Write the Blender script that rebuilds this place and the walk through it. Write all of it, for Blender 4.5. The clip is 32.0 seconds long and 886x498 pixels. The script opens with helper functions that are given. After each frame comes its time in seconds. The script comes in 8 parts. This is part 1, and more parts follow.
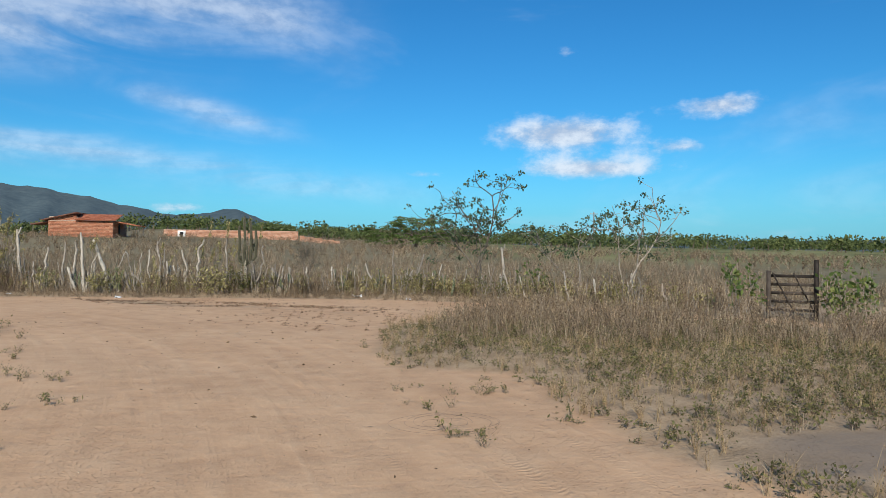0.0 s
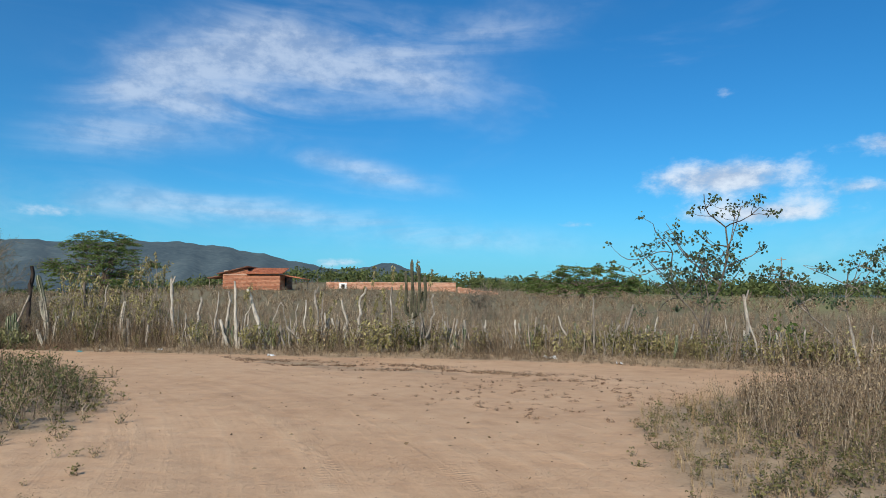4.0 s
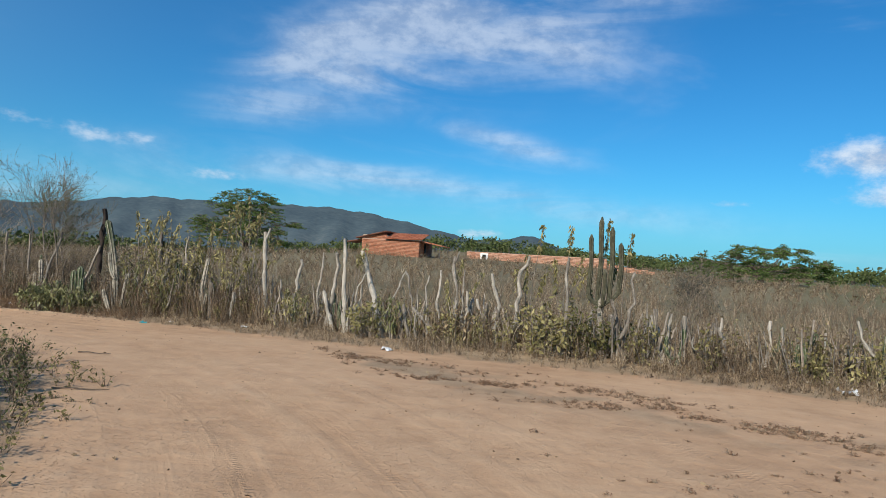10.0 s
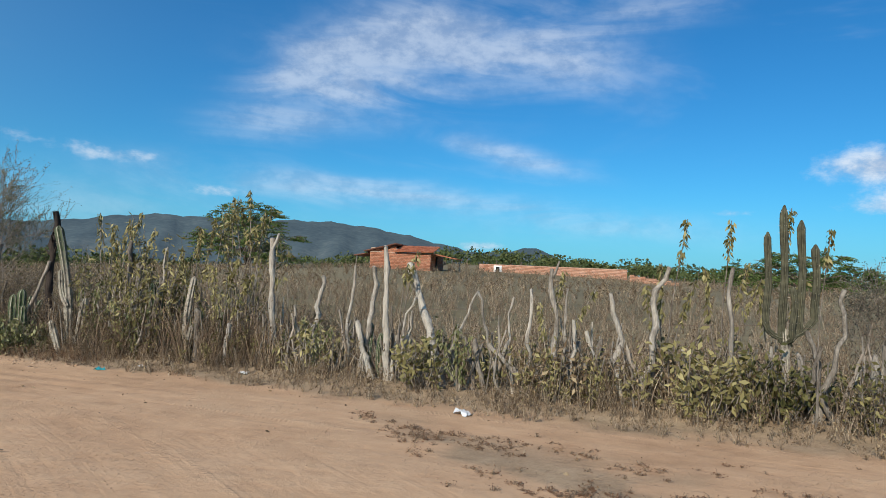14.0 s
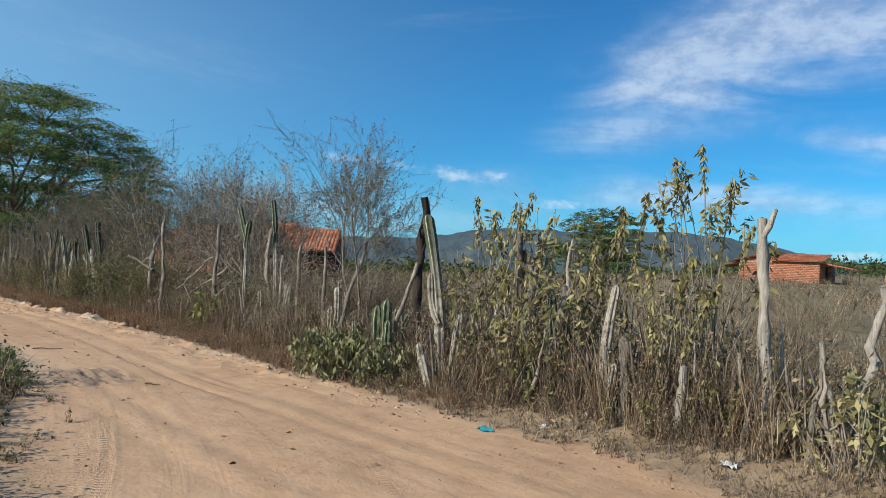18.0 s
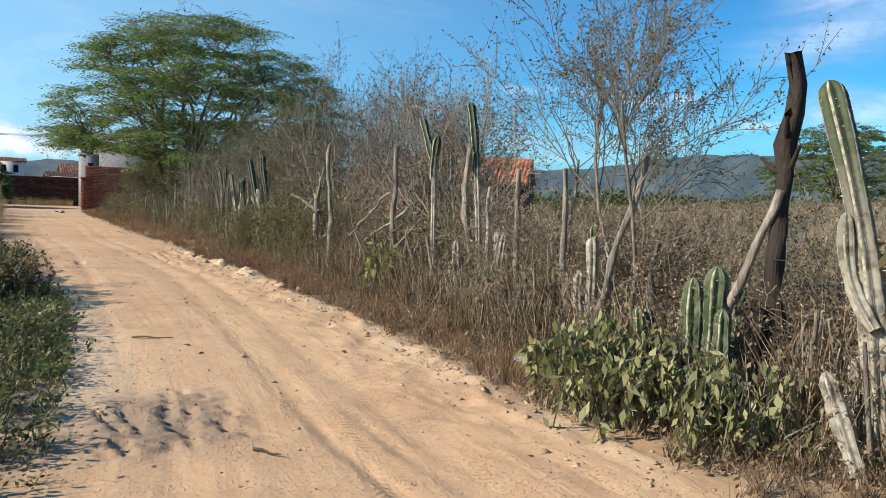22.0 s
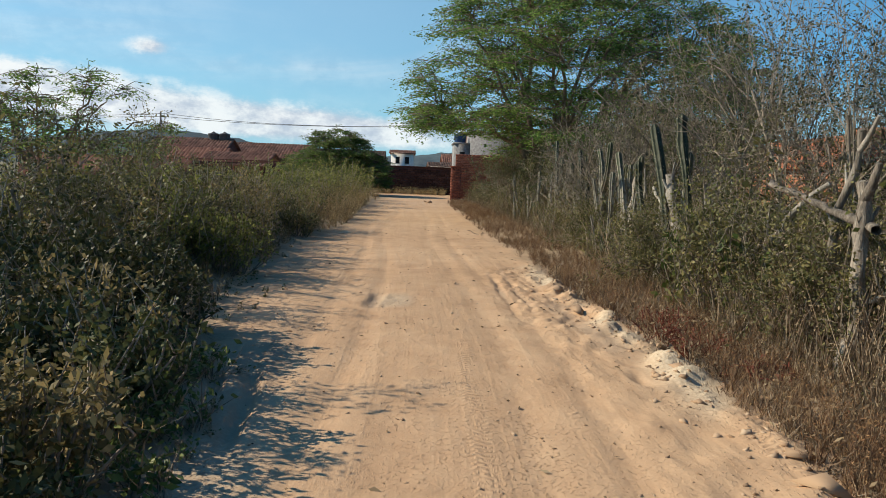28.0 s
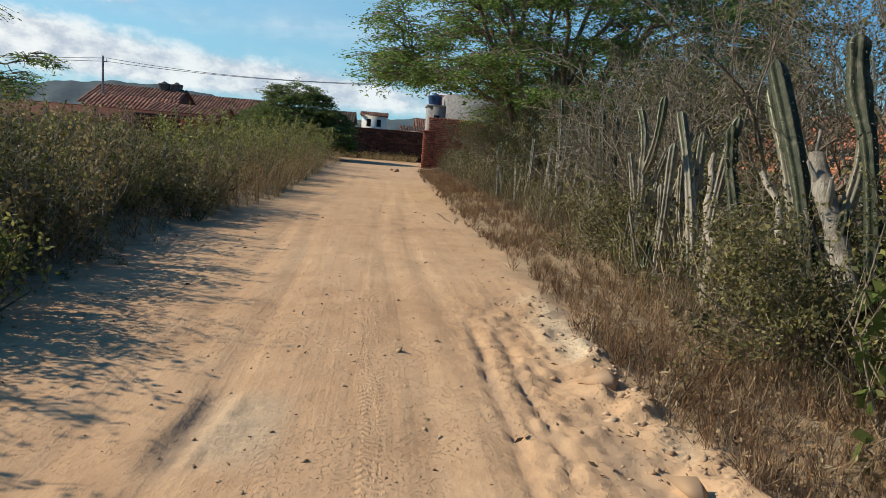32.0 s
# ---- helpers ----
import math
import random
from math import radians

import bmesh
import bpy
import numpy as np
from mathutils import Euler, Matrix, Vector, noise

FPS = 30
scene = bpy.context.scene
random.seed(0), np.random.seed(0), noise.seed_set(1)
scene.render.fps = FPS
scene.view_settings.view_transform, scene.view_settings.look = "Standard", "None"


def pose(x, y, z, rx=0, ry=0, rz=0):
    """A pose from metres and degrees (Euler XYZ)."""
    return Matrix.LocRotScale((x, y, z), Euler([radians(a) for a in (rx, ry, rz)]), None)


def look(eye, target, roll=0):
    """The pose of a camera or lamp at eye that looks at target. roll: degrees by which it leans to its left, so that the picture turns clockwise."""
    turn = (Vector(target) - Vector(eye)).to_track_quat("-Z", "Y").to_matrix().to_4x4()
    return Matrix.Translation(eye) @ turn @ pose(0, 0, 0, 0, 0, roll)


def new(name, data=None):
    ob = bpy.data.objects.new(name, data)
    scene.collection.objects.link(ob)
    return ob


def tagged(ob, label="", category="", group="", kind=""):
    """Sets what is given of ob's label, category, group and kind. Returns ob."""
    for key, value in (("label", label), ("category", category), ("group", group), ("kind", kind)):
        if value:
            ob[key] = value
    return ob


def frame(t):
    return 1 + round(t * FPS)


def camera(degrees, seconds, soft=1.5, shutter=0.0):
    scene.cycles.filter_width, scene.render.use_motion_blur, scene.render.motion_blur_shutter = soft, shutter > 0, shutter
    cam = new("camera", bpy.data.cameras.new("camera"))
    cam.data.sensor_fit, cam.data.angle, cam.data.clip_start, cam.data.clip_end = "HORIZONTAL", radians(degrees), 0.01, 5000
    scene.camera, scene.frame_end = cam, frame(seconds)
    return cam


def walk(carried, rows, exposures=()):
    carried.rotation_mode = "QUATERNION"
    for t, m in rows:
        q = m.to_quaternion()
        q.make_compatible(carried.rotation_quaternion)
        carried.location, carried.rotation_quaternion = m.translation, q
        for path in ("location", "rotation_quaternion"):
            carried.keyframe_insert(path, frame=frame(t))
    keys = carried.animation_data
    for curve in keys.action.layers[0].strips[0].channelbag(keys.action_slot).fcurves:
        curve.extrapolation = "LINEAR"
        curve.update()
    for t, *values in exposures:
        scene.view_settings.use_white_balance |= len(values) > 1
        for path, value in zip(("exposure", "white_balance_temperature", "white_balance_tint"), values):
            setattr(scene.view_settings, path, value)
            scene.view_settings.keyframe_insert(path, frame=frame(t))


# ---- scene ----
cam = camera(65.7, 32.0, soft=0.5)
PATH = [
    (0, (0.003, -2.017, 1.527), (0.343, -0.046, 1.541), 0.6),
    (0.5, (-0.049, -1.412, 1.504), (0.105, 0.581, 1.571), 0.6),
    (1, (-0.151, -0.834, 1.507), (0.021, 1.159, 1.508), 0.5),
    (1.5, (-0.207, -0.234, 1.478), (-0.093, 1.762, 1.501), -0.9),
    (2, (-0.367, 0.28, 1.489), (-0.279, 2.278, 1.48), 1.6),
    (2.5, (-0.462, 0.834, 1.519), (-0.59, 2.827, 1.623), -0.7),
    (4.5, (-0.955, 3.259, 1.452), (-1.041, 5.248, 1.636), 1.0),
    (5, (-1.059, 3.904, 1.489), (-1.179, 5.889, 1.704), 2.6),
    (5.5, (-1.208, 4.475, 1.518), (-1.562, 6.439, 1.655), 1.8),
    (6, (-1.311, 5.077, 1.502), (-1.614, 7.05, 1.63), 2.2),
    (6.5, (-1.488, 5.605, 1.474), (-1.733, 7.589, 1.526), 2.9),
    (7, (-1.564, 6.172, 1.478), (-1.777, 8.161, 1.451), 0.9),
    (7.5, (-1.692, 6.701, 1.478), (-1.671, 8.7, 1.418), 3.0),
    (8, (-1.701, 7.235, 1.447), (-1.437, 9.217, 1.46), 2.1),
    (8.5, (-1.8, 7.75, 1.469), (-1.281, 9.68, 1.544), 4.2),
    (9, (-1.954, 8.184, 1.516), (-1.745, 10.166, 1.679), 3.5),
    (9.5, (-2.12, 8.718, 1.536), (-2.337, 10.701, 1.68), 3.8),
    (10, (-2.396, 9.225, 1.535), (-2.894, 11.16, 1.602), 3.6),
    (10.5, (-2.626, 9.684, 1.549), (-3.368, 11.539, 1.628), 2.0),
    (11, (-2.904, 10.132, 1.496), (-3.578, 12.014, 1.436), 4.2),
    (11.5, (-3.162, 10.665, 1.51), (-4.01, 12.476, 1.484), 2.5),
    (12, (-3.486, 11.152, 1.502), (-4.241, 13.003, 1.445), 3.9),
    (12.5, (-3.743, 11.733, 1.506), (-4.509, 13.581, 1.491), 1.7),
    (13, (-4.061, 12.171, 1.506), (-4.685, 14.071, 1.544), 3.1),
    (13.5, (-4.336, 12.783, 1.54), (-4.761, 14.734, 1.649), 0.9),
    (14, (-4.706, 13.254, 1.565), (-5.212, 15.186, 1.67), 2.8),
    (14.5, (-5.097, 13.93, 1.543), (-5.909, 15.758, 1.567), 2.2),
    (16.5, (-6.936, 15.63, 1.5), (-8.015, 17.314, 1.49), 4.0),
    (17, (-7.305, 16.002, 1.491), (-8.509, 17.599, 1.504), 2.3),
    (17.5, (-7.799, 16.431, 1.51), (-9.129, 17.924, 1.55), 3.5),
    (18, (-8.211, 16.918, 1.468), (-9.567, 18.386, 1.551), 3.6),
    (18.5, (-8.679, 17.349, 1.446), (-9.947, 18.895, 1.499), 3.2),
    (19, (-9.17, 17.797, 1.459), (-10.533, 19.259, 1.542), 3.1),
    (19.5, (-9.678, 18.147, 1.418), (-11.133, 19.516, 1.502), 1.4),
    (20, (-10.185, 18.464, 1.477), (-11.72, 19.746, 1.494), 1.8),
    (20.5, (-10.662, 18.728, 1.474), (-12.337, 19.817, 1.394), 1.1),
    (21, (-11.191, 18.914, 1.521), (-12.851, 20.029, 1.49), 2.7),
    (21.5, (-11.753, 19.184, 1.466), (-13.47, 20.201, 1.334), 1.1),
    (22, (-12.345, 19.357, 1.483), (-14.025, 20.434, 1.347), 2.2),
    (22.5, (-12.94, 19.555, 1.482), (-14.704, 20.491, 1.361), -0.0),
    (23, (-13.513, 19.75, 1.477), (-15.211, 20.8, 1.356), 1.1),
    (23.5, (-14.077, 20.037, 1.45), (-15.777, 21.083, 1.327), 1.1),
    (24, (-14.59, 20.177, 1.491), (-16.312, 21.194, 1.435), 1.7),
    (24.5, (-15.215, 20.434, 1.475), (-16.945, 21.43, 1.355), 3.6),
    (25, (-15.902, 20.621, 1.506), (-17.709, 21.47, 1.397), 1.8),
    (25.5, (-16.398, 20.637, 1.534), (-18.321, 21.154, 1.353), 2.4),
    (26, (-17.013, 20.748, 1.552), (-19.0, 20.863, 1.356), 1.7),
    (26.5, (-17.622, 20.803, 1.562), (-19.602, 20.934, 1.311), 2.4),
    (28.5, (-20.318, 21.067, 1.455), (-22.306, 21.183, 1.269), 2.1),
    (29, (-20.894, 21.151, 1.475), (-22.876, 21.361, 1.311), 1.2),
    (29.5, (-21.491, 21.215, 1.49), (-23.463, 21.438, 1.242), 1.7),
    (30, (-21.989, 21.222, 1.508), (-23.957, 21.492, 1.275), 3.8),
    (30.5, (-22.588, 21.346, 1.495), (-24.561, 21.518, 1.219), 1.8),
    (31, (-23.212, 21.4, 1.493), (-25.163, 21.716, 1.187), 3.6),
    (31.5, (-23.826, 21.479, 1.473), (-25.793, 21.692, 1.181), 2.0),
    (32, (-24.463, 21.472, 1.465), (-26.431, 21.666, 1.167), 4.6),
]
EXPOSURES = [(0, 0.06, 6350, 11), (13, 0.0, 6350, 11), (18, 0.12, 6350, 10), (20, 0.26, 6350, 10), (21.5, 0.42, 6500, 10), (23, 0.64, 6850, 9), (25, 0.64, 6800, 9), (26, 0.38, 6850, 9), (27, 0.26, 6950, 9), (29, 0.18, 7000, 9), (32, 0.16, 7000, 9)]
walk(cam, [(t, look(eye, target, roll)) for t, eye, target, roll in PATH], EXPOSURES)

# ---------------------------------------------------------------- light
SUN_AZ, SUN_EL = 194.0, 33.0            # compass bearing (y is north) and height of the sun, degrees
sun = new("sun", bpy.data.lights.new("sun", "SUN"))
sun.data.energy, sun.data.angle, sun.data.color = 4.8, radians(0.55), (1.0, 0.91, 0.78)
_s = Vector((math.sin(radians(SUN_AZ)) * math.cos(radians(SUN_EL)), math.cos(radians(SUN_AZ)) * math.cos(radians(SUN_EL)), math.sin(radians(SUN_EL))))
sun.matrix_world = look(_s * 60, (0, 0, 0))


def math_node(tree, op, a, b=None, clamp=False):
    n = tree.nodes.new("ShaderNodeMath")
    n.operation, n.use_clamp = op, clamp
    for i, v in enumerate((a, b)):
        if v is None:
            continue
        if isinstance(v, (int, float)):
            n.inputs[i].default_value = v
        else:
            tree.links.new(v, n.inputs[i])
    return n.outputs[0]


def ramp(tree, value, stops):
    n = tree.nodes.new("ShaderNodeValToRGB")
    while len(n.color_ramp.elements) < len(stops):
        n.color_ramp.elements.new(0.5)
    for e, (p, c) in zip(n.color_ramp.elements, stops):
        e.position, e.color = p, (*c, 1) if len(c) == 3 else c
    tree.links.new(value, n.inputs[0])
    return n.outputs[0]


def mixed(tree, fac, a, b):
    n = tree.nodes.new("ShaderNodeMix")
    n.data_type = "RGBA"
    for v, i in ((fac, 0), (a, 6), (b, 7)):
        if isinstance(v, (int, float)):
            n.inputs[i].default_value = v
        elif isinstance(v, tuple):
            n.inputs[i].default_value = (*v, 1)
        else:
            tree.links.new(v, n.inputs[i])
    return n.outputs[2]


def noise_tex(tree, vec, scale, detail=4, rough=0.55, stretch=None, distort=0.0):
    if stretch:
        m = tree.nodes.new("ShaderNodeMapping")
        m.inputs["Scale"].default_value = stretch[:3]
        if len(stretch) > 3:
            m.inputs["Rotation"].default_value = (0, 0, radians(stretch[3]))
        tree.links.new(vec, m.inputs[0])
        vec = m.outputs[0]
    n = tree.nodes.new("ShaderNodeTexNoise")
    n.inputs["Scale"].default_value, n.inputs["Detail"].default_value = scale, detail
    n.inputs["Roughness"].default_value, n.inputs["Distortion"].default_value = rough, distort
    tree.links.new(vec, n.inputs["Vector"])
    return n.outputs[0]


def make_world():
    w = bpy.data.worlds.new("sky")
    w.use_nodes = True
    scene.world = w
    t = w.node_tree
    bg = t.nodes["Background"]
    sky = t.nodes.new("ShaderNodeTexSky")
    sky.sky_type, sky.sun_disc = "NISHITA", False
    sky.sun_elevation, sky.sun_rotation = radians(SUN_EL), radians(SUN_AZ)
    sky.air_density, sky.dust_density, sky.ozone_density = SKY_AIR, SKY_DUST, SKY_OZONE
    tc = t.nodes.new("ShaderNodeTexCoord").outputs["Generated"]
    sep = t.nodes.new("ShaderNodeSeparateXYZ")
    t.links.new(tc, sep.inputs[0])
    x, y, z = sep.outputs
    # bearing to the left of north and height, in degrees
    az = math_node(t, "MULTIPLY", math_node(t, "ARCTAN2", math_node(t, "MULTIPLY", x, -1.0), y), 57.2958)
    el = math_node(t, "MULTIPLY", math_node(t, "ARCSINE", z), 57.2958)
    comb = t.nodes.new("ShaderNodeCombineXYZ")
    t.links.new(az, comb.inputs[0]), t.links.new(el, comb.inputs[1])
    uv = comb.outputs[0]

    def blobs(some):
        total = None
        for a, e, sa, se, tilt, weight in some:
            da, de = math_node(t, "SUBTRACT", az, a), math_node(t, "SUBTRACT", el, e)
            de = math_node(t, "SUBTRACT", de, math_node(t, "MULTIPLY", da, tilt))
            q = math_node(t, "ADD", math_node(t, "POWER", math_node(t, "ABSOLUTE", math_node(t, "DIVIDE", da, sa)), 2.0),
                          math_node(t, "POWER", math_node(t, "ABSOLUTE", math_node(t, "DIVIDE", de, se)), 2.0))
            g = math_node(t, "MULTIPLY", math_node(t, "EXPONENT", math_node(t, "MULTIPLY", q, -1.0)), weight)
            total = g if total is None else math_node(t, "ADD", total, g)
        return total

    def smooth(v, lo, hi):
        n = t.nodes.new("ShaderNodeMapRange")
        n.interpolation_type = "SMOOTHSTEP"
        n.inputs[1].default_value, n.inputs[2].default_value = lo, hi
        t.links.new(v, n.inputs[0])
        return n.outputs[0]

    fibre = noise_tex(t, uv, 0.15, 5, 0.55, (0.45, 1.9, 1, -24), 0.9)
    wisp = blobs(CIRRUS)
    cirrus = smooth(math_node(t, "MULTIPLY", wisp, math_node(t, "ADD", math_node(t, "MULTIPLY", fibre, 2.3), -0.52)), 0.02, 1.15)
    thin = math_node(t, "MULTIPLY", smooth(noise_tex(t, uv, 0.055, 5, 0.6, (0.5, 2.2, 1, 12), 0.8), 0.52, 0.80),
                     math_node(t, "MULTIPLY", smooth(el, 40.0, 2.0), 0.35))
    puff = noise_tex(t, uv, 0.42, 6, 0.62, (0.8, 1.3, 1))
    lump = blobs(CUMULUS)
    cumulus = smooth(math_node(t, "ADD", lump, math_node(t, "MULTIPLY", math_node(t, "SUBTRACT", puff, 0.5), 1.2)), 0.40, 1.05)
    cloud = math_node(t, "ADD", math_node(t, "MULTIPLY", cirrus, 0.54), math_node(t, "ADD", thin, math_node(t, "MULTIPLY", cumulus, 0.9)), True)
    shade = ramp(t, smooth(puff, 0.35, 0.62), [(0, CLOUD_DARK), (1, CLOUD_LIGHT)])
    bright = t.nodes.new("ShaderNodeHueSaturation")
    bright.inputs["Saturation"].default_value, bright.inputs["Value"].default_value = SKY_SAT, SKY_VALUE
    t.links.new(sky.outputs[0], bright.inputs["Color"])
    tint = t.nodes.new("ShaderNodeMix")
    tint.data_type, tint.blend_type = "RGBA", "MULTIPLY"
    tint.inputs[0].default_value, tint.inputs[7].default_value = 1.0, SKY_TINT
    t.links.new(bright.outputs[0], tint.inputs[6])
    hazy = mixed(t, math_node(t, "MULTIPLY", smooth(el, 9.0, -1.0), 0.6), tint.outputs[2], SKY_HAZE)
    dot = t.nodes.new("ShaderNodeVectorMath")
    dot.operation = "DOT_PRODUCT"
    dot.inputs[1].default_value = _s
    t.links.new(tc, dot.inputs[0])
    hazy = mixed(t, math_node(t, "MULTIPLY", smooth(dot.outputs["Value"], -0.5, 0.5), math_node(t, "MULTIPLY", smooth(el, 34.0, 12.0), 0.55)), hazy, SUN_HAZE)
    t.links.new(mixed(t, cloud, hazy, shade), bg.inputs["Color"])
    bg.inputs["Strength"].default_value = 0.1


SKY_TINT, SKY_HAZE = (0.32, 0.95, 1.24, 1), (1.85, 4.7, 7.3)
SUN_HAZE = (3.7, 6.1, 8.0)
SKY_AIR, SKY_DUST, SKY_OZONE, SKY_SAT, SKY_VALUE = 1.0, 0.6, 2.0, 1.2, 0.94
CLOUD_DARK, CLOUD_LIGHT = (4.3, 5.2, 6.6), (7.6, 8.3, 9.0)
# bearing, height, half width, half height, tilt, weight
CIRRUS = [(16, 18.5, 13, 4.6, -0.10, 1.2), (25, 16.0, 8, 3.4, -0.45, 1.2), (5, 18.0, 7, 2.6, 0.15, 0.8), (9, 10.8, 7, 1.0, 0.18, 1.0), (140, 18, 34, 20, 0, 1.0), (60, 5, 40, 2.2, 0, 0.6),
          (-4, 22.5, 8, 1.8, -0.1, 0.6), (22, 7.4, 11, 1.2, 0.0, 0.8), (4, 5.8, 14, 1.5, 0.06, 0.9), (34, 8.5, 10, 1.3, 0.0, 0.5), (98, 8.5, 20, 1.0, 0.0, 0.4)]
CUMULUS = [(-19.5, 9.9, 7.0, 1.7, 0.0, 1.1), (-22, 7.0, 7.2, 1.0, 0.0, 1.0), (-32, 11.6, 4.0, 1.1, 0.0, 0.95), (-29, 8.6, 3.0, 0.8, 0, 0.65), (-20, 16.4, 1.3, 0.9, 0, 0.55), (-8, 6.6, 2.6, 0.5, 0, 0.6),
           (110, 8.9, 1.7, 0.8, 0, 0.9), (108, 4.2, 14, 1.9, 0.0, 0.9), (93, 3.4, 13, 1.5, 0.03, 1.0), (118, 5.5, 9, 2.0, 0, 0.9), (11.5, 3.4, 3.5, 0.6, 0, 0.7), (40, 8.6, 5, 0.9, 0, 0.6), (50, 9.4, 6, 1.0, 0, 0.62), (33, 6.6, 4, 0.7, 0, 0.6), (150, 9, 30, 3, 0, 0.6)]
make_world()


# ---------------------------------------------------------------- materials
def material(name, build, rough=0.9, metal=0.0):
    m = bpy.data.materials.new(name)
    m.use_nodes = True
    t = m.node_tree
    b = t.nodes["Principled BSDF"]
    b.inputs["Roughness"].default_value, b.inputs["Metallic"].default_value = rough, metal
    b.inputs["Specular IOR Level"].default_value = 0.25
    build(t, b)
    return m


def bumped(t, b, height, strength, distance):
    n = t.nodes.new("ShaderNodeBump")
    n.inputs["Strength"].default_value, n.inputs["Distance"].default_value = strength, distance
    t.links.new(height, n.inputs["Height"])
    t.links.new(n.outputs[0], b.inputs["Normal"])


def coords(t, kind="Object"):
    return t.nodes.new("ShaderNodeTexCoord").outputs[kind]


def world_pos(t):
    return t.nodes.new("ShaderNodeNewGeometry").outputs["Position"]


def leaf_material(name, stops, gloss=0.55, through_light=0.25):
    """Leaves or stems whose colour varies from piece to piece."""
    def build(t, b):
        b.inputs["Specular IOR Level"].default_value = 0.22
        isl = t.nodes.new("ShaderNodeNewGeometry").outputs["Random Per Island"]
        patch = noise_tex(t, world_pos(t), 0.9, 3)
        v = math_node(t, "ADD", math_node(t, "MULTIPLY", isl, 0.75), math_node(t, "MULTIPLY", math_node(t, "SUBTRACT", patch, 0.35), 0.8), True)
        c = ramp(t, v, stops)
        t.links.new(c, b.inputs["Base Color"])
        if through_light:
            tr = t.nodes.new("ShaderNodeBsdfTranslucent")
            t.links.new(c, tr.inputs[0])
            mx = t.nodes.new("ShaderNodeMixShader")
            mx.inputs[0].default_value = through_light
            t.links.new(b.outputs[0], mx.inputs[1]), t.links.new(tr.outputs[0], mx.inputs[2])
            t.links.new(mx.outputs[0], t.nodes["Material Output"].inputs[0])
    return material(name, build, gloss)


def spread(lo, mid, hi):
    return [(0.0, lo), (0.5, mid), (1.0, hi)]


def bark_material(name, dark, light, scale=14.0):
    def build(t, b):
        o = coords(t)
        v = noise_tex(t, o, scale, 6, 0.7, (1, 1, 0.16))
        crack = noise_tex(t, o, scale * 4.5, 4, 0.7, (1, 1, 0.06))
        w = noise_tex(t, world_pos(t), 5.0, 4)
        rnd = t.nodes.new("ShaderNodeObjectInfo").outputs["Random"]
        f = math_node(t, "ADD", math_node(t, "MULTIPLY", math_node(t, "ADD", v, crack), 0.42), math_node(t, "MULTIPLY", math_node(t, "ADD", w, math_node(t, "MULTIPLY", rnd, 0.6)), 0.35))
        t.links.new(ramp(t, f, [(0.50, dark), (0.66, tuple(a * 0.65 + c * 0.35 for a, c in zip(dark, light))), (0.84, light)]), b.inputs["Base Color"])
        bumped(t, b, math_node(t, "ADD", v, crack), 1.0, 0.02)
    return material(name, build, 0.92)


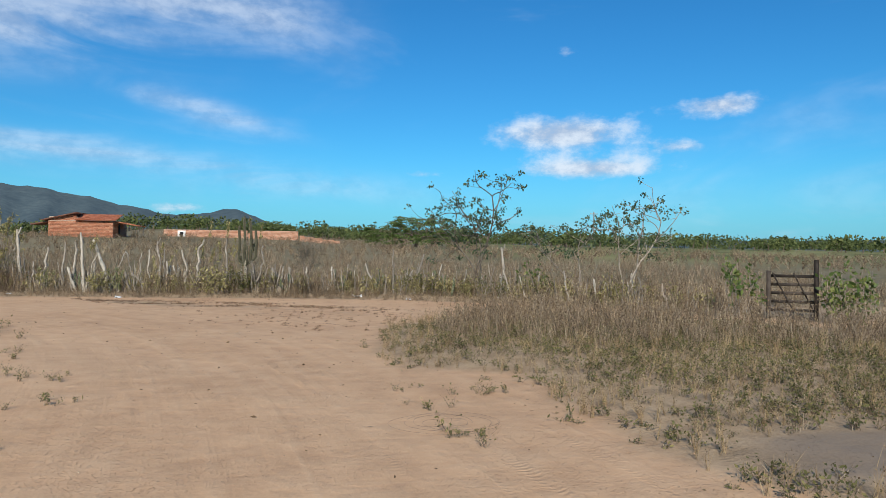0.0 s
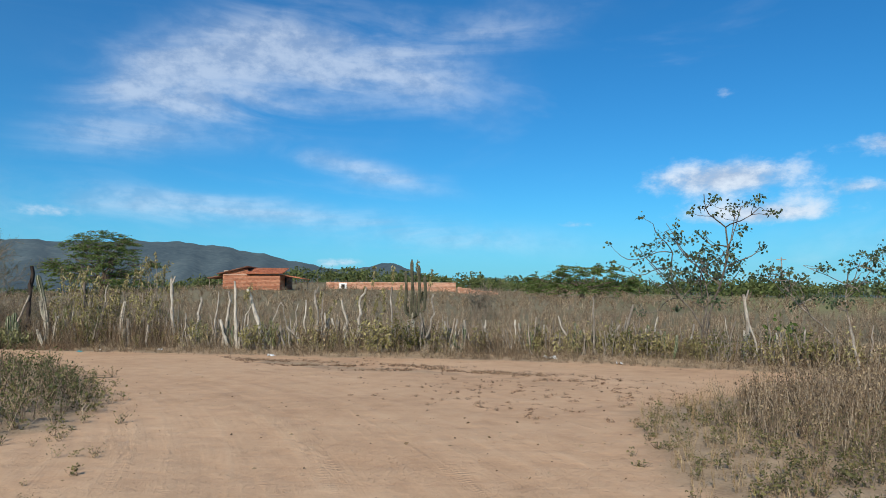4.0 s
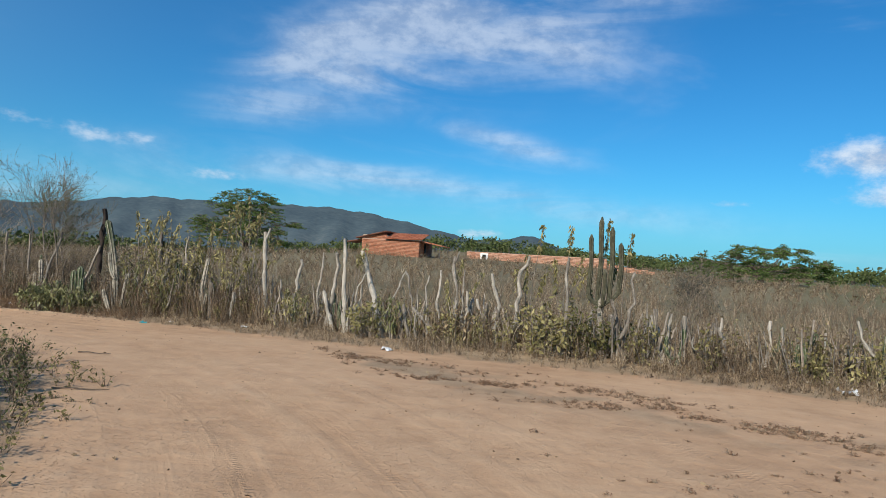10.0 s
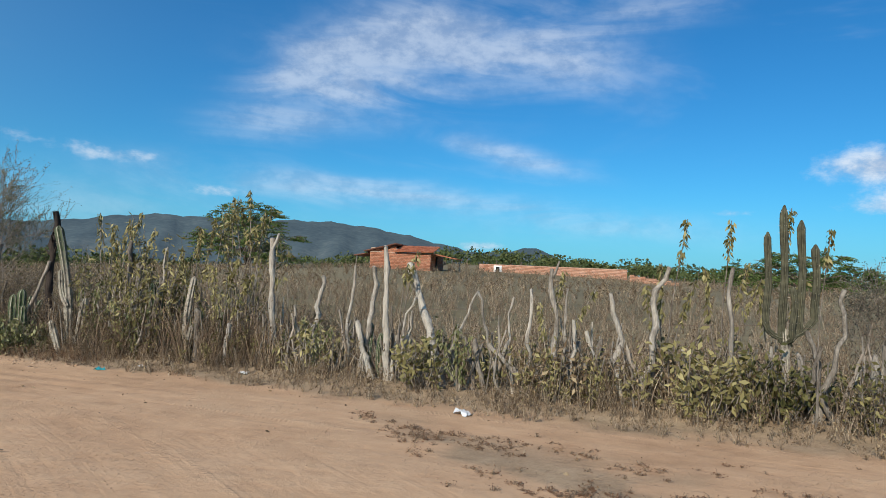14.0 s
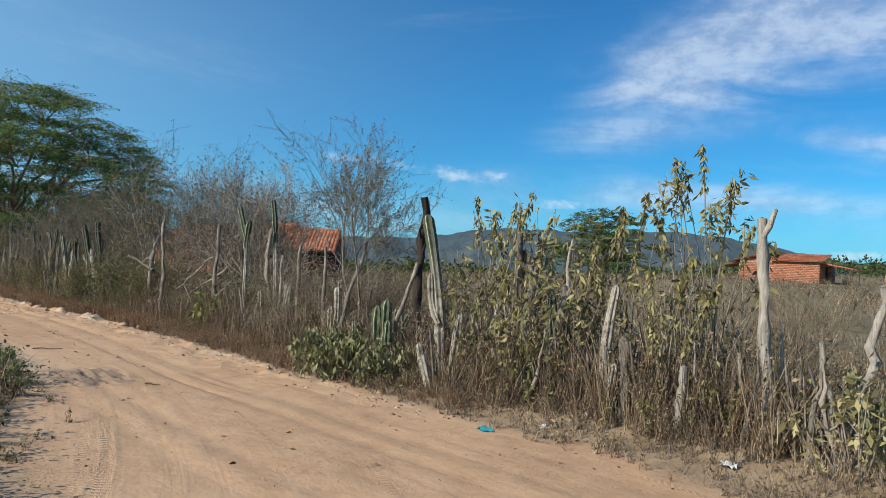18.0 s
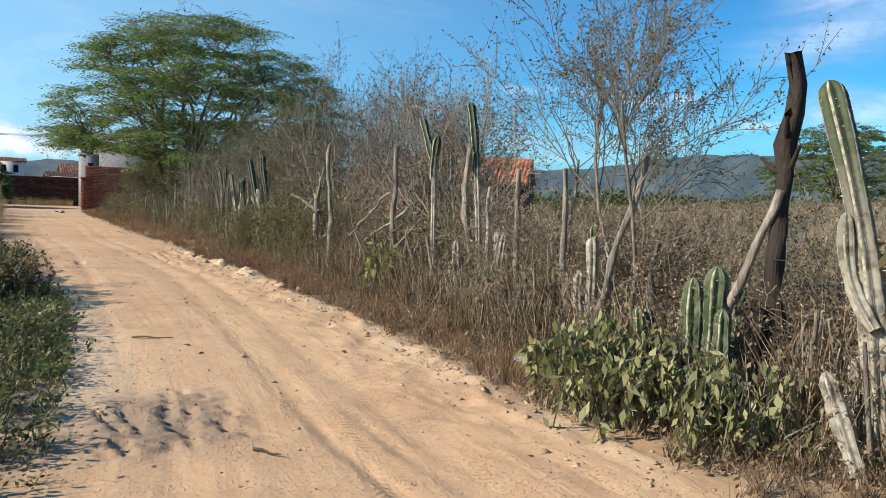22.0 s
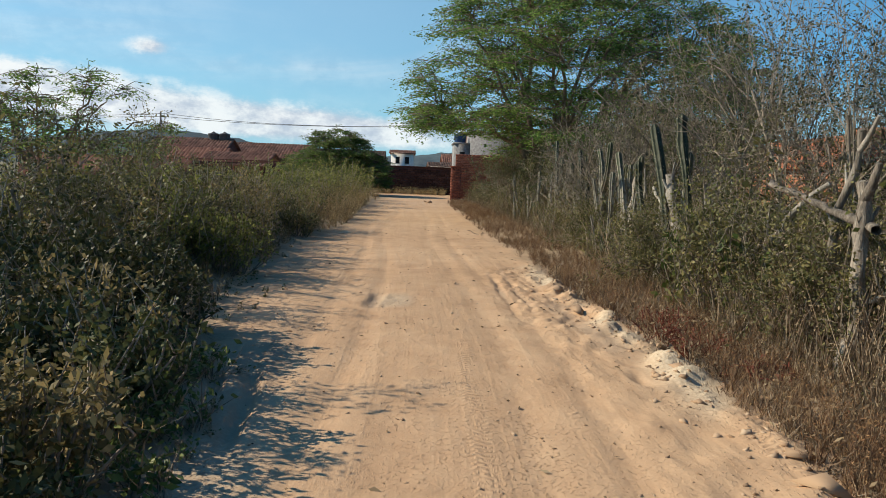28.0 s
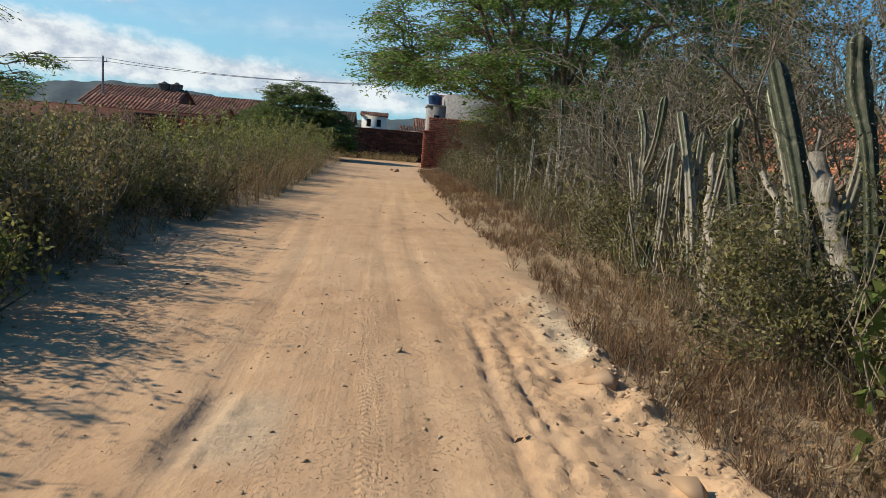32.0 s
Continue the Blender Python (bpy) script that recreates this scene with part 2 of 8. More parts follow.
def ground_build(t, b):
    pos = world_pos(t)

    def attribute(name):
        n = t.nodes.new("ShaderNodeAttribute")
        n.attribute_name = name
        return n.outputs["Fac"]
    fine = noise_tex(t, pos, 34, 5, 0.7)
    mid = noise_tex(t, pos, 2.6, 5, 0.6)
    wide = noise_tex(t, pos, 0.35, 4)
    drag = noise_tex(t, pos, 4.0, 5, 0.7, (0.30, 3.4, 1, 1), 0.5)
    grit = noise_tex(t, pos, 120, 2, 0.6)

    def vector(name):
        n = t.nodes.new("ShaderNodeAttribute")
        n.attribute_name = name
        return n.outputs["Vector"]

    def tracks(lane):
        """Long wheel streaks and the ladder print of tyres, along and across the way driven."""
        streak = noise_tex(t, lane, 1.0, 3, 0.6, (0.16, 4.2, 1), 0.5)
        band = ramp(t, noise_tex(t, lane, 1.0, 2, 0.5, (0.07, 2.1, 1)), [(0.58, (0, 0, 0)), (0.64, (1, 1, 1))])
        sep = t.nodes.new("ShaderNodeSeparateXYZ")
        t.links.new(lane, sep.inputs[0])
        ladder = math_node(t, "SINE", math_node(t, "ADD", math_node(t, "MULTIPLY", sep.outputs[0], 105.0), math_node(t, "MULTIPLY", math_node(t, "ABSOLUTE", math_node(t, "SINE", math_node(t, "MULTIPLY", sep.outputs[1], 22.0))), 3.0)))
        broken = ramp(t, noise_tex(t, lane, 1.0, 4, 0.7, (1.6, 9.0, 1)), [(0.44, (0, 0, 0)), (0.60, (1, 1, 1))])
        return streak, math_node(t, "MULTIPLY", math_node(t, "MULTIPLY", band, broken), math_node(t, "ADD", math_node(t, "MULTIPLY", ladder, 0.5), 0.5)), band
    s1, l1, b1 = tracks(vector("walk_lane"))
    s2, l2, b2 = tracks(vector("edge_lane"))
    which = attribute("which_lane")

    def pick(a, b2_):
        return math_node(t, "ADD", math_node(t, "MULTIPLY", a, which), math_node(t, "MULTIPLY", b2_, math_node(t, "SUBTRACT", 1.0, which)))
    streak, ladder, band = pick(s1, s2), pick(l1, l2), pick(b1, b2)
    crumb = ramp(t, noise_tex(t, pos, 42, 3, 0.7), [(0.57, (0, 0, 0)), (0.66, (1, 1, 1))])
    rough_area = ramp(t, noise_tex(t, pos, 0.9, 4, 0.6), [(0.42, (0, 0, 0)), (0.66, (1, 1, 1))])
    sand = ramp(t, math_node(t, "ADD", math_node(t, "MULTIPLY", mid, 0.45), math_node(t, "ADD", math_node(t, "MULTIPLY", wide, 0.4), math_node(t, "MULTIPLY", fine, 0.18))),
                [(0.34, (0.385, 0.232, 0.128)), (0.50, (0.505, 0.318, 0.182)), (0.68, (0.585, 0.385, 0.228))])
    sand = mixed(t, math_node(t, "MULTIPLY", ramp(t, math_node(t, "MULTIPLY", drag, math_node(t, "ADD", wide, 0.45)), [(0.42, (0, 0, 0)), (0.62, (1, 1, 1))]), 0.22), sand, (0.56, 0.39, 0.245))
    sand = mixed(t, math_node(t, "MULTIPLY", ramp(t, streak, [(0.36, (1, 1, 1)), (0.50, (0, 0, 0))]), 0.16), sand, (0.40, 0.262, 0.155))
    sand = mixed(t, math_node(t, "MULTIPLY", ramp(t, streak, [(0.54, (0, 0, 0)), (0.66, (1, 1, 1))]), 0.14), sand, (0.60, 0.43, 0.275))
    sand = mixed(t, math_node(t, "MULTIPLY", ladder, 0.14), sand, (0.40, 0.27, 0.165))
    sand = mixed(t, math_node(t, "MULTIPLY", math_node(t, "MULTIPLY", crumb, rough_area), 0.30), sand, (0.36, 0.24, 0.145))
    soil = ramp(t, math_node(t, "ADD", math_node(t, "MULTIPLY", mid, 0.6), math_node(t, "MULTIPLY", fine, 0.45)),
                [(0.36, (0.19, 0.135, 0.082)), (0.52, (0.31, 0.225, 0.138)), (0.70, (0.42, 0.315, 0.20))])
    clay = ramp(t, fine, [(0.35, (0.44, 0.36, 0.25)), (0.65, (0.66, 0.56, 0.40))])
    pebble = ramp(t, grit, [(0.70, (0, 0, 0)), (0.76, (1, 1, 1))])
    far = ramp(t, math_node(t, "ADD", math_node(t, "MULTIPLY", noise_tex(t, pos, 0.05, 5), 0.6), math_node(t, "MULTIPLY", mid, 0.4)),
               [(0.36, (0.115, 0.098, 0.052)), (0.50, (0.18, 0.15, 0.085)), (0.66, (0.25, 0.21, 0.12))])
    c = mixed(t, attribute("sand"), soil, sand)
    c = mixed(t, attribute("pale"), c, clay)
    c = mixed(t, math_node(t, "MULTIPLY", pebble, 0.25), c, (0.72, 0.60, 0.46))
    # dark tone for damp soil and for shade painted into the ground
    c = mixed(t, math_node(t, "MULTIPLY", attribute("damp_and_shade"), math_node(t, "ADD", math_node(t, "MULTIPLY", mid, 0.9), 0.25), True), c, (0.19, 0.15, 0.115))
    far = mixed(t, attribute("pasture"), far, ramp(t, noise_tex(t, pos, 0.06, 4), [(0.4, (0.10, 0.115, 0.036)), (0.62, (0.21, 0.20, 0.08))]))
    c = mixed(t, attribute("field"), c, far)
    t.links.new(c, b.inputs["Base Color"])
    h = math_node(t, "ADD", math_node(t, "MULTIPLY", fine, 0.10), math_node(t, "ADD", math_node(t, "MULTIPLY", mid, 1.2), math_node(t, "ADD", math_node(t, "MULTIPLY", math_node(t, "MULTIPLY", drag, ramp(t, noise_tex(t, pos, 0.5, 3), [(0.42, (0, 0, 0)), (0.62, (1, 1, 1))])), 0.2), math_node(t, "MULTIPLY", grit, 0.05))))
    h = math_node(t, "ADD", h, math_node(t, "ADD", math_node(t, "MULTIPLY", streak, 0.55), math_node(t, "MULTIPLY", ladder, 0.3)))
    h = math_node(t, "ADD", h, math_node(t, "MULTIPLY", math_node(t, "MULTIPLY", crumb, rough_area), 0.55))
    bumped(t, b, h, 0.75, 0.032)


GROUND = material("sandy_ground", ground_build, 0.97)
STEM_DRY = leaf_material("dry_stems", spread((0.075, 0.053, 0.036), (0.20, 0.148, 0.098), (0.50, 0.41, 0.29)), 0.85, 0.1)
LEAF_DRY = leaf_material("dry_leaves", spread((0.065, 0.043, 0.026), (0.195, 0.135, 0.078), (0.50, 0.39, 0.235)), 0.8, 0.25)
LEAF_RUST = leaf_material("rust_leaves", spread((0.16, 0.065, 0.035), (0.29, 0.16, 0.075), (0.40, 0.27, 0.13)), 0.8, 0.2)
LEAF_ISLAND = leaf_material("island_leaves", spread((0.032, 0.042, 0.014), (0.085, 0.10, 0.034), (0.22, 0.20, 0.075)), 0.6, 0.25)
LEAF_RED = leaf_material("dark_red_leaves", spread((0.07, 0.018, 0.014), (0.17, 0.05, 0.032), (0.30, 0.11, 0.065)), 0.8, 0.2)
LEAF_OLIVE = leaf_material("olive_leaves", spread((0.045, 0.05, 0.018), (0.13, 0.125, 0.045), (0.30, 0.25, 0.10)), 0.6, 0.25)
LEAF_GREEN = leaf_material("green_leaves", spread((0.035, 0.062, 0.015), (0.095, 0.14, 0.036), (0.23, 0.25, 0.07)), 0.5, 0.25)
LEAF_YELLOW = leaf_material("yellowing_leaves", spread((0.07, 0.064, 0.024), (0.235, 0.205, 0.08), (0.52, 0.45, 0.21)), 0.6, 0.25)
LEAF_SUCCULENT = leaf_material("fleshy_leaves", spread((0.06, 0.068, 0.026), (0.17, 0.175, 0.07), (0.39, 0.36, 0.18)), 0.45, 0.15)
LEAF_THICKET = leaf_material("thicket_leaves", spread((0.04, 0.048, 0.02), (0.115, 0.118, 0.048), (0.27, 0.24, 0.11)), 0.7, 0.25)
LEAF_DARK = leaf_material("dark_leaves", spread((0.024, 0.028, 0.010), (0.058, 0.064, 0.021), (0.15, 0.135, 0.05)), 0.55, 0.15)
LEAF_FEATHER = leaf_material("feathery_leaves", spread((0.042, 0.098, 0.022), (0.135, 0.235, 0.055), (0.33, 0.42, 0.12)), 0.6, 0.42)
LEAF_ACACIA = leaf_material("acacia_leaves", spread((0.04, 0.075, 0.018), (0.105, 0.165, 0.04), (0.24, 0.30, 0.09)), 0.6, 0.35)
LEAF_JATROPHA = leaf_material("broad_leaves", spread((0.035, 0.055, 0.03), (0.07, 0.10, 0.05), (0.16, 0.19, 0.09)), 0.45, 0.25)
LEAF_GREY = leaf_material("grey_leaves", spread((0.05, 0.047, 0.034), (0.13, 0.12, 0.085), (0.30, 0.28, 0.21)), 0.8, 0.2)
STEM_STRAW = leaf_material("straw_stems", spread((0.17, 0.11, 0.055), (0.33, 0.235, 0.125), (0.55, 0.43, 0.25)), 0.8, 0.15)
STEM_TANGLE = leaf_material("tangled_stems", spread((0.05, 0.033, 0.023), (0.19, 0.132, 0.085), (0.56, 0.44, 0.30)), 0.85, 0.15)
STEM_RUST = leaf_material("rust_stems", spread((0.09, 0.05, 0.032), (0.19, 0.118, 0.07), (0.38, 0.27, 0.16)), 0.8, 0.15)
LEAF_SHRUB = leaf_material("shrub_leaves", spread((0.06, 0.07, 0.02), (0.20, 0.21, 0.055), (0.42, 0.40, 0.13)), 0.6, 0.4)
LEAF_BROWN = leaf_material("brown_leaves", spread((0.12, 0.062, 0.036), (0.215, 0.12, 0.07), (0.33, 0.22, 0.13)), 0.8, 0.2)
LEAF_VERGE = leaf_material("verge_leaves", spread((0.05, 0.046, 0.019), (0.205, 0.165, 0.07), (0.44, 0.32, 0.15)), 0.7, 0.38)
LEAF_WOODS = leaf_material("far_foliage", spread((0.035, 0.050, 0.016), (0.080, 0.105, 0.034), (0.17, 0.185, 0.065)), 0.8, 0.15)
BARK_GREY = bark_material("grey_bark", (0.06, 0.048, 0.037), (0.44, 0.375, 0.30))
BARK_PALE = bark_material("weathered_wood", (0.10, 0.082, 0.064), (0.52, 0.47, 0.39))
BARK_TWIG = bark_material("thicket_bark", (0.06, 0.046, 0.035), (0.46, 0.38, 0.29))
BARK_DARK = bark_material("dark_bark", (0.012, 0.009, 0.008), (0.055, 0.042, 0.034))
BARK_GATE = bark_material("gate_wood", (0.02, 0.016, 0.013), (0.10, 0.08, 0.065))
BARK_BROWN = bark_material("brown_bark", (0.075, 0.055, 0.04), (0.24, 0.185, 0.135))


def plain(name, colour, rough=0.8, metal=0.0, vary=0.25, scale=6.0):
    def build(t, b):
        n = noise_tex(t, coords(t), scale, 5)
        lo, hi = tuple(c * (1 - vary) for c in colour), tuple(min(1, c * (1 + vary)) for c in colour)
        t.links.new(ramp(t, n, [(0.35, lo), (0.65, hi)]), b.inputs["Base Color"])
        bumped(t, b, n, 0.25, 0.01)
    return material(name, build, rough, metal)


def cactus_build(t, b):
    o = coords(t)
    sep = t.nodes.new("ShaderNodeSeparateXYZ")
    t.links.new(o, sep.inputs[0])
    n = noise_tex(t, o, 9, 5)
    k = math_node(t, "ADD", math_node(t, "MULTIPLY", sep.outputs[2], 0.33), math_node(t, "MULTIPLY", math_node(t, "SUBTRACT", n, 0.5), 0.9))
    green = ramp(t, n, [(0.35, (0.028, 0.042, 0.020)), (0.65, (0.070, 0.088, 0.042))])
    cork = ramp(t, n, [(0.35, (0.09, 0.075, 0.056)), (0.64, (0.42, 0.375, 0.30))])
    t.links.new(mixed(t, ramp(t, k, [(0.40, (0, 0, 0)), (0.66, (1, 1, 1))]), cork, green), b.inputs["Base Color"])
    bumped(t, b, noise_tex(t, o, 60, 3), 0.4, 0.006)


CACTUS = material("cactus_skin", cactus_build, 0.6)


def young_cactus_build(t, b):
    o = coords(t)
    n = noise_tex(t, o, 11, 5)
    t.links.new(ramp(t, n, [(0.35, (0.035, 0.055, 0.024)), (0.55, (0.085, 0.11, 0.05)), (0.72, (0.27, 0.25, 0.19))]), b.inputs["Base Color"])
    bumped(t, b, noise_tex(t, o, 60, 3), 0.4, 0.006)


def old_cactus_build(t, b):
    o = coords(t)
    sep = t.nodes.new("ShaderNodeSeparateXYZ")
    t.links.new(o, sep.inputs[0])
    n = noise_tex(t, o, 9, 5)
    k = math_node(t, "ADD", math_node(t, "MULTIPLY", sep.outputs[2], 0.33), math_node(t, "MULTIPLY", math_node(t, "SUBTRACT", n, 0.5), 0.5))
    green = ramp(t, n, [(0.35, (0.022, 0.036, 0.018)), (0.65, (0.055, 0.075, 0.038))])
    cork = ramp(t, noise_tex(t, o, 14, 5, 0.7), [(0.35, (0.10, 0.082, 0.062)), (0.62, (0.46, 0.41, 0.33))])
    t.links.new(mixed(t, ramp(t, k, [(0.58, (0, 0, 0)), (0.66, (1, 1, 1))]), cork, green), b.inputs["Base Color"])
    bumped(t, b, noise_tex(t, o, 40, 3), 0.7, 0.01)


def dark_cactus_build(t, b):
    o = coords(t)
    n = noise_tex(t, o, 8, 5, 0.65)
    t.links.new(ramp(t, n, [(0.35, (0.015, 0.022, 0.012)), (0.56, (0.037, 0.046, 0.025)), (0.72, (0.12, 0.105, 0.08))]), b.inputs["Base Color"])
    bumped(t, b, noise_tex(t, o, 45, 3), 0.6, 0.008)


CACTUS_DARK = material("dark_cactus_skin", dark_cactus_build, 0.6)
CACTUS_BROWN = plain("browned_cactus_skin", (0.062, 0.06, 0.036), 0.65, vary=0.45, scale=9.0)
CACTUS_OLD = material("old_cactus_skin", old_cactus_build, 0.65)
CACTUS_YOUNG = material("young_cactus_skin", young_cactus_build, 0.6)


RIB_PALE = plain("pale_rib_crest", (0.31, 0.285, 0.215), 0.8, vary=0.55, scale=22.0)
RIB_DULL = plain("dull_rib_crest", (0.095, 0.09, 0.055), 0.8, vary=0.5, scale=18.0)
SPINE = plain("spines", (0.50, 0.45, 0.36), 0.7)
BRICK = leaf_material("fired_brick", spread((0.28, 0.11, 0.06), (0.42, 0.175, 0.10), (0.50, 0.25, 0.15)), 0.9, 0)
BRICK_PALE = leaf_material("pale_brick", spread((0.38, 0.17, 0.10), (0.52, 0.27, 0.17), (0.60, 0.36, 0.25)), 0.9, 0)
BRICK_RED = leaf_material("red_brick", spread((0.14, 0.045, 0.03), (0.24, 0.075, 0.045), (0.33, 0.12, 0.075)), 0.9, 0)
MORTAR = plain("mortar", (0.33, 0.27, 0.21), 0.95)
ROOF_TILE = leaf_material("clay_roof_tile", spread((0.26, 0.085, 0.045), (0.46, 0.155, 0.075), (0.55, 0.23, 0.13)), 0.85, 0)
ROOF_FADED = leaf_material("faded_roof_tile", spread((0.15, 0.06, 0.04), (0.29, 0.12, 0.075), (0.42, 0.20, 0.13)), 0.9, 0)
ROOF_OLD = leaf_material("old_roof_tile", spread((0.10, 0.05, 0.035), (0.20, 0.09, 0.06), (0.31, 0.15, 0.10)), 0.9, 0)
CONCRETE = plain("bare_concrete", (0.24, 0.235, 0.23), 0.9)
# brick colour lowered to carry the shade on the walls that use it
BRICK_DARK = leaf_material("shade_dark_brick", spread((0.04, 0.02, 0.016), (0.075, 0.035, 0.028), (0.12, 0.06, 0.048)), 0.9, 0)
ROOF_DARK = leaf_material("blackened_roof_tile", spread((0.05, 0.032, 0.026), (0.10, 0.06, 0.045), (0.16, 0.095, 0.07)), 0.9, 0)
PLASTER = plain("white_plaster", (0.72, 0.70, 0.66), 0.85, vary=0.12)
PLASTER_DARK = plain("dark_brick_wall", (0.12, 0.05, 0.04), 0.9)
DARK = plain("dark_interior", (0.015, 0.015, 0.015), 0.8)
TANK_BLUE = plain("tank_plastic", (0.03, 0.07, 0.16), 0.45)
TANK_GREY = plain("fibre_cement", (0.10, 0.10, 0.10), 0.85)
WIRE = plain("cable", (0.03, 0.03, 0.03), 0.6)
WIRE_METAL = plain("rusty_wire", (0.16, 0.11, 0.08), 0.6, 0.6)
TRASH_WHITE = plain("white_plastic", (0.75, 0.76, 0.76), 0.4)
TRASH_TEAL = plain("teal_plastic", (0.05, 0.35, 0.38), 0.4)
STONE = leaf_material("road_stone", spread((0.22, 0.145, 0.09), (0.39, 0.26, 0.16), (0.54, 0.40, 0.27)), 0.95, 0)


# distance haze is mixed into these blue-green hill colours
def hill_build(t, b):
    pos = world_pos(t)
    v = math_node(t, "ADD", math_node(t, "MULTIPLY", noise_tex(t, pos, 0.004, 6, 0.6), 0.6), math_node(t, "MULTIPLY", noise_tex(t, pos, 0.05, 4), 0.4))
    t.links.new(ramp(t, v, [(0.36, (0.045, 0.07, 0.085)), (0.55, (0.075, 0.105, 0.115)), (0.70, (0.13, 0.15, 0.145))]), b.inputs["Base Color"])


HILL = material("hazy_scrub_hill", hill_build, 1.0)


# ---------------------------------------------------------------- mesh tools
class Buf:
    """Collects vertices and faces, by material slot, and turns them into one mesh."""

    def __init__(self):
        self.v, self.f, self.n = [], [], 0

    def add(self, verts, faces, slot=0):
        verts, faces = np.asarray(verts, float).reshape(-1, 3), np.asarray(faces, int)
        if len(verts) and len(faces):
            self.v.append(verts)
            self.f.append((faces + self.n, slot))
            self.n += len(verts)
        return self

    def mesh(self, name, mats, smooth=False):
        me = bpy.data.meshes.new(name)
        v = np.concatenate(self.v)
        me.vertices.add(len(v))
        me.vertices.foreach_set("co", v.astype(np.float32).ravel())
        loops = np.concatenate([f.ravel() for f, _ in self.f])
        sizes = np.concatenate([np.full(len(f), f.shape[1]) for f, _ in self.f])
        slots = np.concatenate([np.full(len(f), s) for f, s in self.f])
        me.loops.add(len(loops))
        me.loops.foreach_set("vertex_index", loops.astype(np.int32))
        me.polygons.add(len(sizes))
        me.polygons.foreach_set("loop_start", (np.cumsum(sizes) - sizes).astype(np.int32))
        me.polygons.foreach_set("material_index", slots.astype(np.int32))
        for m in mats:
            me.materials.append(m)
        if smooth:
            me.polygons.foreach_set("use_smooth", np.ones(len(sizes), bool))
        me.update(calc_edges=True)
        me.validate()
        return me

    def arrays(self):
        return np.concatenate(self.v), self.f


def part(name, buf, mats, parent=None, label="", smooth=False, m=None):
    mats = mats if isinstance(mats, (list, tuple)) else [mats]
    ob = new(name, buf.mesh(name, mats, smooth) if isinstance(buf, Buf) else buf)
    if parent is not None:
        ob.parent = parent
    if m is not None:
        ob.matrix_basis = m
    return tagged(ob, label) if label else ob


def thing(name, label, category, place=(0, 0, 0), turn=0.0, group="", kind=""):
    ob = new(name)
    ob.matrix_basis = pose(*place, 0, 0, turn)
    return tagged(ob, label, category, group, kind)


def tube(buf, pts, radii, sides=5, slot=0, closed=True):
    pts, radii = np.asarray(pts, float), np.asarray(radii, float)
    k = len(pts)
    tan = np.gradient(pts, axis=0)
    tan /= np.linalg.norm(tan, axis=1, keepdims=True) + 1e-9
    ref = np.array([1.0, 0, 0]) if abs(tan[0, 0]) < 0.8 else np.array([0, 1.0, 0])
    u = np.cross(tan, ref)
    u /= np.linalg.norm(u, axis=1, keepdims=True) + 1e-9
    w = np.cross(tan, u)
    a = np.arange(sides) * 2 * np.pi / sides
    ring = u[:, None] * np.cos(a)[None, :, None] + w[:, None] * np.sin(a)[None, :, None]
    v = (pts[:, None] + ring * radii[:, None, None]).reshape(-1, 3)
    i, j = np.meshgrid(np.arange(k - 1), np.arange(sides), indexing="ij")
    j2 = (j + 1) % sides
    buf.add(v, np.stack([i * sides + j, i * sides + j2, (i + 1) * sides + j2, (i + 1) * sides + j], -1).reshape(-1, 4), slot)
    if closed:
        cap = np.vstack([v[-sides:], pts[-1:] + tan[-1:] * radii[-1] * 0.5])
        buf.add(cap, [[q, (q + 1) % sides, sides] for q in range(sides)], slot)
    return buf


def leaves(buf, p, d, size, width=0.5, rng=None, slot=0, sag=0.0):
    """Diamond leaves at places p, pointing along d."""
    p, d = np.asarray(p, float), np.asarray(d, float)
    n = len(p)
    if not n:
        return buf
    size = np.broadcast_to(np.asarray(size, float), (n,))[:, None]
    d = d + np.array([0, 0, -sag])
    d /= np.linalg.norm(d, axis=1, keepdims=True) + 1e-9
    s = np.cross(d, rng.normal(size=(n, 3)))
    s /= np.linalg.norm(s, axis=1, keepdims=True) + 1e-9
    midp = p + d * size * 0.45
    v = np.stack([p, midp + s * size * width / 2, p + d * size, midp - s * size * width / 2], 1).reshape(-1, 3)
    buf.add(v, np.arange(4 * n).reshape(n, 4), slot)
    return buf


def box(buf, lo, hi, slot=0):
    (x0, y0, z0), (x1, y1, z1) = lo, hi
    v = [(x0, y0, z0), (x1, y0, z0), (x1, y1, z0), (x0, y1, z0), (x0, y0, z1), (x1, y0, z1), (x1, y1, z1), (x0, y1, z1)]
    return buf.add(v, [(0, 3, 2, 1), (4, 5, 6, 7), (0, 1, 5, 4), (1, 2, 6, 5), (2, 3, 7, 6), (3, 0, 4, 7)], slot)


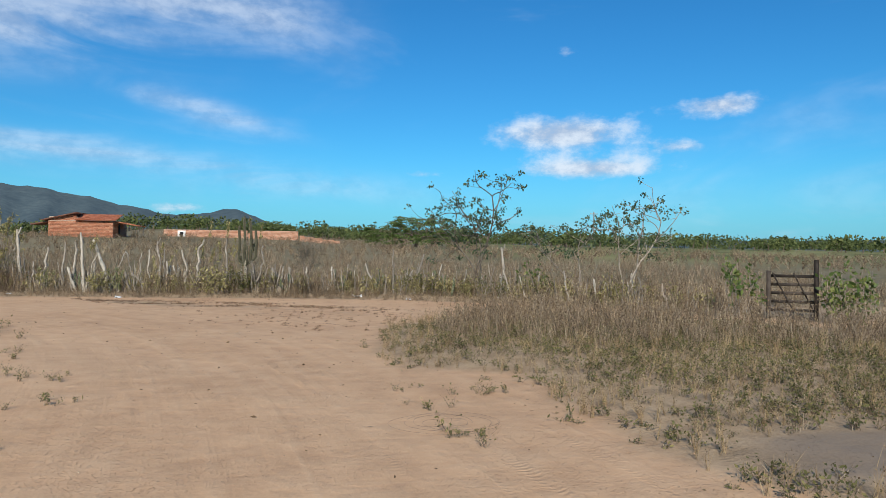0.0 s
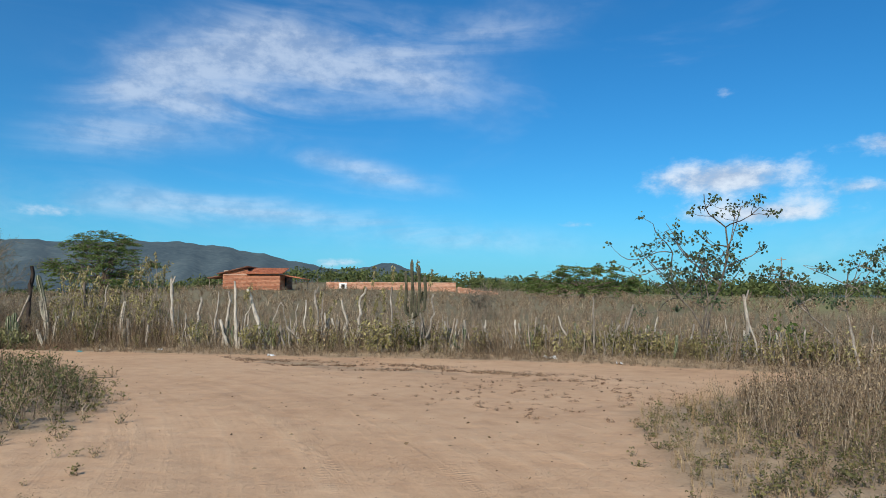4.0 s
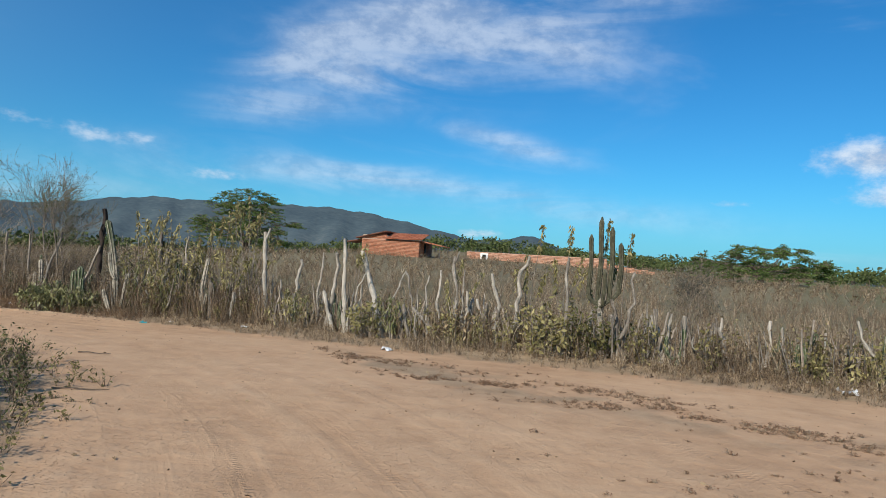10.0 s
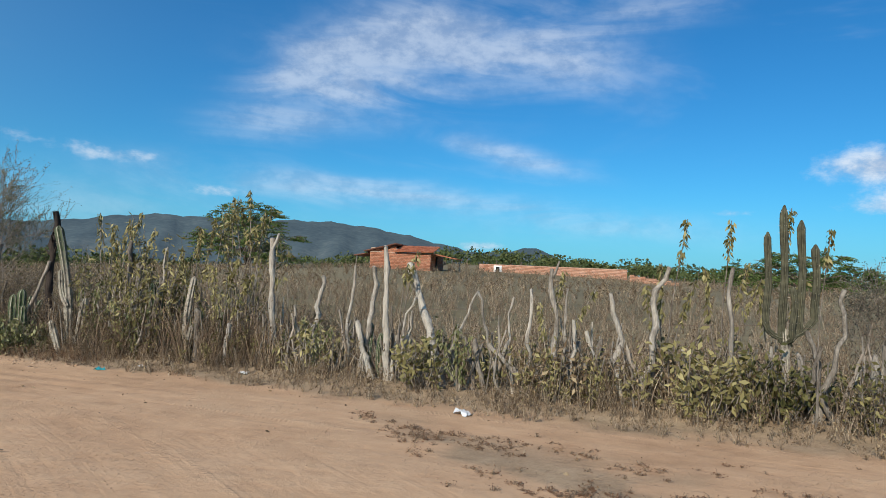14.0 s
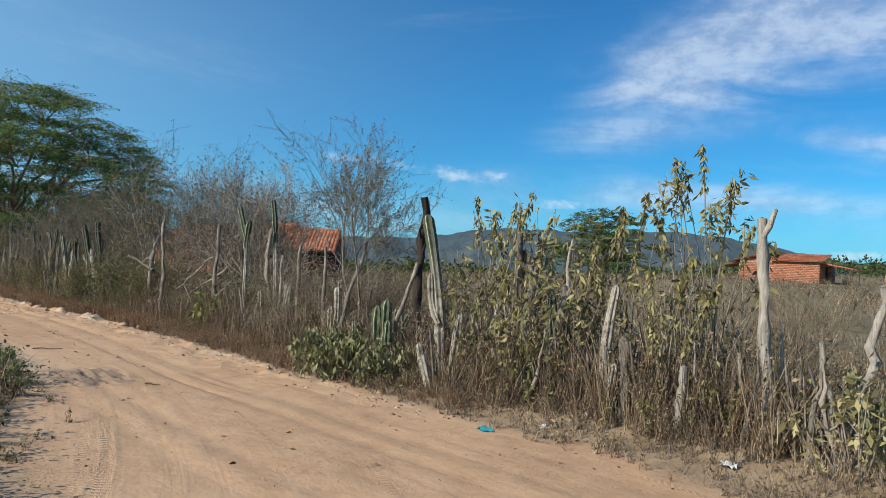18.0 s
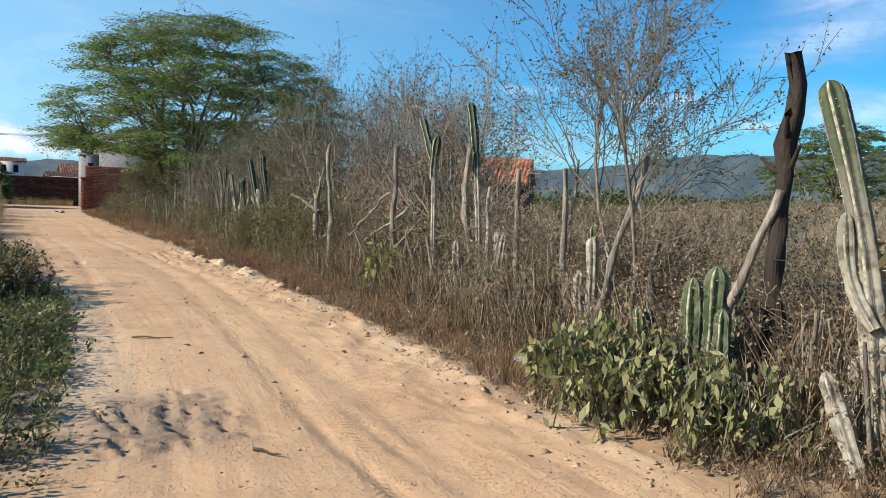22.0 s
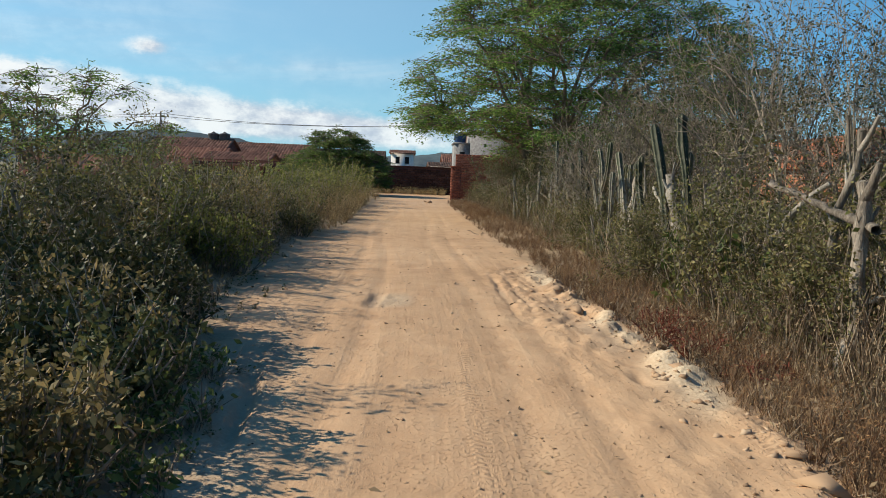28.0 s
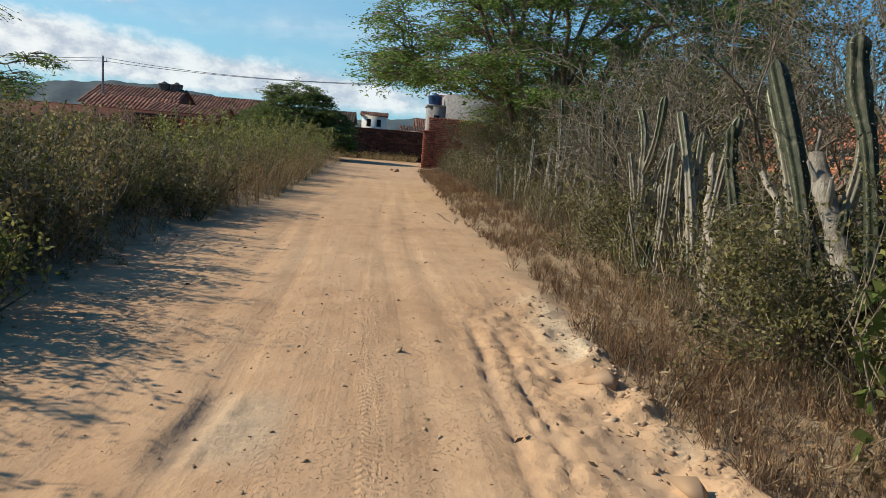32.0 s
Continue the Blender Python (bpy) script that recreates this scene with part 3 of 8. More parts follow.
def stamp(buf, variants, places, turns, scales, which, rng):
    """Lays copies of ready plants (Buf each) into one mesh."""
    for k, var in enumerate(variants):
        pick = np.nonzero(which == k)[0]
        if not len(pick):
            continue
        v, faces = var.arrays()
        c, s = np.cos(turns[pick]), np.sin(turns[pick])
        sc = scales[pick]
        lean = rng.normal(size=(len(pick), 2)) * 0.12
        x = (v[None, :, 0] * c[:, None] - v[None, :, 1] * s[:, None]) * sc[:, None]
        y = (v[None, :, 0] * s[:, None] + v[None, :, 1] * c[:, None]) * sc[:, None]
        z = v[None, :, 2] * sc[:, None]
        x, y = x + lean[:, :1] * z, y + lean[:, 1:] * z
        out = np.stack([x, y, z], -1) + places[pick][:, None, :]
        offs = (np.arange(len(pick)) * len(v))[:, None, None]
        start = buf.n
        buf.v.append(out.reshape(-1, 3))
        buf.n += out.shape[0] * out.shape[1]
        for f, slot in faces:
            buf.f.append(((f[None] + offs).reshape(-1, f.shape[1]) + start, slot))
    return buf


# ---------------------------------------------------------------- plan of the ground
EDGE_X = [-72.6, -66.2, -65.6, -60.0, -50.0, -38.0, -30.0, -25.0, -20.0, -15.0, -11.0, -6.5, -3.0, 0.0, 2.0, 4.0, 5.2, 6.6, 8.5, 11.0, 16.0, 30.0, 90.0]
EDGE_Y = [45, 45, 24.3, 23.4, 23.27, 23.21, 23.29, 23.37, 23.15, 22.71, 22.37, 21.73, 21.37, 20.96, 20.25, 19.37, 18.69, 17.31, 15.33, 12.93, 10.93, 8.63, 0.13]
FENCE_X = [-62.3, -51.3, -43.3, -37.3, -30.3, -25.3, -20.3, -16.3, -14.3, -10.8, -7.3, -2.8, -0.3, 3.2, 5.3, 7.1, 8.7, 10.0]
FENCE_Y = [25.0, 25.18, 25.07, 25.09, 24.89, 24.72, 24.45, 24.02, 23.81, 23.91, 23.12, 22.72, 22.26, 21.56, 20.29, 18.32, 15.93, 13.73]
LEFT = np.array([(-77, 17.9), (-68.1, 19.4), (-52.1, 19.19), (-40.1, 19.33), (-35.1, 18.87), (-30.1, 18.79), (-26.1, 19.23), (-22.6, 19.84), (-19.1, 19.74), (-16.1, 19.32), (-12.1, 17.98), (-9.1, 16.36), (-7.3, 14.19), (-6.2, 12.39), (-5.6, 10.38), (-6.4, 9.01), (-9.1, 8.56), (-14.1, 8.11), (-25.1, 3.12), (-77, -40)])
RIGHT = np.array([(1.0, 10.86), (0.9, 7.26), (2.4, 6.45), (2.5, 4.35), (2.9, 1.8), (3.5, -4), (60, -30), (60, 0), (11.9, 10.33), (7.9, 13.53), (5.9, 15.7), (3.8, 14.56), (1.9, 13.05)])


def outside(x, y, poly):
    """Distance to a polygon, negative within it."""
    x, y = np.asarray(x, float), np.asarray(y, float)
    best, inside = np.full(x.shape, 1e9), np.zeros(x.shape, bool)
    for (ax, ay), (bx, by) in zip(poly, np.roll(poly, -1, 0)):
        dx, dy = bx - ax, by - ay
        k = np.clip(((x - ax) * dx + (y - ay) * dy) / (dx * dx + dy * dy), 0, 1)
        best = np.minimum(best, np.hypot(x - ax - k * dx, y - ay - k * dy))
        cross = (ay > y) != (by > y)
        inside ^= cross & (x < (bx - ax) * (y - ay) / (by - ay + 1e-12) + ax)
    return np.where(inside, -best, best)


def edge_y(x):
    return np.interp(x, EDGE_X, EDGE_Y)


def fence_y(x):
    return np.interp(x, FENCE_X, FENCE_Y)


def bare(x, y):
    """How far inside the bare road a place lies."""
    return np.minimum(np.minimum((edge_y(x) - y) * 0.9, outside(x, y, LEFT)), outside(x, y, RIGHT))


def ripple(x, y, s, seed=0.0):
    return (np.sin(x * s + 1.7 * np.sin(y * s * 0.7 + seed)) + np.sin(y * s * 1.13 + 1.3 * np.sin(x * s * 0.61 + 2 * seed + 1)) + np.sin((x + y) * s * 0.53 + seed * 3)) / 3


def lumps(x, y, s, seed=0.0):
    """Smooth random values from 0 to 1 on a lattice of spacing 1 / s."""
    u, v = np.asarray(x, float) * s, np.asarray(y, float) * s
    i, j = np.floor(u), np.floor(v)
    a, b = u - i, v - j
    a, b = a * a * (3 - 2 * a), b * b * (3 - 2 * b)

    def at(p, q):
        r = np.sin(p * 127.1 + q * 311.7 + seed * 74.7) * 43758.5453
        return r - np.floor(r)
    return (at(i, j) * (1 - a) + at(i + 1, j) * a) * (1 - b) + (at(i, j + 1) * (1 - a) + at(i + 1, j + 1) * a) * b


def smoothstep(v, lo, hi):
    k = np.clip((v - lo) / (hi - lo), 0, 1)
    return k * k * (3 - 2 * k)


def land(x, y):
    """Height of the ground without its small relief."""
    slope = np.interp(x, [-75, -55, -35, -10, 0, 50, 150], [0.0, 0.035, 0.050, 0.044, 0.036, 0.027, 0.022])
    over = np.maximum(0, y - edge_y(np.clip(x, -60, 90)) - 5)
    rise = np.where(over < 120, over, 120 + (over - 120) * 0.5)
    rise = np.where(over > 300, 210 + (over - 300) * 0.1, rise)
    return slope * rise * smoothstep(over, 0, 14) + smoothstep(-bare(x, y), 0.0, 1.2) * 0.10


def height(x, y):
    d = bare(x, y)
    h = land(x, y)
    near = np.exp(-((x + 12) / 40) ** 4)
    h = h + near * (0.014 * ripple(x, y, 1.1, 0.3) + 0.005 * ripple(x, y, 4.3, 1.1))
    ey = edge_y(x) - y
    lump = 0.3 + 0.7 * smoothstep(ripple(x, y, 5.5, 2.0) + 0.7 * ripple(x, y, 14.0, 0.7), -0.5, 0.5)
    bank = smoothstep(x, -33, -29) * smoothstep(-x, 12, 17)
    h = h - bank * 0.035 * np.exp(-((ey - 0.62) / 0.14) ** 2) * smoothstep(ripple(x, y, 3.4, 0.3) + 0.5 * ripple(x, y, 11.0, 1.7), -0.1, 0.5)
    lump = lump * (0.35 + 0.9 * lumps(x, y, 6.0, 21)) + 0.35 * (lumps(x, y, 13.0, 22) - 0.5)
    h = h + bank * (0.06 + 0.06 * smoothstep(-x, 22, 26)) * np.exp(-((ey - 0.22 - 0.15 * ripple(x, 0 * y, 1.9)) / 0.20) ** 2) * lump
    h = h + bank * 0.035 * np.exp(-((ey - 0.7) / 0.35) ** 2) * (0.5 + 0.5 * ripple(x, y, 9.5, 0.7))
    # churned edge with clods
    churn = bank * np.exp(-((ey - 0.72) / 0.42) ** 4) * (0.35 + 0.65 * smoothstep(-x, 24, 27))
    h = h + churn * (0.055 * np.clip(lumps(x, y, 7.0, 1) - 0.5, 0, 1) + 0.05 * np.clip(lumps(x, y, 14.0, 2) - 0.5, 0, 1) + 0.06 * np.clip(lumps(x, y, 22.0, 3) - 0.5, 0, 1) - 0.016)
    # wheel ruts
    for cx, cy, length, wide, deep, tilt in ((-28.6, 22.27, 1.3, 0.036, 0.030, 0.02), (-28.5, 22.47, 1.3, 0.032, 0.028, 0.02), (-16.0, 21.05, 0.9, 0.05, 0.014, 0.03), (-16.0, 21.35, 0.9, 0.05, 0.012, 0.03),
                                             (-24.2, 19.95, 0.9, 0.05, 0.05, -0.12), (-24.0, 19.72, 0.7, 0.05, 0.04, -0.12)):
        lx, ly = (x - cx), (y - cy) + (x - cx) * tilt + 0.018 * np.sin(x * 4 + cx)
        cut = deep * (0.25 + 0.9 * lumps(x, y, 5.0, cx) + 0.5 * lumps(x, y, 16.0, cx + 1))
        h = h - cut * np.exp(-(lx / length) ** 4 - (ly / wide) ** 4) + cut * 0.22 * np.exp(-(lx / length) ** 4 - ((ly - 2.1 * wide) / (wide * 0.8)) ** 2)
    # sunken patch with a sharp shaded edge, where a wheel spun
    ux, uy = x + 27.78 - 0.10 * (y - 20.8), y - 20.82 + 0.10 * (x + 27.8)
    sunk = np.exp(-(ux / 0.5) ** 8) * smoothstep(uy, -0.29, -0.235) * (1 - smoothstep(uy, -0.05, 0.34))
    h = h - sunk * (0.034 - 0.014 * np.exp(-((uy + 0.08) / 0.035) ** 2) - 0.02 * lumps(x, y, 16.0, 5))
    # dried mud with wheel prints
    mud = np.exp(-((x + 17.02) / 0.62) ** 6 - ((y - 20.2) / 0.48) ** 6)
    prints = lumps(x * 0.22 + 0.05 * np.sin(y * 9), y, 17.0, 7)
    h = h - mud * (0.036 * smoothstep(prints, 0.45, 0.65) - 0.018 * lumps(x, y, 17.0, 8) - 0.012 * np.sin(x * 40 + 6 * prints))
    lane = np.clip(d, 0, 1) * smoothstep(-x, 8, 14) * near
    for off in (1.15, 1.6, 2.75, 3.2):
        h = h - lane * 0.014 * np.exp(-((ey - off - 0.12 * np.sin(x * 0.35 + off)) / 0.12) ** 2)
    return h


def mat_band(x, y):
    """Where mats of dead creepers lie across the junction."""
    across = (x + 7) * 0.433 + (y - 20.4) * 0.901 + 0.35 * np.sin(x * 0.9)
    return np.exp(-(across / 0.85) ** 2) * smoothstep(x, -8.2, -6) * smoothstep(-x, -3.5, 0.5)


def stretch_axis(lo, hi, step, far_lo, far_hi, grow=1.22):
    mid = list(np.arange(lo, hi + step / 2, step))
    s, v = step, mid[-1]
    while v < far_hi:
        s *= grow
        v += s
        mid.append(v)
    s, v, low = step, mid[0], []
    while v > far_lo:
        s *= grow
        v -= s
        low.append(v)
    return np.array(low[::-1] + mid)


LANE = np.array([(0.6, -8), (0.0, -2), (-0.5, 2), (-1.4, 6), (-2.8, 10), (-4.9, 13.6), (-7.6, 16.4), (-10.8, 18.6), (-14.5, 20.3), (-19, 21.1), (-26, 21.35), (-40, 21.2), (-75, 21.2)])


def lane_coords(x, y):
    """Way driven along the road's middle, and the offset from it."""
    s = np.concatenate([[0], np.cumsum(np.hypot(*np.diff(LANE, axis=0).T))])
    fine = np.arange(0, s[-1], 0.5)
    k = np.ones(9) / 9
    px, py = (np.convolve(np.pad(np.interp(fine, s, LANE[:, i]), 4, "edge"), k, "valid") for i in (0, 1))
    tx, ty = np.gradient(px), np.gradient(py)
    best, along, across = np.full(len(x), 1e9), np.zeros(len(x)), np.zeros(len(x))
    for a, b, u, w, q in zip(px, py, tx / np.hypot(tx, ty), ty / np.hypot(tx, ty), fine):
        d = np.hypot(x - a, y - b)
        hit = d < best
        best = np.where(hit, d, best)
        along = np.where(hit, q + (x - a) * u + (y - b) * w, along)
        across = np.where(hit, (x - a) * -w + (y - b) * u, across)
    return along, across


def build_ground():
    xs = stretch_axis(-33, 5, 0.085, -3500, 3500)
    xs = np.concatenate([xs[xs < -30.5], np.arange(-30.5, -26.4, 0.032), np.arange(-26.4, -18, 0.07), np.arange(-18, -16.1, 0.032), np.arange(-16.1, -15, 0.085), np.arange(-15, 5, 0.15), xs[xs > 5]])
    ys = stretch_axis(19.4, 23.7, 0.032, -3500, 3500)
    ys = np.concatenate([stretch_axis(1, 15, 0.16, -3500, 15), np.arange(15.16, 19.4, 0.11), ys[(ys >= 19.4) & (ys < 23.72)], stretch_axis(23.8, 26, 0.12, 23.85, 3500)])
    ys = np.unique(np.round(ys, 4))
    gx, gy = np.meshgrid(xs, ys, indexing="ij")
    x, y = gx.ravel(), gy.ravel()
    v = np.stack([x, y, height(x, y)], -1)
    i, j = np.meshgrid(np.arange(len(xs) - 1), np.arange(len(ys) - 1), indexing="ij")
    n = len(ys)
    f = np.stack([i * n + j, (i + 1) * n + j, (i + 1) * n + j + 1, i * n + j + 1], -1).reshape(-1, 4)
    me = Buf().add(v, f).mesh("ground", [GROUND], True)
    d = bare(x, y) + 0.22 * ripple(x, y, 3.1, 0.4) + 0.12 * ripple(x, y, 9.0, 1.4)
    tri = mat_band(x, y) * smoothstep(ripple(x, y, 2.3, 0.9) + 0.7 * ripple(x, y, 6.1, 0.2), -0.1, 0.5)
    bank = smoothstep(x, -33, -29) * smoothstep(-x, 12, 17)
    pale = np.maximum(bank * (0.45 + 0.55 * smoothstep(-x, 21, 25)) * np.exp(-((edge_y(x) - y - 0.24) / 0.22) ** 2) * 0.75 * smoothstep(ripple(x, y, 2.3, 1.2) + 0.6 * ripple(x, y, 7.0, 0.2), -0.5, 0.5), 0.45 * np.exp(-((x + 27.8) / 0.45) ** 4 - ((y - 20.85) / 0.22) ** 4))
    pale = np.maximum(pale, 0.5 * np.exp(-((outside(x, y, LEFT) - 0.2) / 0.35) ** 2) * smoothstep(-x, 16, 18) * smoothstep(x, -26, -23))
    field = np.clip(smoothstep(y - edge_y(np.clip(x, -60, 90)), 3, 7) + smoothstep(np.hypot(x + 20, y - 10), 60, 80), 0, 1)
    # damp mud, plus painted shade: ruts, cut edge, road crumbs, cast shadow in fork
    damp_and_shade = sum(w * np.exp(-((x - a) / sa) ** 4 - ((y - b) / sb) ** 4) for a, b, sa, sb, w in ((-17.0, 20.2, 0.65, 0.48, 1.0), (-27.7, 20.6, 0.45, 0.05, 0.9), (-27.8, 20.9, 0.45, 0.22, 0.35), (-28.9, 22.27, 1.3, 0.04, 0.7), (-28.8, 22.47, 1.4, 0.035, 0.6), (-27.4, 22.75, 0.9, 0.12, 0.6), (-26.0, 22.85, 0.8, 0.1, 0.6), (-24.3, 19.85, 2.2, 0.28, 0.55), (4.1, 2.5, 0.75, 0.5, 1.6)))
    along, across = lane_coords(x, y)
    zero = np.zeros(len(x))
    which = smoothstep(edge_y(x) - y, 1.6, 3.4) * smoothstep(x, -16, -9) + smoothstep(-x, 9, 16) * smoothstep(edge_y(x) - y, 0.9, 1.5)
    for name, val in (("walk_lane", np.stack([along, across, zero], -1)), ("edge_lane", np.stack([x, edge_y(x) - y + 40, zero], -1))):
        me.attributes.new(name, "FLOAT_VECTOR", "POINT").data.foreach_set("vector", val.astype(np.float32).ravel())
    for name, val in (("sand", smoothstep(d, -0.35, 0.3) * (1 - 0.85 * tri)), ("pale", pale), ("field", field), ("damp_and_shade", np.clip(damp_and_shade, 0, 1)), ("pasture", smoothstep(x - 0.15 * (y - 40), 0, 25) * smoothstep(y, 32, 60)), ("which_lane", np.clip(which, 0, 1))):
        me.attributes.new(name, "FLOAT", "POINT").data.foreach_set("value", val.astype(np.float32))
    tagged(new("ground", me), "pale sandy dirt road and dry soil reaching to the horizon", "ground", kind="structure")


build_ground()


# ---------------------------------------------------------------- distance
def build_hills():
    az = np.radians(np.arange(-75, 130, 0.5))
    deg = np.degrees(az)

    def hump(c, s, h):
        return h * np.exp(-((deg - c) / s) ** 2)
    ridge = 1.3 + hump(24.5, 14, 3.4) + hump(38, 6, 1.1) + hump(49, 12, 1.4) + hump(7, 3.0, 1.35) + hump(84, 7, 0.8) + hump(108, 9, 1.5) + hump(64, 10, 0.8)
    ridge += 0.06 * np.sin(deg * 1.9) + 0.04 * np.sin(deg * 4.7 + 1)
    rows = []
    for k in np.linspace(0, 1, 9):
        dist = 1900 + 900 * k
        z = -20 + (np.tan(np.radians(ridge)) * 2800 + 20) * k ** 1.3 + 9 * np.sin(deg * 2.3 + 7 * k) * k * (1 - k) * 4
        rows.append(np.stack([-np.sin(az) * dist, np.cos(az) * dist, z], -1))
    v, n = np.concatenate(rows), len(az)
    i, j = np.meshgrid(np.arange(8), np.arange(n - 1), indexing="ij")
    f = np.stack([i * n + j, i * n + j + 1, (i + 1) * n + j + 1, (i + 1) * n + j], -1).reshape(-1, 4)
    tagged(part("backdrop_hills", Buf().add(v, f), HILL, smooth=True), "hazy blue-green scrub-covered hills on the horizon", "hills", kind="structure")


build_hills()


def clump(rng, radius, tall, count, size, flat=0.75):
    """A far tree: short trunk and a loose ragged crown."""
    b = Buf()
    tube(b, [(0, 0, 0), (0.1, 0, tall * 0.3), (0, 0.1, tall * 0.6)], [0.12, 0.09, 0.04], 4, 1)
    lobes = rng.normal(size=(7, 3)) * (radius * 0.5, radius * 0.5, tall * 0.14) + (0, 0, tall * 0.62)
    c = lobes[rng.integers(0, 7, count)]
    d = rng.normal(size=(count, 3))
    d /= np.linalg.norm(d, axis=1, keepdims=True)
    p = c + d * (radius * 0.45, radius * 0.45, tall * 0.24) * rng.uniform(0.55, 1.0, (count, 1))
    p[:, 2] = np.maximum(p[:, 2], tall * 0.12)
    return leaves(b, p, d + rng.normal(size=(count, 3)) * 0.6, rng.uniform(0.7, 1.3, count) * size, 0.85, rng, 0)


def build_woods():
    rng = np.random.default_rng(11)
    kinds = [clump(rng, rng.uniform(2.6, 3.8), rng.uniform(2.2, 3.1), 190, 0.40) for _ in range(7)]
    az, dist = np.radians(rng.uniform(-62, 72, 4200)), 95 + 330 * rng.uniform(0, 1, 4200) ** 1.2
    x, y = -1.5 - np.sin(az) * dist, 8 + np.cos(az) * dist
    deg = np.degrees(az)
    start = np.interp(deg, [-62, -35, -20, -8, -2, 12, 21, 30, 40, 72], [120, 120, 100, 112, 125, 128, 128, 120, 95, 100])
    keep = (dist > start + rng.normal(size=len(az)) * 5) & (rng.uniform(size=len(az)) < np.interp(dist, [95, 150, 260, 420], [0.75, 0.5, 0.2, 0.22]))
    keep &= ~((deg < -12) & (dist < 200) & (rng.uniform(size=len(az)) < 0.45))
    x, y = x[keep], y[keep]
    places = np.stack([x, y, land(x, y) - 0.1], -1)
    n = len(x)
    sc = np.where(rng.uniform(size=n) < 0.08, 1.25, 1.0) * rng.uniform(0.75, 1.15, n) * np.interp(np.hypot(x, y), [100, 400], [1.0, 1.3])
    b = stamp(Buf(), kinds, places, rng.uniform(0, 6.28, n), sc, rng.integers(0, 7, n), rng)
    tagged(part("far_woods", b, [LEAF_WOODS, BARK_BROWN]), "distant low green scrub woodland beyond the dry field", "woods", kind="stuff")


build_woods()


# ---------------------------------------------------------------- buildings
def brick_face(buf, origin, along, length, tall, slot=0, bw=0.39, bh=0.19, depth=0.02, rng=None, top=None):
    """Rows of blocks standing 2 cm proud of a wall face. along: unit vector; the face looks to the right of it."""
    along = np.array(along, float)
    out = np.array([along[1], -along[0], 0.0])
    o = np.array(origin, float)
    rows = int(tall / bh)
    for r in range(rows):
        s = -bw / 2 if r % 2 else 0.0
        while s < length - 0.05:
            a, e = max(s, 0) + 0.008, min(s + bw, length) - 0.008
            z0, z1 = r * bh + 0.008, (r + 1) * bh - 0.008
            if e - a > 0.05 and (top is None or z1 < top((a + e) / 2)):
                q = depth * rng.uniform(0.7, 1.3)
                c = [o + along * a, o + along * e]
                v = [c[0] + (0, 0, z0), c[1] + (0, 0, z0), c[1] + (0, 0, z1), c[0] + (0, 0, z1)]
                v += [p + out * q for p in v]
                buf.add(v, [(4, 5, 6, 7), (0, 1, 5, 4), (1, 2, 6, 5), (2, 3, 7, 6), (3, 0, 4, 7)], slot)
            s += bw
    return buf


def tiled_roof(name, parent, eave, ridge, span, mat, rng, pitch_u=0.22, row=0.42, thick=0.05, label=""):
    """A slope of half-round clay tiles. eave, ridge: points at its low and high left corner; span: vector along them."""
    eave, ridge, span = (np.array(q, float) for q in (eave, ridge, span))
    up = ridge - eave
    length, width = np.linalg.norm(up), np.linalg.norm(span)
    u, w = up / length, span / width
    nrm = np.cross(w, u)
    nrm = nrm if nrm[2] > 0 else -nrm
    b = Buf()
    base = [eave, eave + span, ridge + span, ridge]
    b.add(base + [p - nrm * thick for p in base], [(0, 1, 2, 3), (7, 6, 5, 4), (0, 4, 5, 1), (1, 5, 6, 2), (2, 6, 7, 3), (3, 7, 4, 0)])
    nu, nv = max(1, int(width / pitch_u)), max(1, int(length / row))
    a = np.linspace(0, np.pi, 4)
    for i in range(nu):
        for j in range(nv):
            c0 = eave + w * (i + 0.5) * width / nu + u * (j * length / nv - 0.03) + nrm * (0.035 + rng.uniform(0, 0.012))
            c1 = c0 + u * (length / nv + 0.05) - nrm * 0.025
            v = [c + w * math.cos(q) * pitch_u * 0.47 + nrm * math.sin(q) * 0.06 for c in (c0, c1) for q in a]
            b.add(v, [(k, k + 1, k + 5, k + 4) for k in range(3)])
    return part(name, b, mat, parent, label)


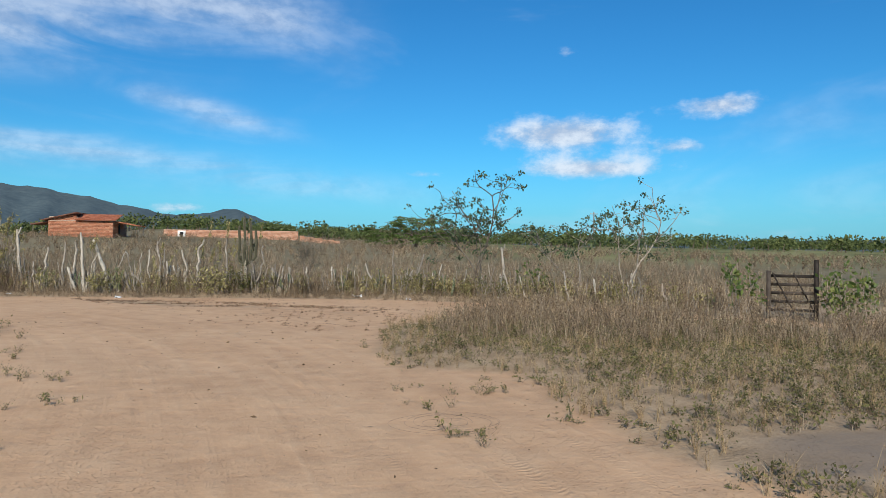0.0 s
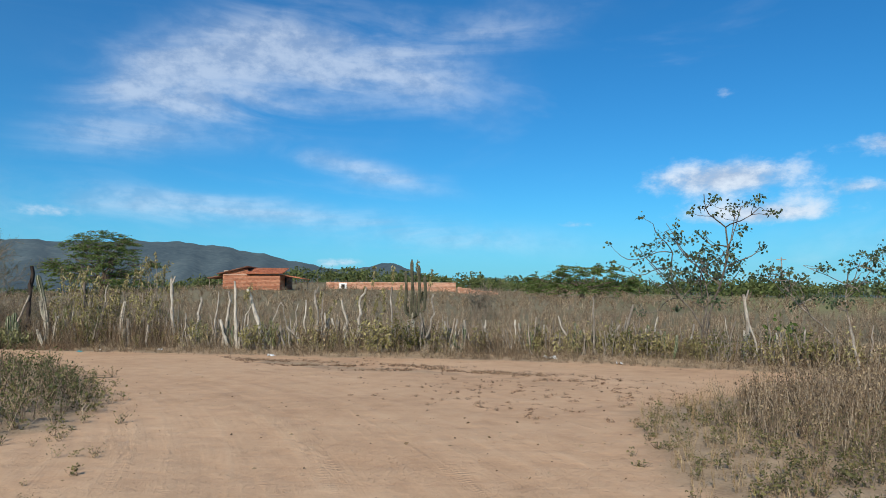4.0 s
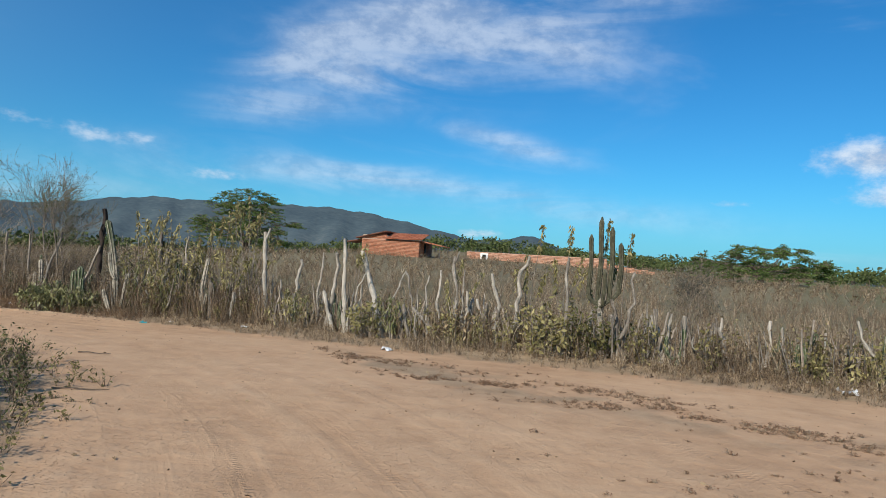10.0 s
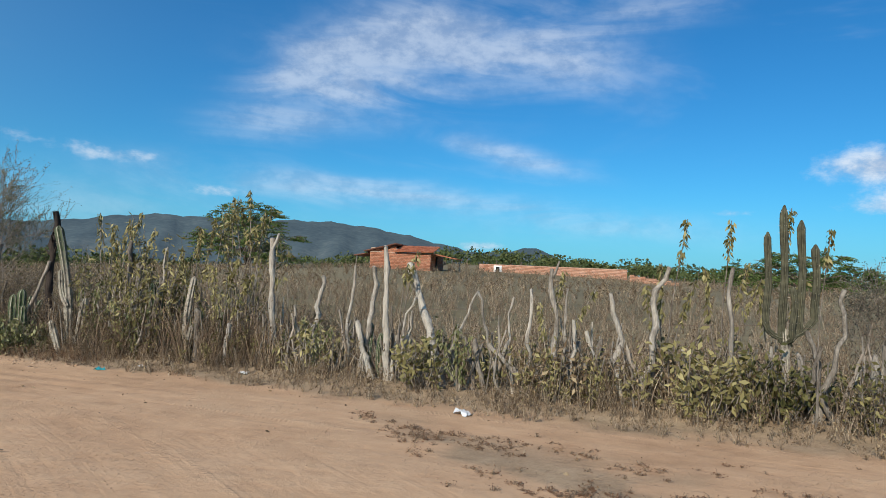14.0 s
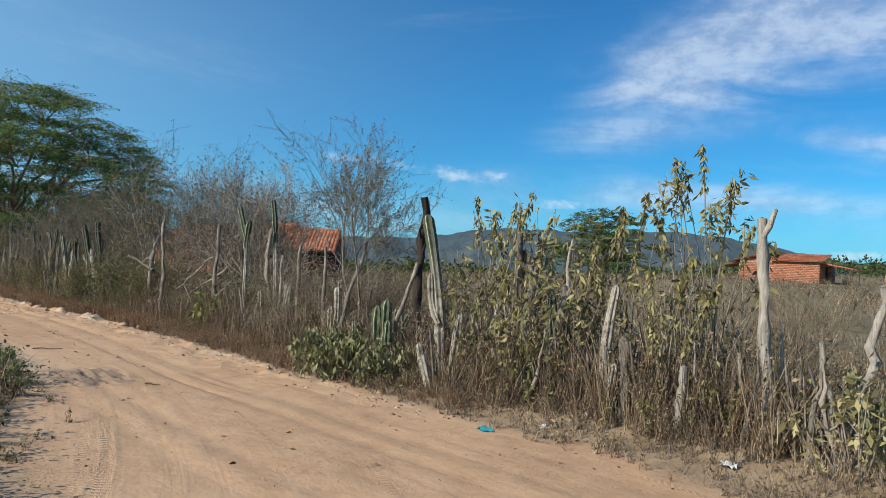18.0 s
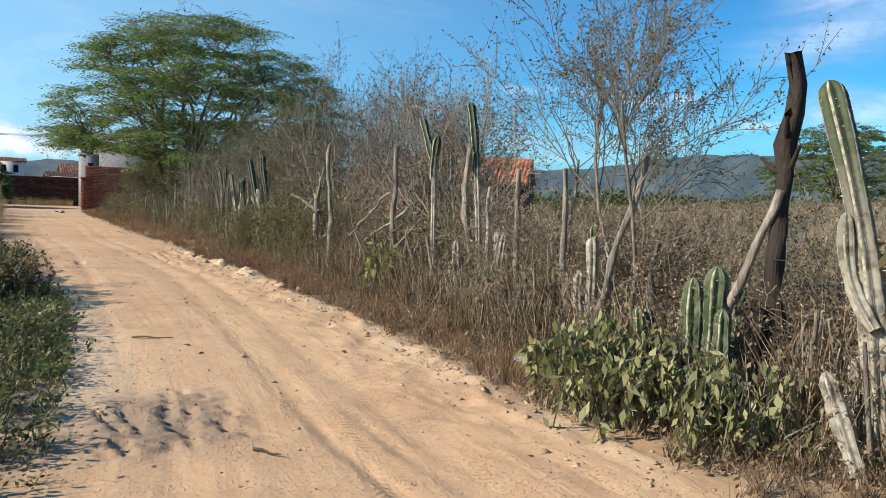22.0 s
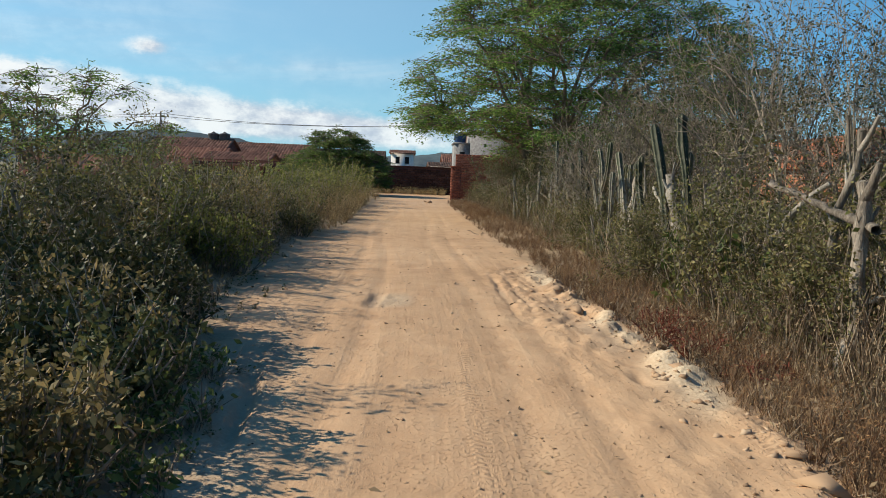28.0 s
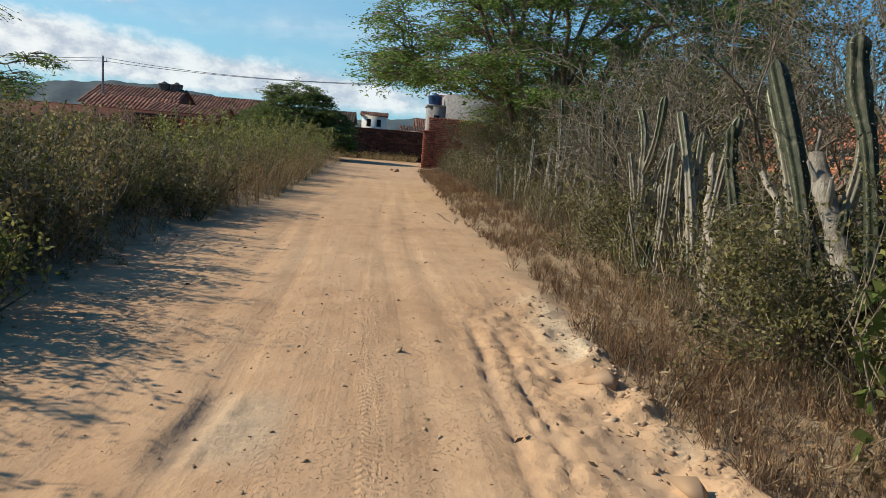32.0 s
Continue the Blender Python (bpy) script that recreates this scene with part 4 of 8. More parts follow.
def build_brick_house():
    rng = np.random.default_rng(3)
    h = thing("brick_house", "unplastered brick farmhouse with red clay tile roofs across the dry field", "house", (-30.7, 92, float(land(-30.7, 92.0)) - 0.1))
    h.scale = (0.88, 0.88, 0.92)
    b = Buf()
    box(b, (-4.3, 0.0, -0.6), (4.4, 7.0, 2.35))
    box(b, (-4.3, 0.3, 2.35), (-0.6, 7.0, 2.9))
    part("wall_core", b, MORTAR, h)
    b = Buf()
    brick_face(b, (-4.3, 0, 0), (1, 0, 0), 8.7, 2.45, rng=rng)
    part("front_brickwork", b, BRICK, h, "bare fired-clay blocks")
    part("side_brickwork", brick_face(Buf(), (4.4, 0, 0), (0, 1, 0), 7.0, 2.45, rng=rng), BRICK, h, "bare fired-clay blocks")
    part("gable_brickwork", brick_face(Buf(), (-4.3, 0.28, 2.35), (1, 0, 0), 3.7, 0.9, rng=rng, top=lambda s: 0.25 + s * 0.2), BRICK, h, "bare fired-clay blocks")
    tiled_roof("roof", h, (-0.7, -0.5, 2.42), (-0.7, 3.2, 3.35), (5.6, 0, 0), ROOF_TILE, rng, 0.25, 0.45)
    tiled_roof("roof", h, (-5.2, -0.3, 2.35), (-0.5, -0.3, 3.45), (0, 7.6, 0), ROOF_OLD, rng, 0.3, 0.6)
    tiled_roof("porch_roof", h, (7.6, 0.5, 1.75), (4.5, 0.5, 2.3), (0, 5.0, 0), ROOF_TILE, rng, 0.3, 0.5)
    for y in (0.7, 5.2):
        part("porch_post", tube(Buf(), [(7.3, y, -0.4), (7.3, y, 1.78)], [0.06, 0.05], 6), BARK_GREY, h)
    part("door", box(Buf(), (4.41, 2.6, -0.1), (4.46, 3.5, 2.0)), DARK, h)
    tiled_roof("lean_to_roof", h, (-6.8, 0.2, 1.75), (-4.2, 0.2, 2.2), (0, 4.0, 0), ROOF_OLD, rng, 0.3, 0.5)
    part("porch_post", tube(Buf(), [(-6.5, 0.5, -0.4), (-6.5, 0.5, 1.8)], [0.06, 0.05], 6), BARK_GREY, h)


def build_yard_wall():
    rng = np.random.default_rng(4)
    z = float(land(-13.5, 105.0)) - 0.2
    w = thing("yard_wall", "long low wall of pale bare brick behind the dry field", "wall", (-13.5, 105, z))
    part("wall_core", box(Buf(), (-10, 0.02, -0.8), (9.5, 0.2, 1.35)), MORTAR, w)
    part("brickwork", brick_face(Buf(), (-10, 0.02, 0), (1, 0, 0), 19.5, 1.35, rng=rng), BRICK_PALE, w)
    part("gate", box(box(Buf(), (-8.0, -0.06, 0.0), (-6.9, -0.01, 1.2)), (-7.7, -0.09, 0.1), (-7.2, -0.062, 1.0), 1), [PLASTER, DARK], w, "white-painted gate opening")
    w2 = thing("rubble_wall", "tumbled end of a brick yard wall", "wall", (-1.5, 104.5, float(land(-1.5, 104.5)) - 0.1))
    part("brickwork", brick_face(Buf(), (-2.2, 0, 0), (1, 0.0, 0), 6, 1.2, rng=rng, top=lambda s: 1.2 - s * 0.13), BRICK_PALE, w2)
    part("wall_core", box(Buf(), (-2.2, 0.001, -0.5), (1.5, 0.2, 0.6)), MORTAR, w2)
    # banana plants behind the wall
    for x, y in ((-20.6, 106.5), (-7.5, 107), (-5.9, 106.4), (-8.6, 106.2)):
        p = thing("banana_plant", "young banana plant with arching green leaves behind the brick wall", "plant", (x, y, float(land(x, y))), rng.uniform(0, 360), "banana plants")
        part("trunk", tube(Buf(), [(0, 0, 0), (0, 0, 1.3)], [0.13, 0.09], 7), LEAF_GREEN, p)
        b = Buf()
        for k in range(9):
            a = k * 2.4
            pts = [np.array((math.cos(a) * s * 1.5, math.sin(a) * s * 1.5, 1.3 + 1.7 * s - 1.5 * s * s)) for s in np.linspace(0, 1, 6)]
            side = np.array((-math.sin(a), math.cos(a), 0))
            wd = (0.03, 0.16, 0.22, 0.2, 0.14, 0.01)
            b.add([q + side * d * s for q, d in zip(pts, wd) for s in (-1, 1)], [(2 * i, 2 * i + 1, 2 * i + 3, 2 * i + 2) for i in range(5)])
        part("leaves", b, LEAF_GREEN, p)


def build_tile_house():
    rng = np.random.default_rng(5)
    # small house behind the thicket
    h = thing("tiled_house", "small brick house with an orange clay tile roof behind the thicket", "house", (-42.7, 40.4, 0.3), 45)
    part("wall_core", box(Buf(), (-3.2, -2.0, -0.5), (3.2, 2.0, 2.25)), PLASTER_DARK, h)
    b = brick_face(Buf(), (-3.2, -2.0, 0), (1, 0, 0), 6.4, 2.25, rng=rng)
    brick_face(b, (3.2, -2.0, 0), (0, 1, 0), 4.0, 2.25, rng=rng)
    # dimness behind the twigs, put into the brick colour
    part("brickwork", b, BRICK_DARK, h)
    tiled_roof("roof", h, (-3.6, -2.45, 2.22), (-3.6, 0, 3.5), (6.9, 0, 0), ROOF_TILE, rng, 0.2, 0.4)
    tiled_roof("roof", h, (-3.6, 2.45, 2.22), (-3.6, 0.0, 3.5), (6.9, 0, 0), ROOF_TILE, rng, 0.3, 0.6)
    part("ridge_tiles", tube(Buf(), [(-3.6, 0, 3.53), (0, 0, 3.55), (3.3, 0, 3.53)], [0.1, 0.1, 0.1], 6), ROOF_TILE, h)
    part("gable", Buf().add([(3.2, -2.0, 2.25), (3.2, 2.0, 2.25), (3.2, 0, 3.42), (3.0, -2.0, 2.25), (3.0, 2.0, 2.25), (3.0, 0, 3.42)], [(0, 1, 2), (3, 5, 4)]), PLASTER_DARK, h)
    # long house farther back
    h = thing("tiled_house", "long low house with a weathered clay roof and white gable", "house", (-64.5, 50.0, 0.3))
    part("wall_core", box(Buf(), (-9.2, -3.0, -0.5), (9.2, 3.0, 2.7)), MORTAR, h)
    part("gable", Buf().add([(-9.2, -3.0, 2.7), (-9.2, 3.0, 2.7), (-9.2, 0, 4.7), (-9.45, -3.0, 2.7), (-9.45, 3.0, 2.7), (-9.45, 0, 4.7), (-9.2, -3.0, 0), (-9.2, 3.0, 0), (-9.45, -3.0, 0), (-9.45, 3.0, 0)],
         [(0, 1, 2), (3, 5, 4)]).add([(-9.2, -3.05, 0), (-9.45, -3.05, 0), (-9.45, -3.05, 2.7), (-9.2, -3.05, 2.7)], [(0, 1, 2, 3)]), PLASTER, h, "white-plastered gable end")
    part("brickwork", brick_face(Buf(), (-9.1, -3.0, 0), (1, 0, 0), 18.2, 2.7, rng=rng), BRICK, h)
    tiled_roof("roof", h, (-9.6, -3.5, 2.65), (-9.6, 0, 4.8), (19.2, 0, 0), ROOF_TILE, rng, 0.22, 0.42)
    tiled_roof("roof", h, (-9.6, 3.5, 2.65), (-9.6, 0.0, 4.8), (19.2, 0, 0), ROOF_TILE, rng, 0.4, 0.8)
    part("ridge_tiles", tube(Buf(), [(-9.6, 0, 4.83), (0, 0, 4.86), (9.6, 0, 4.83)], [0.12, 0.12, 0.12], 6), ROOF_TILE, h)


def simple_house(name, label, place, turn, size, wall, roof, rng, ridge=1.3, openings=()):
    """A gabled village house: size is width along the ridge, depth and wall height."""
    w, d, t = size
    h = thing(name, label, "house", place, turn, "village houses")
    b = box(Buf(), (-w / 2, -d / 2, -0.5), (w / 2, d / 2, t))
    for s in (-1, 1):
        x = s * w / 2
        b.add([(x, -d / 2, t), (x, d / 2, t), (x, 0, t + ridge), (x - s * 0.2, -d / 2, t), (x - s * 0.2, d / 2, t), (x - s * 0.2, 0, t + ridge)], [(0, 1, 2), (3, 5, 4)])
    part("wall", b, wall, h)
    for s in (-1, 1):
        tiled_roof("roof", h, (-w / 2 - 0.3, s * (d / 2 + 0.4), t - 0.1), (-w / 2 - 0.3, 0, t + ridge + 0.06), (w + 0.6, 0, 0), roof, rng, 0.3, 0.6)
    for x, y, z, ww, hh in openings:
        face = -d / 2 if y is None else y
        win = part("window", box(Buf(), (x - ww / 2, face - 0.04, z), (x + ww / 2, face - 0.005, z + hh)), DARK, h)
        part("sill", box(Buf(), (x - ww / 2 - 0.06, face - 0.10, z - 0.07), (x + ww / 2 + 0.06, face - 0.003, z - 0.003)), PLASTER, win)
    return h


def water_tank(place, mat, r=0.55, tall=0.9, label="dark round water tank on a roof"):
    tk = thing("water_tank", label, "water tank", place, 0, "water tanks")
    a = [(r * 0.86, 0), (r, tall * 0.75), (r * 1.06, tall * 0.8), (r * 1.02, tall * 0.86), (r * 0.35, tall), (0.02, tall * 1.02)]
    tube(b := Buf(), [(0, 0, z) for _, z in a], [q for q, _ in a], 14, closed=False)
    part("tank", b, mat, tk, smooth=False)
    part("lid", tube(Buf(), [(0, 0, tall * 0.98), (0, 0, tall * 1.06)], [r * 0.36, r * 0.34], 12), mat, tk)


def build_village():
    rng = np.random.default_rng(6)
    # corner of a brick enclosure at the end of the road
    w = thing("brick_enclosure", "unfinished dark red brick wall with a corner pillar", "wall", (-66, 23.9, 0))
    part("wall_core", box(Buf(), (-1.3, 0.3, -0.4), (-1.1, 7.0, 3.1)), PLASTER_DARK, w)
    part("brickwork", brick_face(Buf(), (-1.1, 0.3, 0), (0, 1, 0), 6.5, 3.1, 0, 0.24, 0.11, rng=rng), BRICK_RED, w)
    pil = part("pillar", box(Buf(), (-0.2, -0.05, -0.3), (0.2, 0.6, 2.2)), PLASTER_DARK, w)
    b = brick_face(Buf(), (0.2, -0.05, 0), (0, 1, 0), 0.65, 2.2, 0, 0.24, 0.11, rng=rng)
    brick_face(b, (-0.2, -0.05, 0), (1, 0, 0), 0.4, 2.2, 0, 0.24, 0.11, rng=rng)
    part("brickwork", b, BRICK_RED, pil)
    part("cap", box(Buf(), (-0.28, -0.15, 2.203), (0.28, 0.7, 2.27)), BRICK_RED, w)
    g = thing("concrete_house", "bare grey concrete two-storey house with a stair tower", "house", (-74, 26, 0))
    part("wall", box(Buf(), (-3, -0.3, 0), (1.5, 5.5, 5.0)), CONCRETE, g)
    part("stair_tower", box(box(Buf(), (-2.2, -1.5, 0), (0.6, -0.32, 4.1)), (-2.3, -1.6, 4.103), (0.7, -0.31, 4.22)), CONCRETE, g)
    part("window", box(Buf(), (0.6, -1.1, 2.9), (0.64, -0.7, 3.5)), DARK, g)
    part("upper_wall", box(Buf(), (-6, -1.0, 4.4), (-3.2, 3.5, 5.2)), BRICK_RED, g)
    water_tank((-74.8, 25.0, 4.22), TANK_BLUE, 0.5, 0.8, "dark blue plastic water tank on a concrete tower")
    # wall that closes the road, its shade put into the dark brick and coping
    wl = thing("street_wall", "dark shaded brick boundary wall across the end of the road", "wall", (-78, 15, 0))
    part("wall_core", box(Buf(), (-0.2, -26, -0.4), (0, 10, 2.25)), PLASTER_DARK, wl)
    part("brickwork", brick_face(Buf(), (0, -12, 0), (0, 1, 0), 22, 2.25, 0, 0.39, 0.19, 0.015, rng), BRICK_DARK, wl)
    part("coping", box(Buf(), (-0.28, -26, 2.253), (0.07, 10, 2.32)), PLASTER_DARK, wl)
    simple_house("white_house", "small white house with two dark windows far down the street", (-126, 20, 0), 90, (3.4, 6, 4.9), PLASTER, ROOF_OLD, rng, 0.4,
                 ((-0.7, None, 3.3, 0.6, 1.0), (0.7, None, 3.3, 0.6, 1.0)))
    simple_house("far_house", "low brown-roofed house beyond the street wall", (-104, 27, 0), 90, (7, 8, 2.7), PLASTER, ROOF_DARK, rng, 0.5)
    simple_house("far_house", "low grey house beyond the street wall", (-122, 31, 0), 90, (10, 8, 3.6), CONCRETE, ROOF_OLD, rng, 1.2)
    simple_house("far_house", "low brown-roofed house beyond the street wall", (-116, 13, 0), 90, (9, 8, 3.4), PLASTER_DARK, ROOF_DARK, rng, 1.3)
    simple_house("village_house", "house with a weathered clay tile roof behind the bushes", (-91, -0.6, 0), 90, (7.2, 9, 2.8), PLASTER_DARK, ROOF_OLD, rng, 1.65)
    simple_house("village_house", "house with a long weathered clay tile roof behind the bushes", (-97, 6.2, 0), 90, (8, 9, 2.9), PLASTER_DARK, ROOF_OLD, rng, 1.5)
    simple_house("village_house", "house with a faded red tile roof behind the bushes", (-83, 1.6, 0), 90, (6.2, 6, 2.0), BRICK_RED, ROOF_FADED, rng, 1.25)
    simple_house("village_house", "low house with a dark tile roof behind the bushes", (-81, 6.4, 0), 84, (5.5, 6, 1.9), BRICK_RED, ROOF_OLD, rng, 1.0)
    for p in ((-91, 1.2, 4.35), (-91, 2.3, 4.35)):
        water_tank(p, TANK_GREY, 0.55, 0.75, "dark grey fibre-cement water tank on a tiled roof")
    for x, y, tall in ((-86, -2.3, 6.6), (-76.5, 29.5, 6.6), (-84, -39, 6.6)):
        p = thing("utility_pole", "grey concrete utility pole carrying cables", "utility pole", (x, y, 0), 0, "utility poles")
        part("pole", tube(Buf(), [(0, 0, -0.5), (0, 0, tall)], [0.13, 0.08], 8), CONCRETE, p)
        part("bracket", box(Buf(), (-0.04, -0.04, tall - 0.5), (0.04, 0.35, tall - 0.42)), WIRE, p)
        part("insulator", tube(Buf(), [(0, 0.3, tall - 0.42), (0, 0.3, tall - 0.25)], [0.04, 0.03], 6), PLASTER, p)
    for (ax, ay), (bx, by) in (((-86, -2.0), (-76.5, 29.8)), ((-84, -38.7), (-86, -2.0))):
        for dz in (0.0, -0.28):
            s = np.linspace(0, 1, 17)
            pts = np.stack([ax + (bx - ax) * s, ay + (by - ay) * s, 6.45 + dz - 3.4 * s * (1 - s) * (1 + dz)], -1)
            tagged(part("power_cable", tube(Buf(), pts, np.full(17, 0.018), 4), WIRE), "black cable sagging between utility poles", "cable", "power cables")
    p = thing("utility_pole", "thin pale utility pole standing in the far field", "utility pole", (44, 106, float(land(44.0, 106.0))), 0, "utility poles")
    part("pole", tube(Buf(), [(0, 0, -0.4), (0, 0, 6.0)], [0.13, 0.09], 7), CONCRETE, p)
    part("crossarm", box(Buf(), (-0.7, -0.05, 5.6), (0.7, 0.05, 5.72)), BARK_GREY, p)


build_brick_house()
build_yard_wall()
build_tile_house()
build_village()


# ---------------------------------------------------------------- trees
def unit(v):
    return v / (np.linalg.norm(v) + 1e-9)


def grow(rng, wood, tips, p, d, length, radius, level, spec):
    """One branch and, from it, its own branches. spec: per level (children, angle, ratio), plus bend and lift."""
    k = 5 if level < 2 else 4 if level < 3 else 3
    pts, dirs = [p], [d]
    for _ in range(k):
        d = unit(d + rng.normal(size=3) * spec["bend"] + np.array([0, 0, spec["lift"]]) * (1 if level else 0.3))
        pts.append(pts[-1] + d * length / k)
        dirs.append(d)
    end = radius * spec.get("taper", 0.45)
    tube(wood, pts, np.linspace(radius, end, k + 1), spec["sides"][min(level, len(spec["sides"]) - 1)], closed=level < 2)
    if level >= len(spec["levels"]):
        for s in np.linspace(0.25, 1, spec["leafy"]):
            i = min(int(s * k), k - 1)
            q = pts[i] + (pts[i + 1] - pts[i]) * (s * k - i)
            tips.append((q, dirs[i + 1]))
        return
    n, angle, ratio, start = spec["levels"][level]
    for c in range(n):
        s = start + (1 - start) * (c + rng.uniform(0.2, 0.9)) / n
        i = min(int(s * k), k - 1)
        q = pts[i] + (pts[i + 1] - pts[i]) * (s * k - i)
        side = unit(np.cross(dirs[i], rng.normal(size=3)))
        a = radians(angle * rng.uniform(0.65, 1.25))
        nd = unit(dirs[i] * math.cos(a) + side * math.sin(a))
        grow(rng, wood, tips, q, nd, length * ratio * rng.uniform(0.75, 1.2), max(radius * (1 - s * 0.5) * 0.6, spec["thin"]), level + 1, spec)


def tree(name, label, place, stems, spec, bark, leaf, seed, leaf_size, per_tip, width=0.4, sag=0.3, loose=0.05, category="tree", group="", turn=0.0, dense_from=0.0):
    rng = np.random.default_rng(seed)
    t = thing(name, label, category, place, turn, group)
    wood, tips = Buf(), []
    for d, length, radius in stems:
        grow(rng, wood, tips, np.array([rng.normal() * 0.04, rng.normal() * 0.04, -0.1]), unit(np.array(d, float)), length, radius, 0, spec)
    part("trunk", wood, bark, t)
    if per_tip:
        p = np.array([q for q, _ in tips for _ in range(per_tip)])
        d = np.array([q for _, q in tips for _ in range(per_tip)])
        keep = p[:, 2] > dense_from
        p, d = p[keep], d[keep]
        p = p + rng.normal(size=p.shape) * loose
        d = d + rng.normal(size=d.shape) * 0.8
        crown = leaves(Buf(), p, d, rng.uniform(0.6, 1.3, len(p)) * leaf_size, width, rng, 0, sag)
        part("crown", crown, leaf, t)
    return t


def umbrella(label, place, shift, reach, top, low, pads, seed, twig_r, leaf_size, twigs=15, fronds=30, leaf=None, lift=0.0):
    """A wide feathery tree: leaning stems, limbs to pads in flat tiers, and twigs with fine leaves in each pad."""
    rng = np.random.default_rng(seed)
    t = thing("mesquite_tree", label, "tree", place)
    wood, ps, ds = Buf(), [], []
    stems, size = [], top / 9.3
    for k in range(7):
        a = k * 0.9 + rng.uniform(-0.3, 0.3)
        tip = np.array((math.cos(a) * rng.uniform(0.7, 2.0), math.sin(a) * rng.uniform(0.7, 2.4) + 0.1, rng.uniform(3.4, 5.2))) * size
        s = np.linspace(0, 1, 8)[:, None]
        pts = np.concatenate([tip[:2] * s ** 1.3, tip[2] * s - 0.1], 1)
        pts[1:-1] += rng.normal(size=(6, 3)) * (0.09, 0.09, 0)
        tube(wood, pts, np.linspace(twig_r, twig_r * 0.5, 8), 8)
        stems.append(pts)
    boughs = []
    for k in range(22):
        a, r = k * 2.4 + rng.uniform(-0.4, 0.4), rng.uniform(0.35, 0.9)
        roof = top - (top - low) * 0.62 * r ** 2.6
        end = np.array((shift[0] + math.cos(a) * r * reach[0], shift[1] + math.sin(a) * r * reach[1], low + (roof - low) * rng.uniform(0.25, 0.92)))
        st = min(stems, key=lambda q: np.hypot(q[-1, 0] - end[0], q[-1, 1] - end[1]))
        p0 = st[rng.integers(3, 8)]
        ctrl = p0 * 0.45 + end * 0.55 + (0, 0, (end[2] - p0[2]) * rng.uniform(0.1, 0.4) + 0.25 * size)
        s = np.linspace(0, 1, 10)[:, None]
        pts = p0 * (1 - s) ** 2 + ctrl * 2 * s * (1 - s) + end * s ** 2
        pts[1:-1] += rng.normal(size=(8, 3)) * 0.13 * size
        tube(wood, pts, np.linspace(0.085, 0.026, 10) * size ** 0.7, 6)
        boughs.append(pts[2:])
    joints = np.concatenate(boughs)
    for _ in range(pads):
        a, r = rng.uniform(0, 6.28), math.sqrt(rng.uniform(0.0, 1))
        x, y = shift[0] + math.cos(a) * r * reach[0], shift[1] + math.sin(a) * r * reach[1]
        roof = top - (top - low) * 0.62 * r ** 2.6
        tier = rng.choice(5, p=(0.32, 0.24, 0.19, 0.14, 0.11))
        z = max(roof - tier * 1.45 * size - rng.uniform(0, 0.28) * size, low + lift * float(smoothstep(-y, 0.5, 3.0)) + rng.uniform(0, 0.8) * size)
        c = np.array((x, y, z))
        away = c - joints
        cost = np.linalg.norm(away * (1, 1, 0.8), axis=1) + 0.8 * np.maximum(0, -away[:, 2]) + 0.15 * np.hypot(joints[:, 0] - shift[0], joints[:, 1] - shift[1])
        p0 = joints[int(np.argmin(cost))]
        ctrl = p0 * 0.5 + c * 0.5 + (0, 0, 0.12 * size)
        s = np.linspace(0, 1, 8)[:, None]
        pts = p0 * (1 - s) ** 2 + ctrl * 2 * s * (1 - s) + c * s ** 2
        pts[1:-1] += rng.normal(size=(6, 3)) * 0.06 * size
        tube(wood, pts, np.linspace(0.03, 0.012, 8) * size ** 0.7, 4)
        out = unit(np.array((x - shift[0], y - shift[1], 0.0)))
        for _k in range(twigs):
            d = unit(rng.normal(size=3) * (1, 1, 0.14) + out * 0.75)
            q0 = pts[rng.integers(4, 8)]
            length = rng.uniform(0.6, 1.45) * size ** 0.5
            q1 = q0 + d * length * 0.55 + (0, 0, 0.06)
            q2 = q0 + d * length + (0, 0, -0.12 * length)
            tube(wood, [q0, q1, q2], np.array((0.013, 0.009, 0.004)) * max(1.0, leaf_size / 0.14), 3, closed=False)
            k = rng.uniform(0.15, 1.05, fronds)[:, None]
            ps.append(q0 + (q2 - q0) * k + rng.normal(size=(fronds, 3)) * (0.13, 0.13, 0.035) * size ** 0.5)
            ds.append(rng.normal(size=(fronds, 3)) * (1, 1, 0.3) + d * 0.5)
    part("trunk", wood, BARK_BROWN, t)
    p, d = np.concatenate(ps), np.concatenate(ds)
    part("crown", leaves(Buf(), p, d, rng.uniform(0.6, 1.3, len(p)) * leaf_size, 0.34, rng, 0, 0.15), leaf or LEAF_FEATHER, t)
    return t


